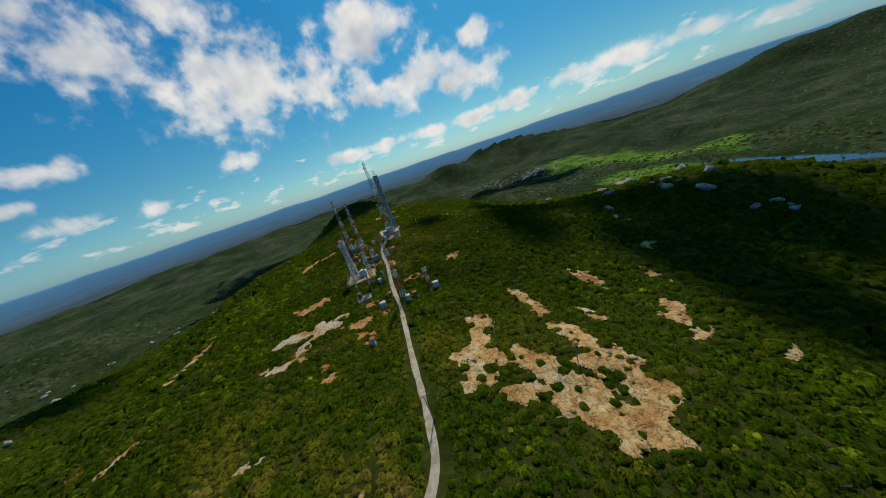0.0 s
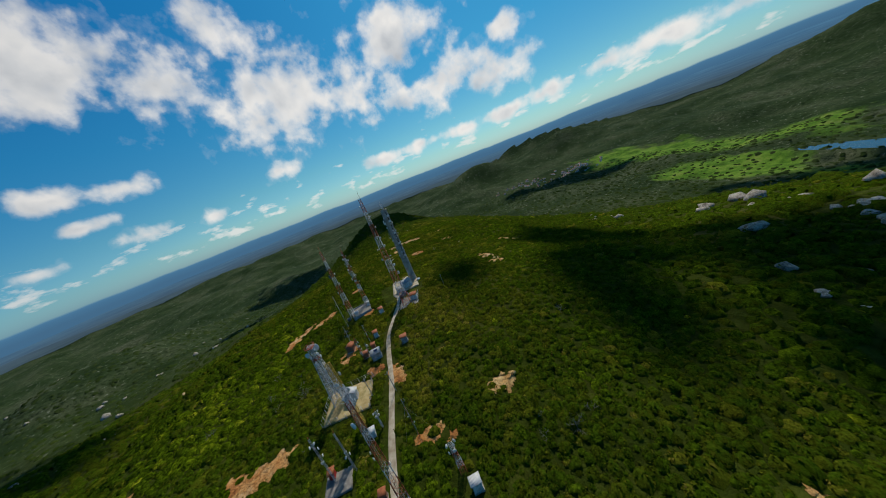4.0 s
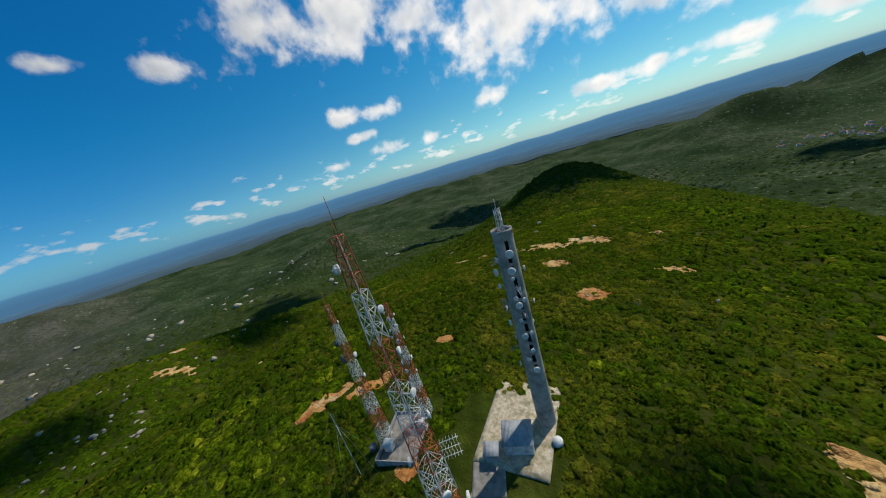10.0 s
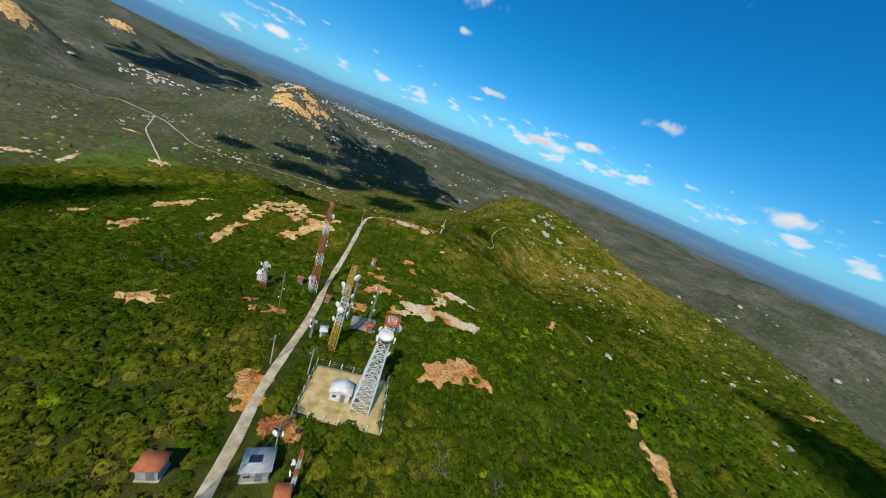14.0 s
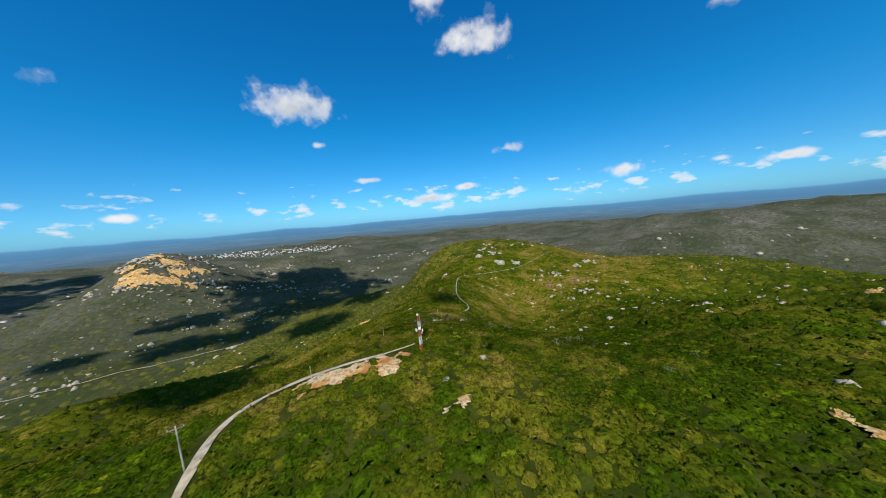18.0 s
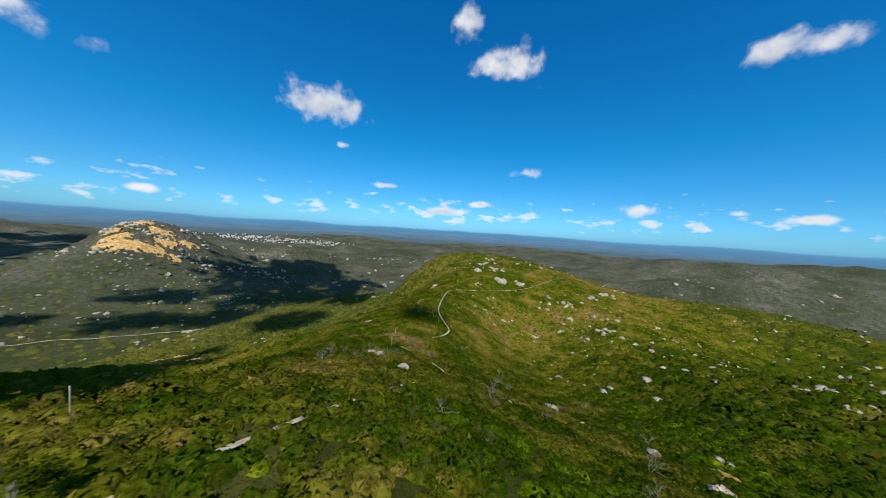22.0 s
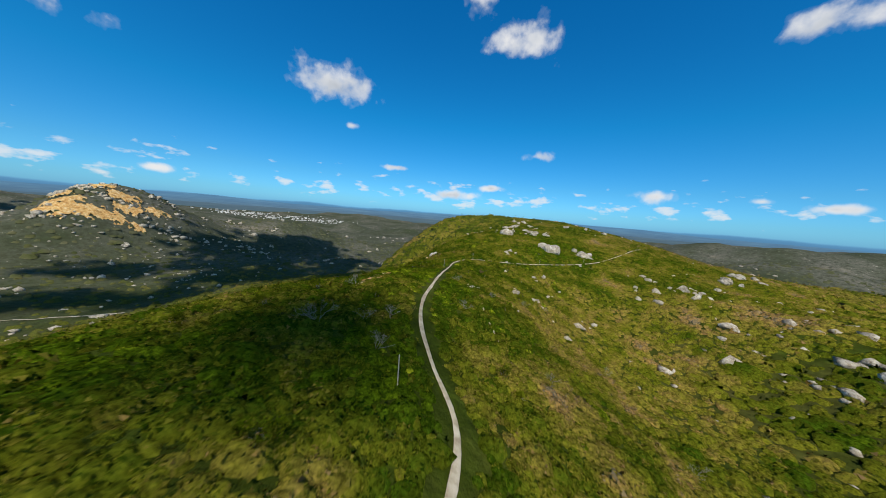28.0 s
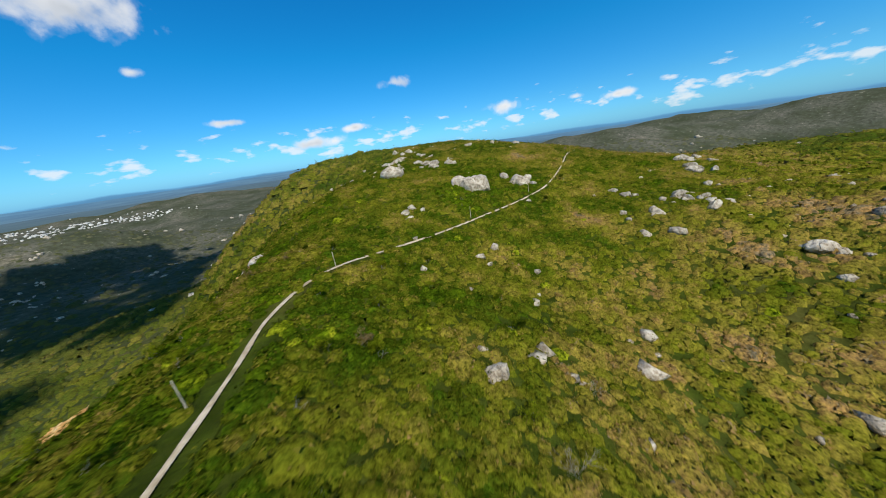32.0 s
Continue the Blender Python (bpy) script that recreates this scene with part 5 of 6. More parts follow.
    for az, z in ((150, 31.6), (150, 30.9), (205, 36.8), (205, 36.2), (150, 26.4), (215, 19.6)):
        a = radians(az)
        o = (math.sin(a), math.cos(a))
        bars = [((o[0] * R * 0.9, o[1] * R * 0.9, z), (o[0] * (R + 2.2), o[1] * (R + 2.2), z - 0.1), 0.05)]
        for q in range(5):
            e = R + 0.7 + q * 0.35
            bars.append(((o[0] * e - o[1] * 0.45, o[1] * e + o[0] * 0.45, z), (o[0] * e + o[1] * 0.45, o[1] * e - o[0] * 0.45, z), 0.025))
        child("yagi_antenna", struts("yagi_antenna", bars, STEEL), ob, "thin yagi antenna")
    return ob


concrete_tower()


def slab(name, x, y, w, d, turn, mat, label, top=0.22, kind="structure", cat="pavement"):
    """A level pad sunk into the ground, its edges ragged by wear."""
    z = gz(x, y)
    n = 14
    c, s = math.cos(radians(turn)), math.sin(radians(turn))
    v, f = [], []
    for i in range(n + 1):
        for j in range(n + 1):
            u, q = (i / n - 0.5) * w, (j / n - 0.5) * d
            wx, wy = x + u * c - q * s, y + u * s + q * c
            v.append((wx, wy, z + 0.75 * (gz(wx, wy) - z) + top))
    for i in range(n):
        for j in range(n):
            a = i * (n + 1) + j
            f.append((a, a + n + 1, a + n + 2, a + 1))
    k = len(v)
    edge = [i * (n + 1) for i in range(n + 1)] + [n * (n + 1) + j for j in range(1, n + 1)] + [i * (n + 1) + n for i in range(n - 1, -1, -1)] + [j for j in range(n - 1, 0, -1)]
    v += [(v[e][0], v[e][1], v[e][2] - 1.6) for e in edge]
    for q in range(len(edge)):
        p = (q + 1) % len(edge)
        f.append((edge[p], edge[q], k + q, k + p))
    return tagged(new(name, mesh_from(name, v, f, mat)), label, cat, kind=kind)


slab("stony_yard", -34.5, 213.5, 14, 20, 12, GRAVEL, "stony yard beside the concrete tower", 0.28)
slab("screed_apron", -35, 201, 6, 6, 30, SLAB, "grey concrete apron below the equipment house", 0.32)
slab("tower_pad", -29.3, 190.5, 8.5, 10, 5, SLAB, "pale paved pad under the tall lattice tower", 0.36)
slab("tower_pad", -57, 200, 9, 12, 25, SLAB, "grey paved compound of two towers", 0.34)
slab("fenced_yard", -45, 142.5, 15, 12, 8, YARD_DIRT, "dry trampled yard inside a wire fence", 0.2)
slab("mast_pad", -40.6, 119, 6.5, 5.5, 15, SLAB, "grey concrete pad under a thin mast", 0.4)


def hut(x, y, w, d, h, turn, wall, roof, label, kind="gable", door=True, window=True, solar=False):
    ob = root("hut", x, y, label, "hut", "huts along the ridge road", 0, turn)
    w, d, h = w * 0.82, d * 0.82, h * 0.9
    child("plinth", box("plinth", w + 0.3, d + 0.3, 1.0, CONCRETE, -0.75, bevel=0.03), ob)
    t = 0.16
    for sx, sy, ww, dd in ((0, d / 2 - t / 2, w, t), (0, -d / 2 + t / 2, w, t), (w / 2 - t / 2, 0, t, d - 2 * t), (-w / 2 + t / 2, 0, t, d - 2 * t)):
        child("wall", box("wall", ww, dd, h, wall, 0.25, (sx, sy)), ob)
    o, th, z = 0.28, 0.10, 0.25 + h
    if kind == "gable":
        rise = w * 0.24
        v = []
        for yy in (-d / 2 - o, d / 2 + o):
            v += [(-w / 2 - o, yy, z - 0.1), (0, yy, z + rise), (w / 2 + o, yy, z - 0.1), (w / 2 + o, yy, z - 0.1 + th), (0, yy, z + rise + th), (-w / 2 - o, yy, z - 0.1 + th)]
        f4 = [(0, 1, 7, 6), (1, 2, 8, 7), (2, 3, 9, 8), (3, 4, 10, 9), (4, 5, 11, 10), (5, 0, 6, 11), (0, 5, 4, 1), (1, 4, 3, 2), (6, 7, 10, 11), (7, 8, 9, 10)]
        child("roof", mesh_from("roof", v, f4, roof), ob)
        for yy in (-d / 2 + 0.05, d / 2 - 0.05):
            child("gable", mesh_from("gable", [(-w / 2, yy - 0.05, z), (w / 2, yy - 0.05, z), (0, yy - 0.05, z + rise), (-w / 2, yy + 0.05, z), (w / 2, yy + 0.05, z), (0, yy + 0.05, z + rise)],
                                                [(0, 1, 2), (5, 4, 3)], wall), ob)
    else:
        tilt = 0.0 if kind == "flat" else d * 0.16
        v = [(-w / 2 - o, -d / 2 - o, z), (w / 2 + o, -d / 2 - o, z), (w / 2 + o, d / 2 + o, z + tilt), (-w / 2 - o, d / 2 + o, z + tilt)]
        v += [(a, b, c + th * 1.4) for a, b, c in v]
        child("roof", mesh_from("roof", v, [(3, 2, 1, 0), (4, 5, 6, 7), (0, 1, 5, 4), (1, 2, 6, 5), (2, 3, 7, 6), (3, 0, 4, 7)], roof), ob)
        if solar:
            p = child("solar_panel", box("solar_panel", 1.5, 1.0, 0.06, SOLAR, 0, bevel=0.01), ob, "dark blue solar panel", pose(w * 0.1, 0, z + tilt * 0.5 + 0.35, math.degrees(math.atan(tilt / d)), 0, 0))
            child("panel_frame", struts("panel_frame", [((-0.7, 0, 0), (-0.7, 0, -0.3), 0.05), ((0.7, 0, 0), (0.7, 0, -0.3), 0.05)], STEEL), p)
    if door:
        dr = child("door", box("door", 0.85, 0.06, min(2.0, h - 0.2), DOOR_METAL, 0.25, (-w * 0.15, d / 2 + 0.02), 0.01), ob, "grey metal door")
        child("door_handle", box("door_handle", 0.12, 0.05, 0.04, STEEL, 1.2, (-w * 0.15 + 0.3, d / 2 + 0.07)), dr)
    if window:
        wn = child("window", box("window", 0.7, 0.06, 0.6, DARK, 1.3, (w * 0.28, d / 2 + 0.01)), ob, "small dark window")
        child("window_frame", struts("window_frame", [((w * 0.28 - 0.38, d / 2 + 0.05, 1.28), (w * 0.28 + 0.38, d / 2 + 0.05, 1.28), 0.06), ((w * 0.28 - 0.38, d / 2 + 0.05, 1.92), (w * 0.28 + 0.38, d / 2 + 0.05, 1.92), 0.06),
                                                      ((w * 0.28, d / 2 + 0.05, 1.28), (w * 0.28, d / 2 + 0.05, 1.92), 0.04)], STEEL), wn)
    return ob


hut(-32.6, 209.0, 6.4, 5.2, 2.8, 28, WALL_WHITE, SHEET_ROOF, "grey equipment house with a patched sheet roof", "shed")
hut(-36.0, 204.6, 3.0, 2.6, 2.2, 28, WALL_GREY, SHEET_ROOF, "low grey annex with a sheet roof", "shed", window=False)
hut(-26.6, 191.5, 3.6, 3.2, 2.6, 5, WALL_WHITE, TILE_ROOF, "white hut with an orange tile roof on the tower pad", "shed")
hut(-43.4, 190.2, 2.3, 2.8, 2.2, 30, WALL_WHITE, TILE_ROOF, "small white hut with a red tile roof", "shed", window=False)
hut(-44, 143, 4.4, 2.9, 2.6, 8, WALL_WHITE, PALE_ROOF, "white shelter with a pale sheet roof in a fenced yard", "gable")
hut(-28, 162, 2.7, 2.3, 2.2, 15, WALL_GREY, TILE_ROOF, "lone hut with an orange roof deep in bushes", "shed", window=False)
hut(-38.6, 158.4, 4.0, 3.4, 2.3, 20, WALL_GREY, SHEET_ROOF, "flat grey hut with a solar panel on its roof", "shed", solar=True)
hut(-43.4, 160.6, 1.9, 1.8, 2.0, 20, BRICK_WALL, TILE_ROOF, "open brick shed with a red roof at a mast's foot", "shed", window=False)
hut(-41.2, 164.2, 1.7, 1.7, 1.9, 10, BRICK_WALL, TILE_ROOF, "tiny brick hut with a red roof", "shed", window=False)
hut(-52.3, 168.5, 3.2, 3.8, 2.5, 5, BRICK_WALL, TILE_ROOF, "brick house with a red roof on bare soil", "gable")
hut(-41.8, 171.5, 2.0, 2.4, 2.2, 25, WALL_WHITE, TILE_ROOF, "white-fronted hut with an orange roof", "shed", window=False)
hut(-7.8, 112.6, 2.4, 2.2, 2.4, 15, WALL_WHITE, PALE_ROOF, "white equipment hut beside a short tower", "flat", window=False)
hut(-20.0, 107.4, 1.7, 2.0, 2.3, 10, WALL_WHITE, PALE_ROOF, "white equipment cabinet house beside the road", "flat", window=False)
hut(-17.2, 108.8, 1.8, 1.6, 1.9, 10, BRICK_WALL, TILE_ROOF, "low red-brown shed in the bushes", "shed", window=False)
hut(-30.6, 106.8, 2.5, 2.1, 2.3, 25, WALL_WHITE, PALE_ROOF, "white hut on a bare soil patch", "flat", window=False)
hut(-28.2, 114.0, 1.6, 1.5, 1.8, 15, BRICK_WALL, TILE_ROOF, "tiny red shed near the road", "shed", window=False)
hut(-32, 83, 1.7, 2.0, 2.2, 5, WALL_WHITE, TILE_ROOF, "small white hut with an orange roof on orange soil", "gable", window=False)
hut(-42.7, 120.8, 1.5, 1.9, 1.9, 15, RED_METAL, TILE_ROOF, "red metal shed on a concrete pad", "shed", window=False)
hut(-33.6, 128.6, 1.6, 2.0, 2.2, 20, WALL_WHITE, PALE_ROOF, "small white equipment cabinet house", "flat", window=False)
hut(-58.2, 196.4, 2.2, 1.8, 2.1, 25, WALL_WHITE, PALE_ROOF, "white equipment shelter between two towers", "flat", window=False)
hut(-54.0, 203.6, 1.8, 1.6, 1.9, 25, WALL_WHITE, PALE_ROOF, "small white shelter on the paved compound", "flat", window=False)

# ---- lattice towers ----
RW = [RED_PAINT, WHITE_PAINT]
t2 = lattice_tower(-30.2, 189.4, 51, 3.45, 0.9, 9, RW, "tall orange and white lattice tower over a paved pad", 4, 0.115, 3, 3.6, 12)
for k, (x, y, z, az, r) in enumerate(((-0.9, -0.5, 48, 250, 0.5), (0.9, 0.7, 43, 90, 0.4), (1.1, 0.7, 38, 60, 0.45), (1.2, 0.3, 33, 80, 0.5), (1.3, 1.1, 29, 40, 0.5), (-1.5, -1.2, 24, 230, 0.5), (1.9, -1.2, 20, 120, 0.6), (1.9, 1.6, 15, 60, 0.7))):
    dish(t2, x, y, z, az, r)
for z in (21, 22.2, 23.4):
    bars = [((0, 1.6, z), (2.4, 3.4, z), 0.06)]
    for q in range(6):
        bars.append(((0.5 + q * 0.34 - 0.3, 2.0 + q * 0.25 + 0.4, z), (0.5 + q * 0.34 + 0.3, 2.0 + q * 0.25 - 0.4, z), 0.03))
    child("yagi_antenna", struts("yagi_antenna", bars, WHITE_PAINT), t2, "white yagi antenna")
t3 = lattice_tower(-61.0, 197.6, 36, 2.5, 0.7, 8, RW, "slim orange and white lattice tower with dark dishes", 4, 0.12, 3, 3, 25)
for x, y, z, az, r, me in ((-1.0, -0.3, 27.5, 255, 0.75, DARK_DRUM), (-1.0, -0.3, 23.5, 250, 0.95, DARK_DRUM), (1.0, 0.4, 23.8, 80, 0.6, None), (1.1, 0.4, 18.5, 70, 0.45, None), (-1.1, 0.2, 14.5, 270, 0.5, None), (0.6, 0.3, 32.0, 60, 0.3, None), (-1.2, 0.5, 8, 300, 0.5, None)):
    dish(t3, x, y, z, az, r, me)
t4 = lattice_tower(-55.8, 206.8, 30.5, 2.3, 0.7, 8, RW, "slim lattice tower crowded with white dishes", 4, 0.12, 3, 2, 25)
rr = random.Random(9)
for k in range(16):
    az = rr.choice((250, 70, 120, 200, 300)) + rr.uniform(-20, 20)
    z = 29 - k * 1.25
    w = 0.55 + 0.5 * (1 - z / 30)
    dish(t4, math.sin(radians(az)) * (w + 0.4), math.cos(radians(az)) * (w + 0.4), z, az, rr.uniform(0.3, 0.6))
t5 = lattice_tower(-48.3, 143.4, 21.8, 3.6, 1.25, 5, [WHITE_PAINT], "white lattice tower with a large dish in a fenced yard", 4, 0.16, 3, 1.5, 8)
for z, w in ((17.0, 2.0), (21.2, 2.3)):
    fl = child("platform", box("platform", w, w, 0.12, RED_PAINT, z, bevel=0.02), t5, "faded orange service platform")
    hw = w / 2
    bars = []
    for q in range(4):
        a = [(-hw, -hw), (hw, -hw), (hw, hw), (-hw, hw)][q]
        b = [(-hw, -hw), (hw, -hw), (hw, hw), (-hw, hw)][(q + 1) % 4]
        bars += [((a[0], a[1], z), (a[0], a[1], z + 1.0), 0.06), ((a[0], a[1], z + 1.0), (b[0], b[1], z + 1.0), 0.05), ((a[0], a[1], z + 0.5), (b[0], b[1], z + 0.5), 0.05)]
    child("railing", struts("railing", bars, RED_PAINT), fl)
dish(t5, 0.3, 1.5, 19.9, 5, 1.25, BOWL, "large white parabolic dish")
for x, y, z, az, r in ((-1.3, 0.3, 17.8, 280, 0.5), (1.2, 0.3, 17.4, 80, 0.55), (1.2, -0.4, 18.8, 120, 0.45), (-1.2, -0.6, 19.5, 200, 0.8), (-1.2, 0.8, 15.2, 300, 0.4), (0.2, -1.5, 16, 180, 0.45)):
    dish(t5, x, y, z, az, r)
t6 = lattice_tower(-37.2, 131.6, 22.5, 1.7, 1.05, 3, [YELLOW_PAINT, WHITE_PAINT], "yellow and white lattice tower with many dishes", 4, 0.12, 7, 0, 10)
for x, y, z, az, r in ((-1.0, 0.5, 20.5, 310, 0.75), (1.0, 0.6, 18.2, 45, 0.55), (-1.1, 0.4, 15.8, 300, 0.5), (1.0, 0.5, 13.0, 40, 0.6), (-1.1, 0.3, 11.0, 280, 0.5), (1.1, 0.4, 9.0, 60, 0.5), (0.2, 1.2, 12.4, 10, 0.7), (0.1, -1.1, 16.5, 190, 0.5)):
    dish(t6, x, y, z, az, r)
t7 = lattice_tower(-22.2, 111.2, 28.8, 1.9, 0.8, 9, [RED_PAINT, RED_PAINT, WHITE_PAINT], "slender rust-red lattice tower at the roadside", 4, 0.1, 2, 0.5, 40)
for x, y, z, az, r in ((-0.9, -0.3, 24.6, 250, 0.62), (-0.9, 0.2, 17.2, 280, 0.3), (-0.9, 0.0, 15.8, 260, 0.35), (0.9, 0.3, 12.0, 90, 0.35)):
    dish(t7, x, y, z, az, r)
t8 = lattice_tower(-10.6, 116.2, 8.2, 1.5, 0.8, 4, [WHITE_PAINT, RED_PAINT], "short lattice tower ringed with small dishes", 4, 0.1, 2, 0, 20)
for az, z, r in ((60, 7.8, 0.42), (300, 7.6, 0.42), (170, 7.2, 0.4), (250, 6.6, 0.35), (20, 6.4, 0.35)):
    dish(t8, math.sin(radians(az)) * 0.95, math.cos(radians(az)) * 0.95, z, az, r)
t11 = lattice_tower(-53.3, 28.2, 9.6, 0.75, 0.55, 5, RW, "small red and white lattice mast beside the path", 3, 0.08, 3, 0.6, 10)
for x, y, z, az, r in ((-0.6, 0.2, 5.4, 280, 0.38), (0.7, 0.2, 5.8, 80, 0.42), (0.1, 0.6, 6.2, 10, 0.35), (0.2, 0.3, 9.6, 60, 0.3), (-0.5, -0.3, 4.6, 220, 0.3)):
    dish(t11, x, y, z, az, r)
for x, y, h, w, paints, lab, dishes in (
        (-41.7, 119.6, 14.0, 0.5, [STEEL], "thin grey lattice mast on a concrete pad", ((0.6, 60), (0.45, 300), (0.75, 40), (0.9, 90), (0.85, 250))),
        (-36.2, 120.4, 13.0, 0.45, [STEEL], "thin grey lattice mast with two dishes", ((0.42, 270), (0.46, 60), (0.5, 320))),
        (-44.0, 159.3, 9.5, 0.55, RW, "short red and white lattice mast with small dishes", ((0.5, 60), (0.65, 100), (0.8, 40))),
        (-31.5, 130.4, 5.5, 0.5, [STEEL], "low grey mast with clustered dishes", ((0.95, 60), (0.9, 270), (0.8, 170), (0.7, 20)))):
    m = lattice_tower(x, y, h, w, w * 0.85, 5, paints, lab, 3, 0.06, 4, 0.8, 0, "thin masts")
    for u, az in dishes:
        dish(m, math.sin(radians(az)) * (w / 2 + 0.3), math.cos(radians(az)) * (w / 2 + 0.3), h * u, az, 0.36)


def pole_mast(x, y, h, label, paints, dishes=(), grid=(), guys=4):
    """A guyed tube mast in painted lengths."""
    ob = root("guyed_mast", x, y, label, "mast", "thin masts")
    n = 6
    for i in range(n):
        child("tube", lathe("tube", [(0.09, -0.3 if i == 0 else h * i / n), (0.09, h * (i + 1) / n)], paints[i % len(paints)], 8), ob)
    for k in range(guys):
        a = 2 * math.pi * k / guys + 0.4
        gx, gy = math.cos(a) * h * 0.3, math.sin(a) * h * 0.3
        dz = gz(x + gx, y + gy) - gz(x, y)
        child("guy_wire", struts("guy_wire", [((0, 0, h * 0.85), (gx, gy, dz), 0.02)], STEEL), ob)
    for u, az, r in dishes:
        dish(ob, math.sin(radians(az)) * 0.45, math.cos(radians(az)) * 0.45, h * u, az, r)
    for u, az, r in grid:
        dish(ob, math.sin(radians(az)) * 0.5, math.cos(radians(az)) * 0.5, h * u, az, r, GRID, "open grid parabolic antenna")
    bars = [((0, -0.1, h * 0.97), (0, -0.1, h + 0.6), 0.04)]
    for q in range(5):
        bars.append(((-0.5, 0.15 * q, h * 0.9 + q * 0.2), (0.5, 0.15 * q, h * 0.9 + q * 0.2), 0.025))
    child("yagi_antenna", struts("yagi_antenna", bars, STEEL), ob)
    return ob


pole_mast(-61.5, 189.8, 17, "tall thin white guyed mast", [WHITE_PAINT, STEEL])
pole_mast(-20.8, 125.6, 12, "thin dark guyed mast in the bushes", [RED_PAINT, STEEL], ((0.6, 200, 0.2), (0.4, 100, 0.2)))
pole_mast(-53.6, 172.5, 9, "thin mast with two open grid dishes", [STEEL], (), ((0.7, 20, 0.75), (0.45, 340, 0.75)))
pole_mast(-39.6, 156.4, 8, "grey pole with a white dish", [STEEL], ((0.85, 20, 0.45), (0.7, 240, 0.35)))
pole_mast(-43.2, 167.4, 9, "red and white guyed mast", [RED_PAINT, WHITE_PAINT])
pole_mast(-11.5, 193, 6, "low mast with crossed antennas in the bushes", [STEEL], (), (), 0)

# ---- power poles ----
POLE_MESH = lathe("pole", [(0.13, -0.5), (0.115, 3.0), (0.085, 7.2), (0.02, 7.25)], CONCRETE, 8)
POST_MESH = lathe("pole", [(0.075, -0.5), (0.07, 2.0), (0.055, 3.9), (0.01, 3.95)], CONCRETE, 8)
INSULATOR = lathe("insulator", [(0.02, 0), (0.06, 0.03), (0.04, 0.08), (0.07, 0.12), (0.03, 0.2), (0.01, 0.22)], DISH_WHITE, 8)


def power_pole(x, y, arm, turn, label):
    ob = root("power_pole", x, y, label, "pole", "power poles along the path", 0, turn)
    child("shaft", POLE_MESH if arm else POST_MESH, ob)
    if arm:
        bar = child("crossarm", struts("crossarm", [((-1.0, 0, 6.9), (1.0, 0, 6.9), 0.12), ((-0.7, 0.05, 6.85), (0, 0.05, 6.2), 0.05), ((0.7, 0.05, 6.85), (0, 0.05, 6.2), 0.05)], BARK), ob)
        for u in (-0.9, 0.0, 0.9):
            child("insulator", INSULATOR, bar, "", pose(u, 0, 6.95 if u else 7.2))
    return ob


POLES = [(-29, 141, 1, 75), (-36.5, 141, 1, 75), (-33, 199, 0, 0), (-16, 71, 0, 0), (-13.5, 47, 1, 20), (22, 54, 1, 20), (6, 67, 1, 20), (-28.6, 31, 0, 0), (-45, 3, 0, 0), (-81, -68, 0, 0), (-84, -92, 0, 0),
         (-116, -143, 0, 0), (-141, -239, 0, 0), (-164, -268, 0, 0), (-214, -280, 0, 0), (-250, -284, 0, 0)]
for x, y, arm, turn in POLES:
    power_pole(x, y, arm, turn, "grey concrete power pole with a wooden crossarm" if arm else "slim pale concrete pole beside the path")


def wire(a, b, sag):
    """A hanging cable between two poles."""
    pts = []
    for k in range(17):
        u = k / 16
        pts.append(tuple(a[i] * (1 - u) + b[i] * u - (sag * 4 * u * (1 - u) if i == 2 else 0) for i in range(3)))
    return [(pts[i], pts[i + 1], 0.03) for i in range(16)]


for a, b in (((22, 54), (6, 67)), ((-29, 141), (-36.5, 141)), ((-13.5, 47), (22, 54))):
    for off in (-0.9, 0.9):
        p, q = (a[0] + off * 0.3, a[1] + off, gz(*a) + 7.1), (b[0] + off * 0.3, b[1] + off, gz(*b) + 7.1)
        tagged(new("power_cable", struts("power_cable", wire(p, q, 0.8), DARK)), "thin dark cable slung between poles", "cable", "power cables")


# ---- fence and walls of the compounds ----
def fence(cx, cy, w, d, turn, label):
    ob = root("wire_fence", cx, cy, label, "fence", "", 0, turn)
    c, s = math.cos(radians(turn)), math.sin(radians(turn))
    z0 = gz(cx, cy)
    post = struts("post", [((0, 0, -0.6), (0, 0, 1.9), 0.11)], WHITE_PAINT)
    pts = []
    for (x0, y0), (x1, y1) in (((-w / 2, -d / 2), (w / 2, -d / 2)), ((w / 2, -d / 2), (w / 2, d / 2)), ((w / 2, d / 2), (-w / 2, d / 2)), ((-w / 2, d / 2), (-w / 2, -d / 2))):
        n = max(2, int(math.hypot(x1 - x0, y1 - y0) / 2.2))
        for k in range(n):
            u = k / n
            x, y = x0 + (x1 - x0) * u, y0 + (y1 - y0) * u
            pts.append((x, y, gz(cx + x * c - y * s, cy + x * s + y * c) - z0))
    for p in pts:
        child("post", post, ob, "", pose(*p))
    for h in (0.6, 1.2, 1.8):
        bars = [((*pts[i][:2], pts[i][2] + h), (*pts[(i + 1) % len(pts)][:2], pts[(i + 1) % len(pts)][2] + h), 0.025) for i in range(len(pts))]
        child("wire", struts("wire", bars, STEEL), ob)
    return ob


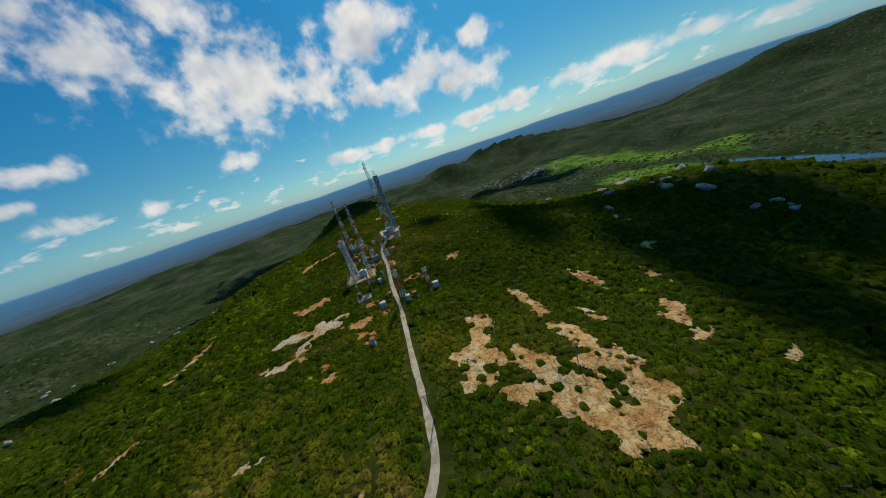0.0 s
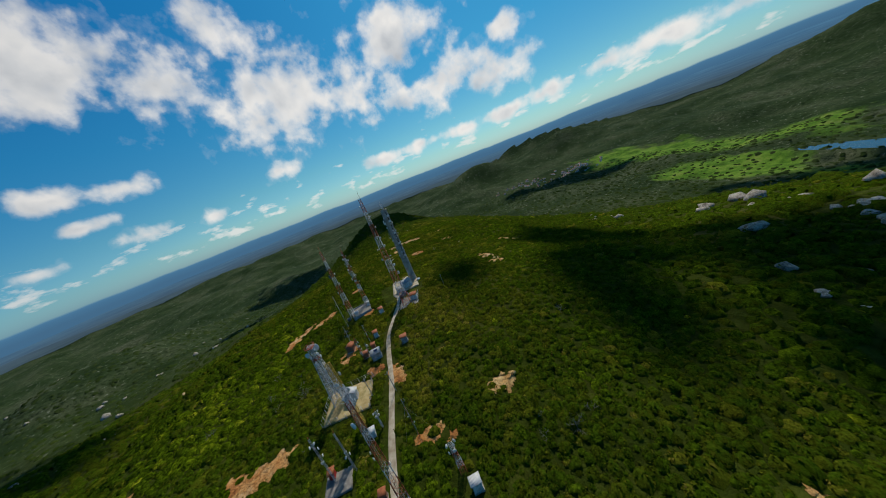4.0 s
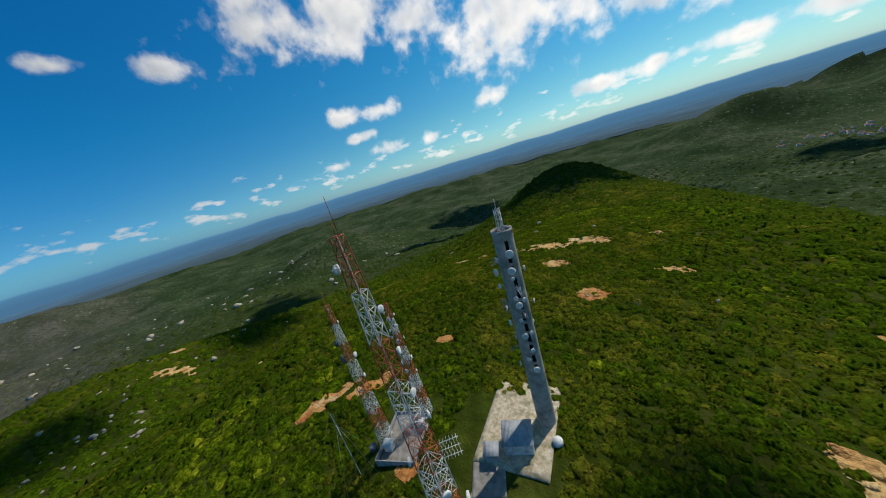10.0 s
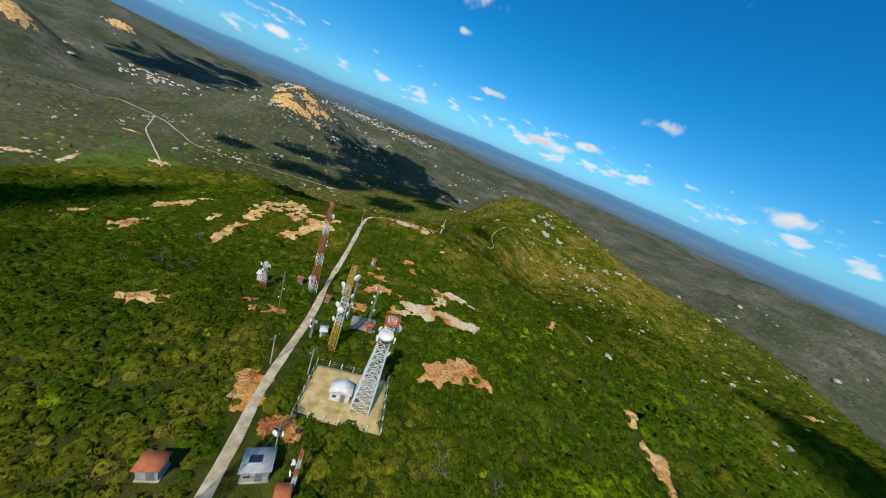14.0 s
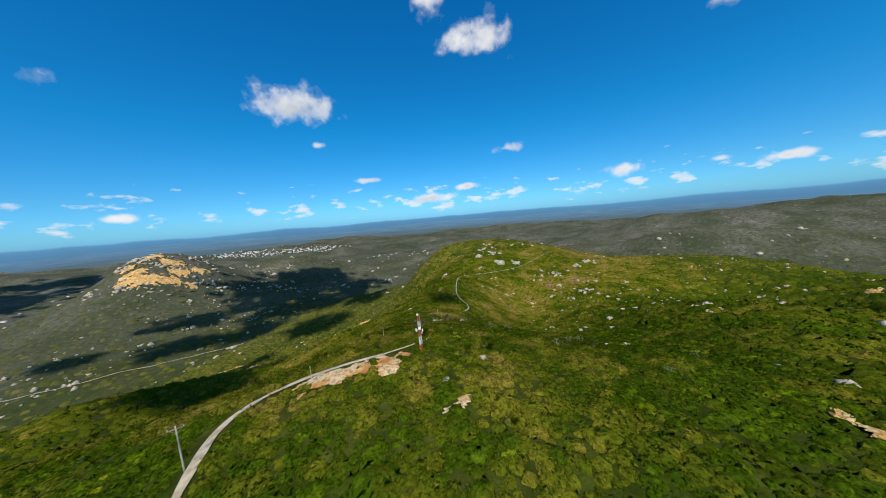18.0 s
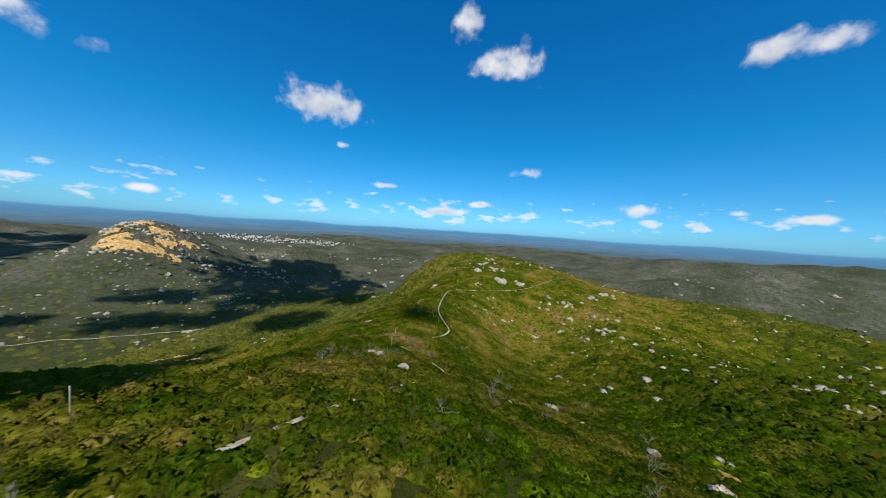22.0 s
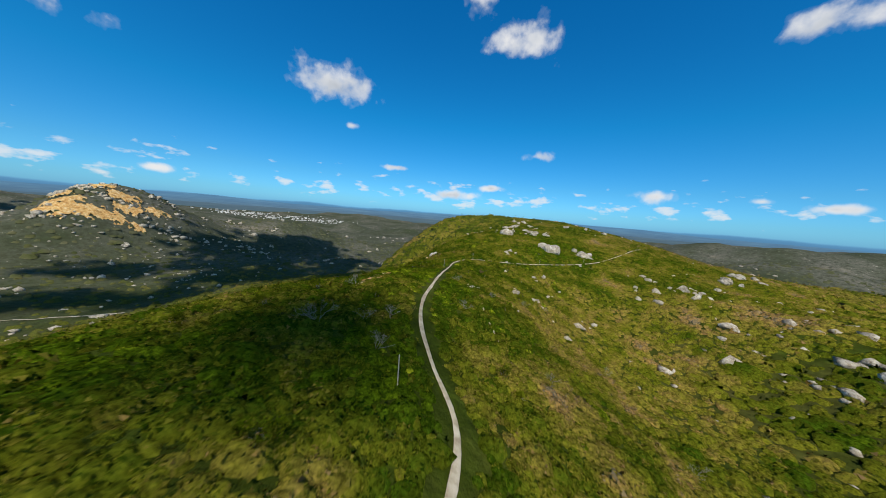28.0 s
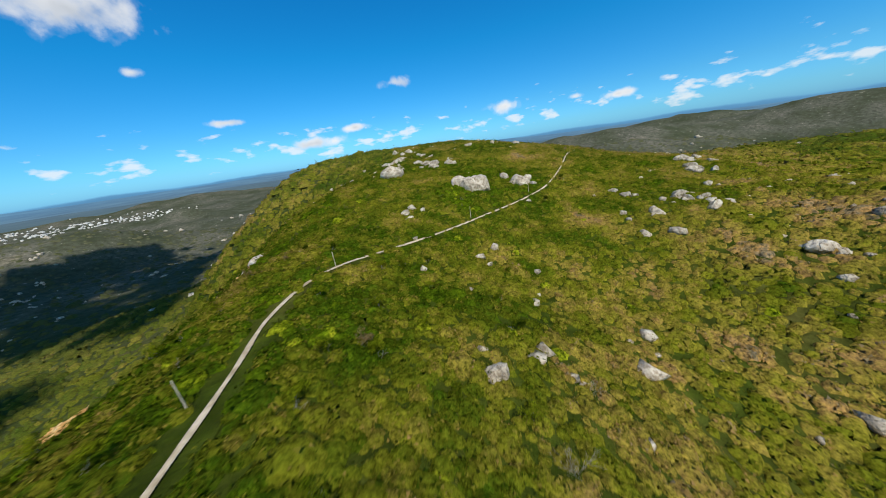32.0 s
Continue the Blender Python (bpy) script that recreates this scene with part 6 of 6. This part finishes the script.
fence(-45, 142.5, 15.2, 12.2, 8, "white-posted wire fence round a yard")
fence(-29.3, 190.5, 9.4, 10.8, 5, "wire fence round the tall tower's pad")
wl = root("perimeter_wall", -57, 200, "low grey rendered wall round a tower compound", "wall", "", 0, 25)
for x, y, w, d in ((0, -6.0, 9.2, 0.2), (0, 6.0, 9.2, 0.2), (-4.6, 0, 0.2, 11.8), (4.6, -1.5, 0.2, 8.8)):
    child("wall_panel", box("wall_panel", w, d, 2.6, WALL_GREY, -1.6, (x, y), 0.02), wl)
tank = root("water_tank", -26.4, 212.2, "round white water tank beside the tower", "tank")
child("body", lathe("body", [(0.02, -0.2), (0.95, -0.2), (0.95, 0.9), (0.9, 1.0)], DISH_WHITE), tank)
child("lid", lathe("lid", [(0.97, 0.95), (0.97, 1.05), (0.45, 1.25), (0.4, 1.32), (0.02, 1.34)], DISH_WHITE), tank)
tank = root("water_tank", -62.2, 194.6, "dark open water tank in the compound", "tank")
child("body", lathe("body", [(0.02, 0.2), (0.8, 0.2), (0.85, 1.5), (0.8, 1.5), (0.76, 1.2), (0.02, 1.15)], DISH_DARK), tank)


# ---- boulders ----
def boulder_mesh(seed, flat, sub=3):
    r = random.Random(seed)
    bm = bmesh.new()
    bmesh.ops.create_icosphere(bm, subdivisions=sub, radius=1)
    off = Vector((r.uniform(0, 50), r.uniform(0, 50), r.uniform(0, 50)))
    cuts = [Vector((r.gauss(0, 1), r.gauss(0, 1), r.gauss(0.2, 0.7))).normalized() for _ in range(7)]
    for v in bm.verts:
        p = v.co.copy()
        for c in cuts:
            e = p.dot(c) - 0.66
            if e > 0:
                p -= c * e * 0.85
        p *= 1 + 0.22 * noise.noise(v.co * 1.3 + off) + 0.08 * noise.noise(v.co * 4 + off)
        p.z *= flat
        v.co = p
    me = bpy.data.meshes.new("boulder")
    bm.to_mesh(me)
    bm.free()
    me.materials.append(PALE_ROCK)
    return me


BOULDERS = [boulder_mesh(k, f) for k, f in enumerate((0.8, 0.65, 0.9, 0.55, 0.7, 1.0))]
rb = random.Random(21)


def boulder(x, y, size, label, squash=1.0):
    me = BOULDERS[rb.randrange(6)]
    ob = new("boulder", me)
    ob.matrix_world = pose(x, y, gz(x, y) + size * 0.22 * squash, rb.uniform(-12, 12), rb.uniform(-12, 12), rb.uniform(0, 360)) @ Matrix.Diagonal((size * rb.uniform(0.85, 1.3), size, size * squash, 1))
    return tagged(ob, label, "boulder", "granite boulders")


def loose_block(rock, p, size):
    """A broken block lying on a bare rock sheet."""
    ob = child("rock_block", BLOCKS[rb.randrange(4)], rock)
    ob.matrix_basis = pose(p[0], p[1], p[2] + size * 0.15, rb.uniform(-10, 10), rb.uniform(-10, 10), rb.uniform(0, 360)) @ Matrix.Diagonal((size * rb.uniform(0.9, 1.8), size, size * rb.uniform(0.5, 0.9), 1))


BLOCKS = [boulder_mesh(k + 20, f, 2) for k, f in enumerate((0.6, 0.75, 0.5, 0.9))]
for me in BLOCKS:
    me.materials.clear()
    me.materials.append(GRANITE)
for rock, places, gap in BARE_ROCKS:
    for _ in range(min(26, int(len(places) * gap * gap / 9))):
        loose_block(rock, places[rb.randrange(len(places))], rb.uniform(0.3, 0.95) * (1 + 0.5 * (gap > 0.7)))


# clusters of boulders: x, y, how many, spread, size
CLUSTERS = [(-233, -298, 8, 6, 3.6), (-257, -294, 8, 5, 3.0), (-246, -346, 8, 9, 2.6), (-243, -388, 9, 10, 2.6), (-275, -262, 2, 3, 2.0), (-290, -243, 4, 5, 2.2), (-282, -233, 3, 4, 2.2), (-262, -246, 3, 4, 1.8), (-255, -240, 2, 3, 1.6),
            (-267, -207, 4, 3, 2.4), (-173, -229, 3, 1.5, 1.5), (-279, -165, 2, 2, 2.6), (-340, -139, 3, 5, 2.2), (-362, -259, 9, 10, 3.4), (-330, -248, 5, 8, 3.2), (-243, -35, 6, 7, 2.2), (-227, -16, 3, 3, 2.0), (-198, -290, 3, 4, 1.6)]
EAST_CLUSTERS = [(528, -962, 5, 10, 8), (429, -768, 6, 16, 6), (152, 174, 7, 8, 3.0), (160, 190, 5, 6, 3.0), (-150, -312, 5, 6, 1.8), (110, 150, 4, 10, 2.2), (-60, 40, 2, 4, 1.0), (-81, -25, 2, 1, 1.4), (-112, -30, 2, 3, 1.1), (-75, -52, 3, 3, 1.6), (-145, -206, 3, 3, 1.2), (-162, -205, 2, 2, 1.2)]
for x, y, n, spread, size in CLUSTERS + EAST_CLUSTERS:
    for _ in range(n):
        boulder(x + rb.gauss(0, spread * 0.6), y + rb.gauss(0, spread * 0.6), size * rb.uniform(0.5, 1.25), "pale weathered granite boulder half buried in scrub", rb.uniform(0.6, 1.1))


def scattered_stones(name, boxes, count, lo, hi, seed, label):
    """Far boulders, too many to count, over stretches of hillside."""
    r = np.random.default_rng(seed)
    base = bpy.data.meshes.new("stone")
    bm = bmesh.new()
    bmesh.ops.create_icosphere(bm, subdivisions=1, radius=1)
    bv = np.array([v.co for v in bm.verts])
    bf = np.array([[v.index for v in f.verts] for f in bm.faces])
    bm.free()
    bpy.data.meshes.remove(base)
    V, F, k = [], [], 0
    for x0, x1, y0, y1, share in boxes:
        n = int(count * share)
        x, y = r.uniform(x0, x1, n), r.uniform(y0, y1, n)
        ok = (lattice_noise(x, y, 60, seed) + 0.5 * r.normal(0, 0.5, n)) > 0.1
        x, y = x[ok], y[ok]
        z = ground(x, y)
        for px, py, pz in zip(x, y, z):
            s = lo * (hi / lo) ** (r.random() ** 2)
            jit = 1 + 0.28 * r.normal(0, 1, (len(bv), 1))
            a = r.uniform(0, 6.3)
            p = bv * jit * (s * r.uniform(0.8, 1.6), s, s * r.uniform(0.5, 0.9))
            V.append(np.stack([px + p[:, 0] * math.cos(a) - p[:, 1] * math.sin(a), py + p[:, 0] * math.sin(a) + p[:, 1] * math.cos(a), pz + s * 0.25 + p[:, 2]], -1))
            F.append(bf + k)
            k += len(bv)
    return tagged(new(name, mesh_from(name, np.concatenate(V), np.concatenate(F), PALE_ROCK)), label, "boulders", kind="stuff")


scattered_stones("hillside_boulders", [(-420, -180, -420, -60, 0.45), (-620, -250, -200, 220, 0.5), (-330, -130, -60, 230, 0.25), (-900, -350, -500, 300, 0.4), (-250, 100, 250, 450, 0.05)], 1500, 0.7, 2.6, 31, "pale boulders strewn over the western slope")
scattered_stones("valley_boulders", [(150, 760, -1150, -450, 0.6), (-250, 100, -620, -330, 0.1), (120, 420, 60, 420, 0.1), (300, 900, -450, 0, 0.2)], 900, 1.6, 6.0, 32, "pale boulders strewn over the valley and hill beyond")
scattered_stones("cliff_boulders", [(520, 780, -1280, -920, 0.7), (300, 560, -1500, -1050, 0.3)], 700, 3.0, 9.0, 34, "pale blocks strewn below the granite cliff")
scattered_stones("plain_boulders", [(-1900, -600, -900, 900, 0.5), (-700, 600, -2200, -1100, 0.3), (900, 2300, -1900, -500, 0.2)], 700, 4.0, 12.0, 33, "bright rock patches on the plain")


# ---- trees ----
def branches(seed, height, mat, depth=4, spread=0.75):
    r = random.Random(seed)
    bars = []

    def grow(p, d, length, w, k):
        q = p + d * length
        mid = p + d * length * 0.5 + Vector((r.gauss(0, 1), r.gauss(0, 1), r.gauss(0, 0.4))) * length * 0.08
        if k > 1:
            bars.append((tuple(p), tuple(mid), w))
            bars.append((tuple(mid), tuple(q), w * 0.8))
        else:
            bars.append((tuple(p), tuple(q), w * 0.8))
        if k == 0:
            return
        for _ in range(r.choice((2, 3, 3))):
            n = (d + Vector((r.gauss(0, spread), r.gauss(0, spread), r.gauss(0.15, 0.35)))).normalized()
            grow(q, n, length * r.uniform(0.6, 0.85), w * 0.62, k - 1)
    for _ in range(r.choice((2, 3))):
        grow(Vector((r.uniform(-0.15, 0.15), r.uniform(-0.15, 0.15), -0.3)), Vector((r.gauss(0, 0.35), r.gauss(0, 0.35), 1)).normalized(), height * 0.3, height * 0.017, depth)
    return bars


def bare_tree(seed, height):
    ob = new("bare_tree")
    bars = branches(seed, height, BARK)
    cut = height * 0.0085
    child("trunk", struts("trunk", [b for b in bars if b[2] >= cut], BARK), ob)
    tagged(child("twig_crown", struts("twig_crown", [b for b in bars if b[2] < cut], BARK), ob), kind="stuff")
    return tagged(ob, "leafless grey tree with spreading twigs", "tree", "bare trees in the scrub")


def leafy_tree(seed, height, tone):
    """A small tree: trunk, limbs and a crown of loose leaf clumps."""
    ob = new("small_tree")
    bars = branches(seed, height, BARK, 2, 0.6)
    child("trunk", struts("trunk", bars, BARK), ob)
    r = np.random.default_rng(seed)
    n = 850
    lobes = r.normal(0, 1, (7, 3)) * (height * 0.26, height * 0.26, height * 0.12) + (0, 0, height * 0.72)
    own = r.integers(0, 7, n)
    d = r.normal(0, 1, (n, 3))
    d /= np.linalg.norm(d, axis=1, keepdims=True)
    c = lobes[own] + d * height * 0.22 * r.uniform(0.55, 1.1, (n, 1)) * (1, 1, 0.8)
    nrm = d + r.normal(0, 0.5, (n, 3))
    nrm /= np.linalg.norm(nrm, axis=1, keepdims=True)
    t1 = np.cross(nrm, r.normal(0, 1, (n, 3)))
    t1 /= np.linalg.norm(t1, axis=1, keepdims=True)
    t2 = np.cross(nrm, t1)
    h = height * 0.029 * r.uniform(0.6, 1.3, (n, 1))
    v = np.stack([c - t1 * h, c - t2 * h * 0.7, c + t1 * h, c + t2 * h * 0.7], 1).reshape(-1, 3)
    me = mesh_from("crown", v, np.arange(4 * n).reshape(n, 4), LEAVES)
    tuft = d * 0.5 + (0, 0, 0.9)
    tuft /= np.linalg.norm(tuft, axis=1, keepdims=True)
    me.attributes.new("tuft", "FLOAT_VECTOR", "POINT").data.foreach_set("vector", np.repeat(tuft, 4, 0).astype(np.float32).ravel())
    at = me.attributes.new("tone", "FLOAT", "POINT")
    at.data.foreach_set("value", np.repeat(np.clip(tone + r.normal(0, 0.04, n), 0, 1), 4).astype(np.float32))
    child("crown", me, ob)
    return ob


def plant(ob, x, y, s, turn):
    c = copy_thing(ob, pose(x, y, gz(x, y) - 0.1, 0, 0, turn))
    c.scale = (s, s, s)
    return c


rt = random.Random(77)
BARE = [bare_tree(k, 4.2) for k in range(4)]
spots = [(-63, -32), (-62, -49), (-73, -55), (-137, -87), (-133, -40), (-80, -53), (-111, -159), (-114, -161), (-148, -196), (-170, -122), (-127, -114), (-182, -220), (-171, -213), (-78, -46), (-72, -40), (-66, -44), (-108, -33), (-116, -20), (-100, -22), (-112, -148), (-104, -152), (-96, -60), (-128, -74), (-136, -90), (-64, 150), (-68, 156), (-74, 148), (-80, 152), (16, 120), (20, 124), (10, 118), (24, 100),
         (-110, 10), (-96, 22), (-150, -20), (-120, 0), (-160, -60), (-135, -180), (-140, -205), (-108, -182), (-150, -160), (-125, -60), (-86, 0), (30, 160), (-20, 262), (-90, 170), (-105, 150), (-70, 175), (-130, 40), (-105, 52), (-180, -150), (-190, -190), (-118, -106)]
for k, (x, y) in enumerate(spots):
    b = BARE[k % 4]
    if k < 4:
        b.matrix_world = pose(x, y, gz(x, y) - 0.1, 0, 0, rt.uniform(0, 360))
        s = rt.uniform(0.9, 1.3)
        b.scale = (s, s, s)
    else:
        plant(b, x + rt.uniform(-2, 2), y + rt.uniform(-2, 2), rt.uniform(0.7, 1.25), rt.uniform(0, 360))
GREENS = [(leafy_tree(31, 4.0, 0.93), "bright yellow-green small tree in the scrub"), (leafy_tree(32, 3.6, 0.80), "fresh green small tree in the scrub"), (leafy_tree(33, 4.4, 0.62), "deep green small tree in the scrub"),
          (leafy_tree(34, 3.6, 0.12), "rust-brown drying tree among green bushes")]
for ob, lab in GREENS:
    tagged(ob, lab, "tree", "small trees in the scrub")
BRIGHT = [(-152, -192), (-150, -232), (-155, -240), (-160, -236), (-147, -248), (-165, -248), (-158, -256), (-170, -240), (-150, -222), (-135, -236), (-130, -228), (-128, -240), (-122, -224), (-118, -232), (-138, -252), (-112, -170), (-104, -166), (-100, -174),
          (-120, -222), (-178, -252), (-184, -262), (-172, -262), (-136, -150), (-95, -160), (-88, -152), (-126, -250), (-134, -262), (-142, -266), (-118, -246), (-110, -238)]
placed = [False] * 4
for k in range(120):
    if k < len(BRIGHT):
        x, y, q = *BRIGHT[k], 0 if k % 4 else 1
    else:
        u = rt.random()
        base = ALL_LINE[int(u * (len(ALL_LINE) - 1))]
        x, y = base[0] + rt.choice((-1, 1)) * rt.uniform(5, 70), base[1] + rt.uniform(-12, 12)
        q = rt.choice((1, 2, 2, 1, 3, 0)) if y < 0 else rt.choice((1, 2, 2, 2))
    if not open_ground(np.array([x]), np.array([y]), 0.8)[0]:
        continue
    ob = GREENS[q][0]
    s, turn = rt.uniform(0.45, 0.85), rt.uniform(0, 360)
    if not placed[q]:
        placed[q] = True
        ob.matrix_world = pose(x, y, gz(x, y) - 0.1, 0, 0, turn)
        ob.scale = (s, s, s)
    else:
        plant(ob, x, y, s, turn)


# ---- the town and villages on the plain ----
def houses(name, spots, n, lo, hi, mats, seed, label):
    r = np.random.default_rng(seed)
    V, F, M = [], [], []
    for k in range(n):
        cx, cy, lx, ly = spots[k % len(spots)]
        x, y = cx + r.normal(0, lx), cy + r.normal(0, ly)
        w, d, h = r.uniform(lo, hi), r.uniform(lo, hi), r.uniform(3, 6)
        z = gz(x, y)
        b = len(V)
        V += [(x + sx * w / 2, y + sy * d / 2, z + sz) for sz in (-3, h) for sx, sy in ((-1, -1), (1, -1), (1, 1), (-1, 1))] + [(x, y - d / 2, z + h + 2), (x, y + d / 2, z + h + 2)]
        F += [(b, b + 1, b + 5, b + 4), (b + 1, b + 2, b + 6, b + 5), (b + 2, b + 3, b + 7, b + 6), (b + 3, b, b + 4, b + 7), (b + 4, b + 8, b + 9, b + 7), (b + 8, b + 5, b + 6, b + 9)]
        M += [0, 0, 0, 0, 1, 1]
    me = mesh_from(name, V, F, mats)
    me.polygons.foreach_set("material_index", M)
    return tagged(new(name, me), label, "town", kind="stuff")


houses("distant_town", [(1198, -2854, 140, 110), (905, -2882, 150, 110), (640, -2850, 140, 110), (371, -2815, 110, 90)], 340, 5, 11, [WALL_WHITE, PALE_ROOF], 41, "white houses of a distant town on the plain")
houses("valley_village", [(552, 1716, 90, 50), (420, 1830, 90, 60), (650, 1650, 60, 40), (1420, -1180, 70, 50)], 150, 6, 12, [WALL_WHITE, TILE_ROOF], 42, "pale houses of a village in the valley")


# ---- unseen clouds added overhead, so that shadows lie on chosen ground ----
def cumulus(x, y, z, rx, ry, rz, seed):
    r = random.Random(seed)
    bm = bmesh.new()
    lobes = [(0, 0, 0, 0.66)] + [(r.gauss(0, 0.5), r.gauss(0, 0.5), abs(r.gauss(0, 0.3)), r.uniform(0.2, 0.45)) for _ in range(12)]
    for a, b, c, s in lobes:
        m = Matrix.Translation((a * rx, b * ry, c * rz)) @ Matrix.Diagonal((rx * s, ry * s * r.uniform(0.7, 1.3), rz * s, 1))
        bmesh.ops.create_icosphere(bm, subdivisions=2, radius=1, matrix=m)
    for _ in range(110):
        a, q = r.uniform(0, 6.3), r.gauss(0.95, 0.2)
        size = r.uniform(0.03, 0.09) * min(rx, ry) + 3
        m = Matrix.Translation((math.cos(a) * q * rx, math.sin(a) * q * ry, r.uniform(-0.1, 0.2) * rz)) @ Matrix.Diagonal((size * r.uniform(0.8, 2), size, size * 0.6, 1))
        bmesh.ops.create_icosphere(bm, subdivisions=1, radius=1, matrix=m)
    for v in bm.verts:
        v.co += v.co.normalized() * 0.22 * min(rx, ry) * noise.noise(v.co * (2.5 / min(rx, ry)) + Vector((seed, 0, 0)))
    me = bpy.data.meshes.new("shade_cloud")
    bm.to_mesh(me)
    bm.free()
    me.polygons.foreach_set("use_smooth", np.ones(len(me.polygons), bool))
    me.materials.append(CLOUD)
    ob = new("shade_cloud", me)
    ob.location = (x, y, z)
    return tagged(ob, "unseen white cloud added high up to shade the ground", "cloud", "cumulus clouds")


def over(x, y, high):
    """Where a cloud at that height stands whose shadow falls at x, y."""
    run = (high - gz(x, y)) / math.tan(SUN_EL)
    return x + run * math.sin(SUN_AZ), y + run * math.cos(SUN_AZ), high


# ground that the added clouds shade: x, y, half width, half depth
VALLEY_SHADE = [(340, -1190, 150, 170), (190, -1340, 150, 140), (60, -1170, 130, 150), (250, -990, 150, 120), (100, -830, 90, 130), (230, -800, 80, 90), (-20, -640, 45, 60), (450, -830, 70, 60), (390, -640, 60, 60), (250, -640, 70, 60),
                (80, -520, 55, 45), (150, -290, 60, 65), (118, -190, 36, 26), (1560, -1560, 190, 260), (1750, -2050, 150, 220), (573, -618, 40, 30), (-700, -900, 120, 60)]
# (-4, 207), (52, 154) and (-104, -152): tiny clouds added only to darken spots
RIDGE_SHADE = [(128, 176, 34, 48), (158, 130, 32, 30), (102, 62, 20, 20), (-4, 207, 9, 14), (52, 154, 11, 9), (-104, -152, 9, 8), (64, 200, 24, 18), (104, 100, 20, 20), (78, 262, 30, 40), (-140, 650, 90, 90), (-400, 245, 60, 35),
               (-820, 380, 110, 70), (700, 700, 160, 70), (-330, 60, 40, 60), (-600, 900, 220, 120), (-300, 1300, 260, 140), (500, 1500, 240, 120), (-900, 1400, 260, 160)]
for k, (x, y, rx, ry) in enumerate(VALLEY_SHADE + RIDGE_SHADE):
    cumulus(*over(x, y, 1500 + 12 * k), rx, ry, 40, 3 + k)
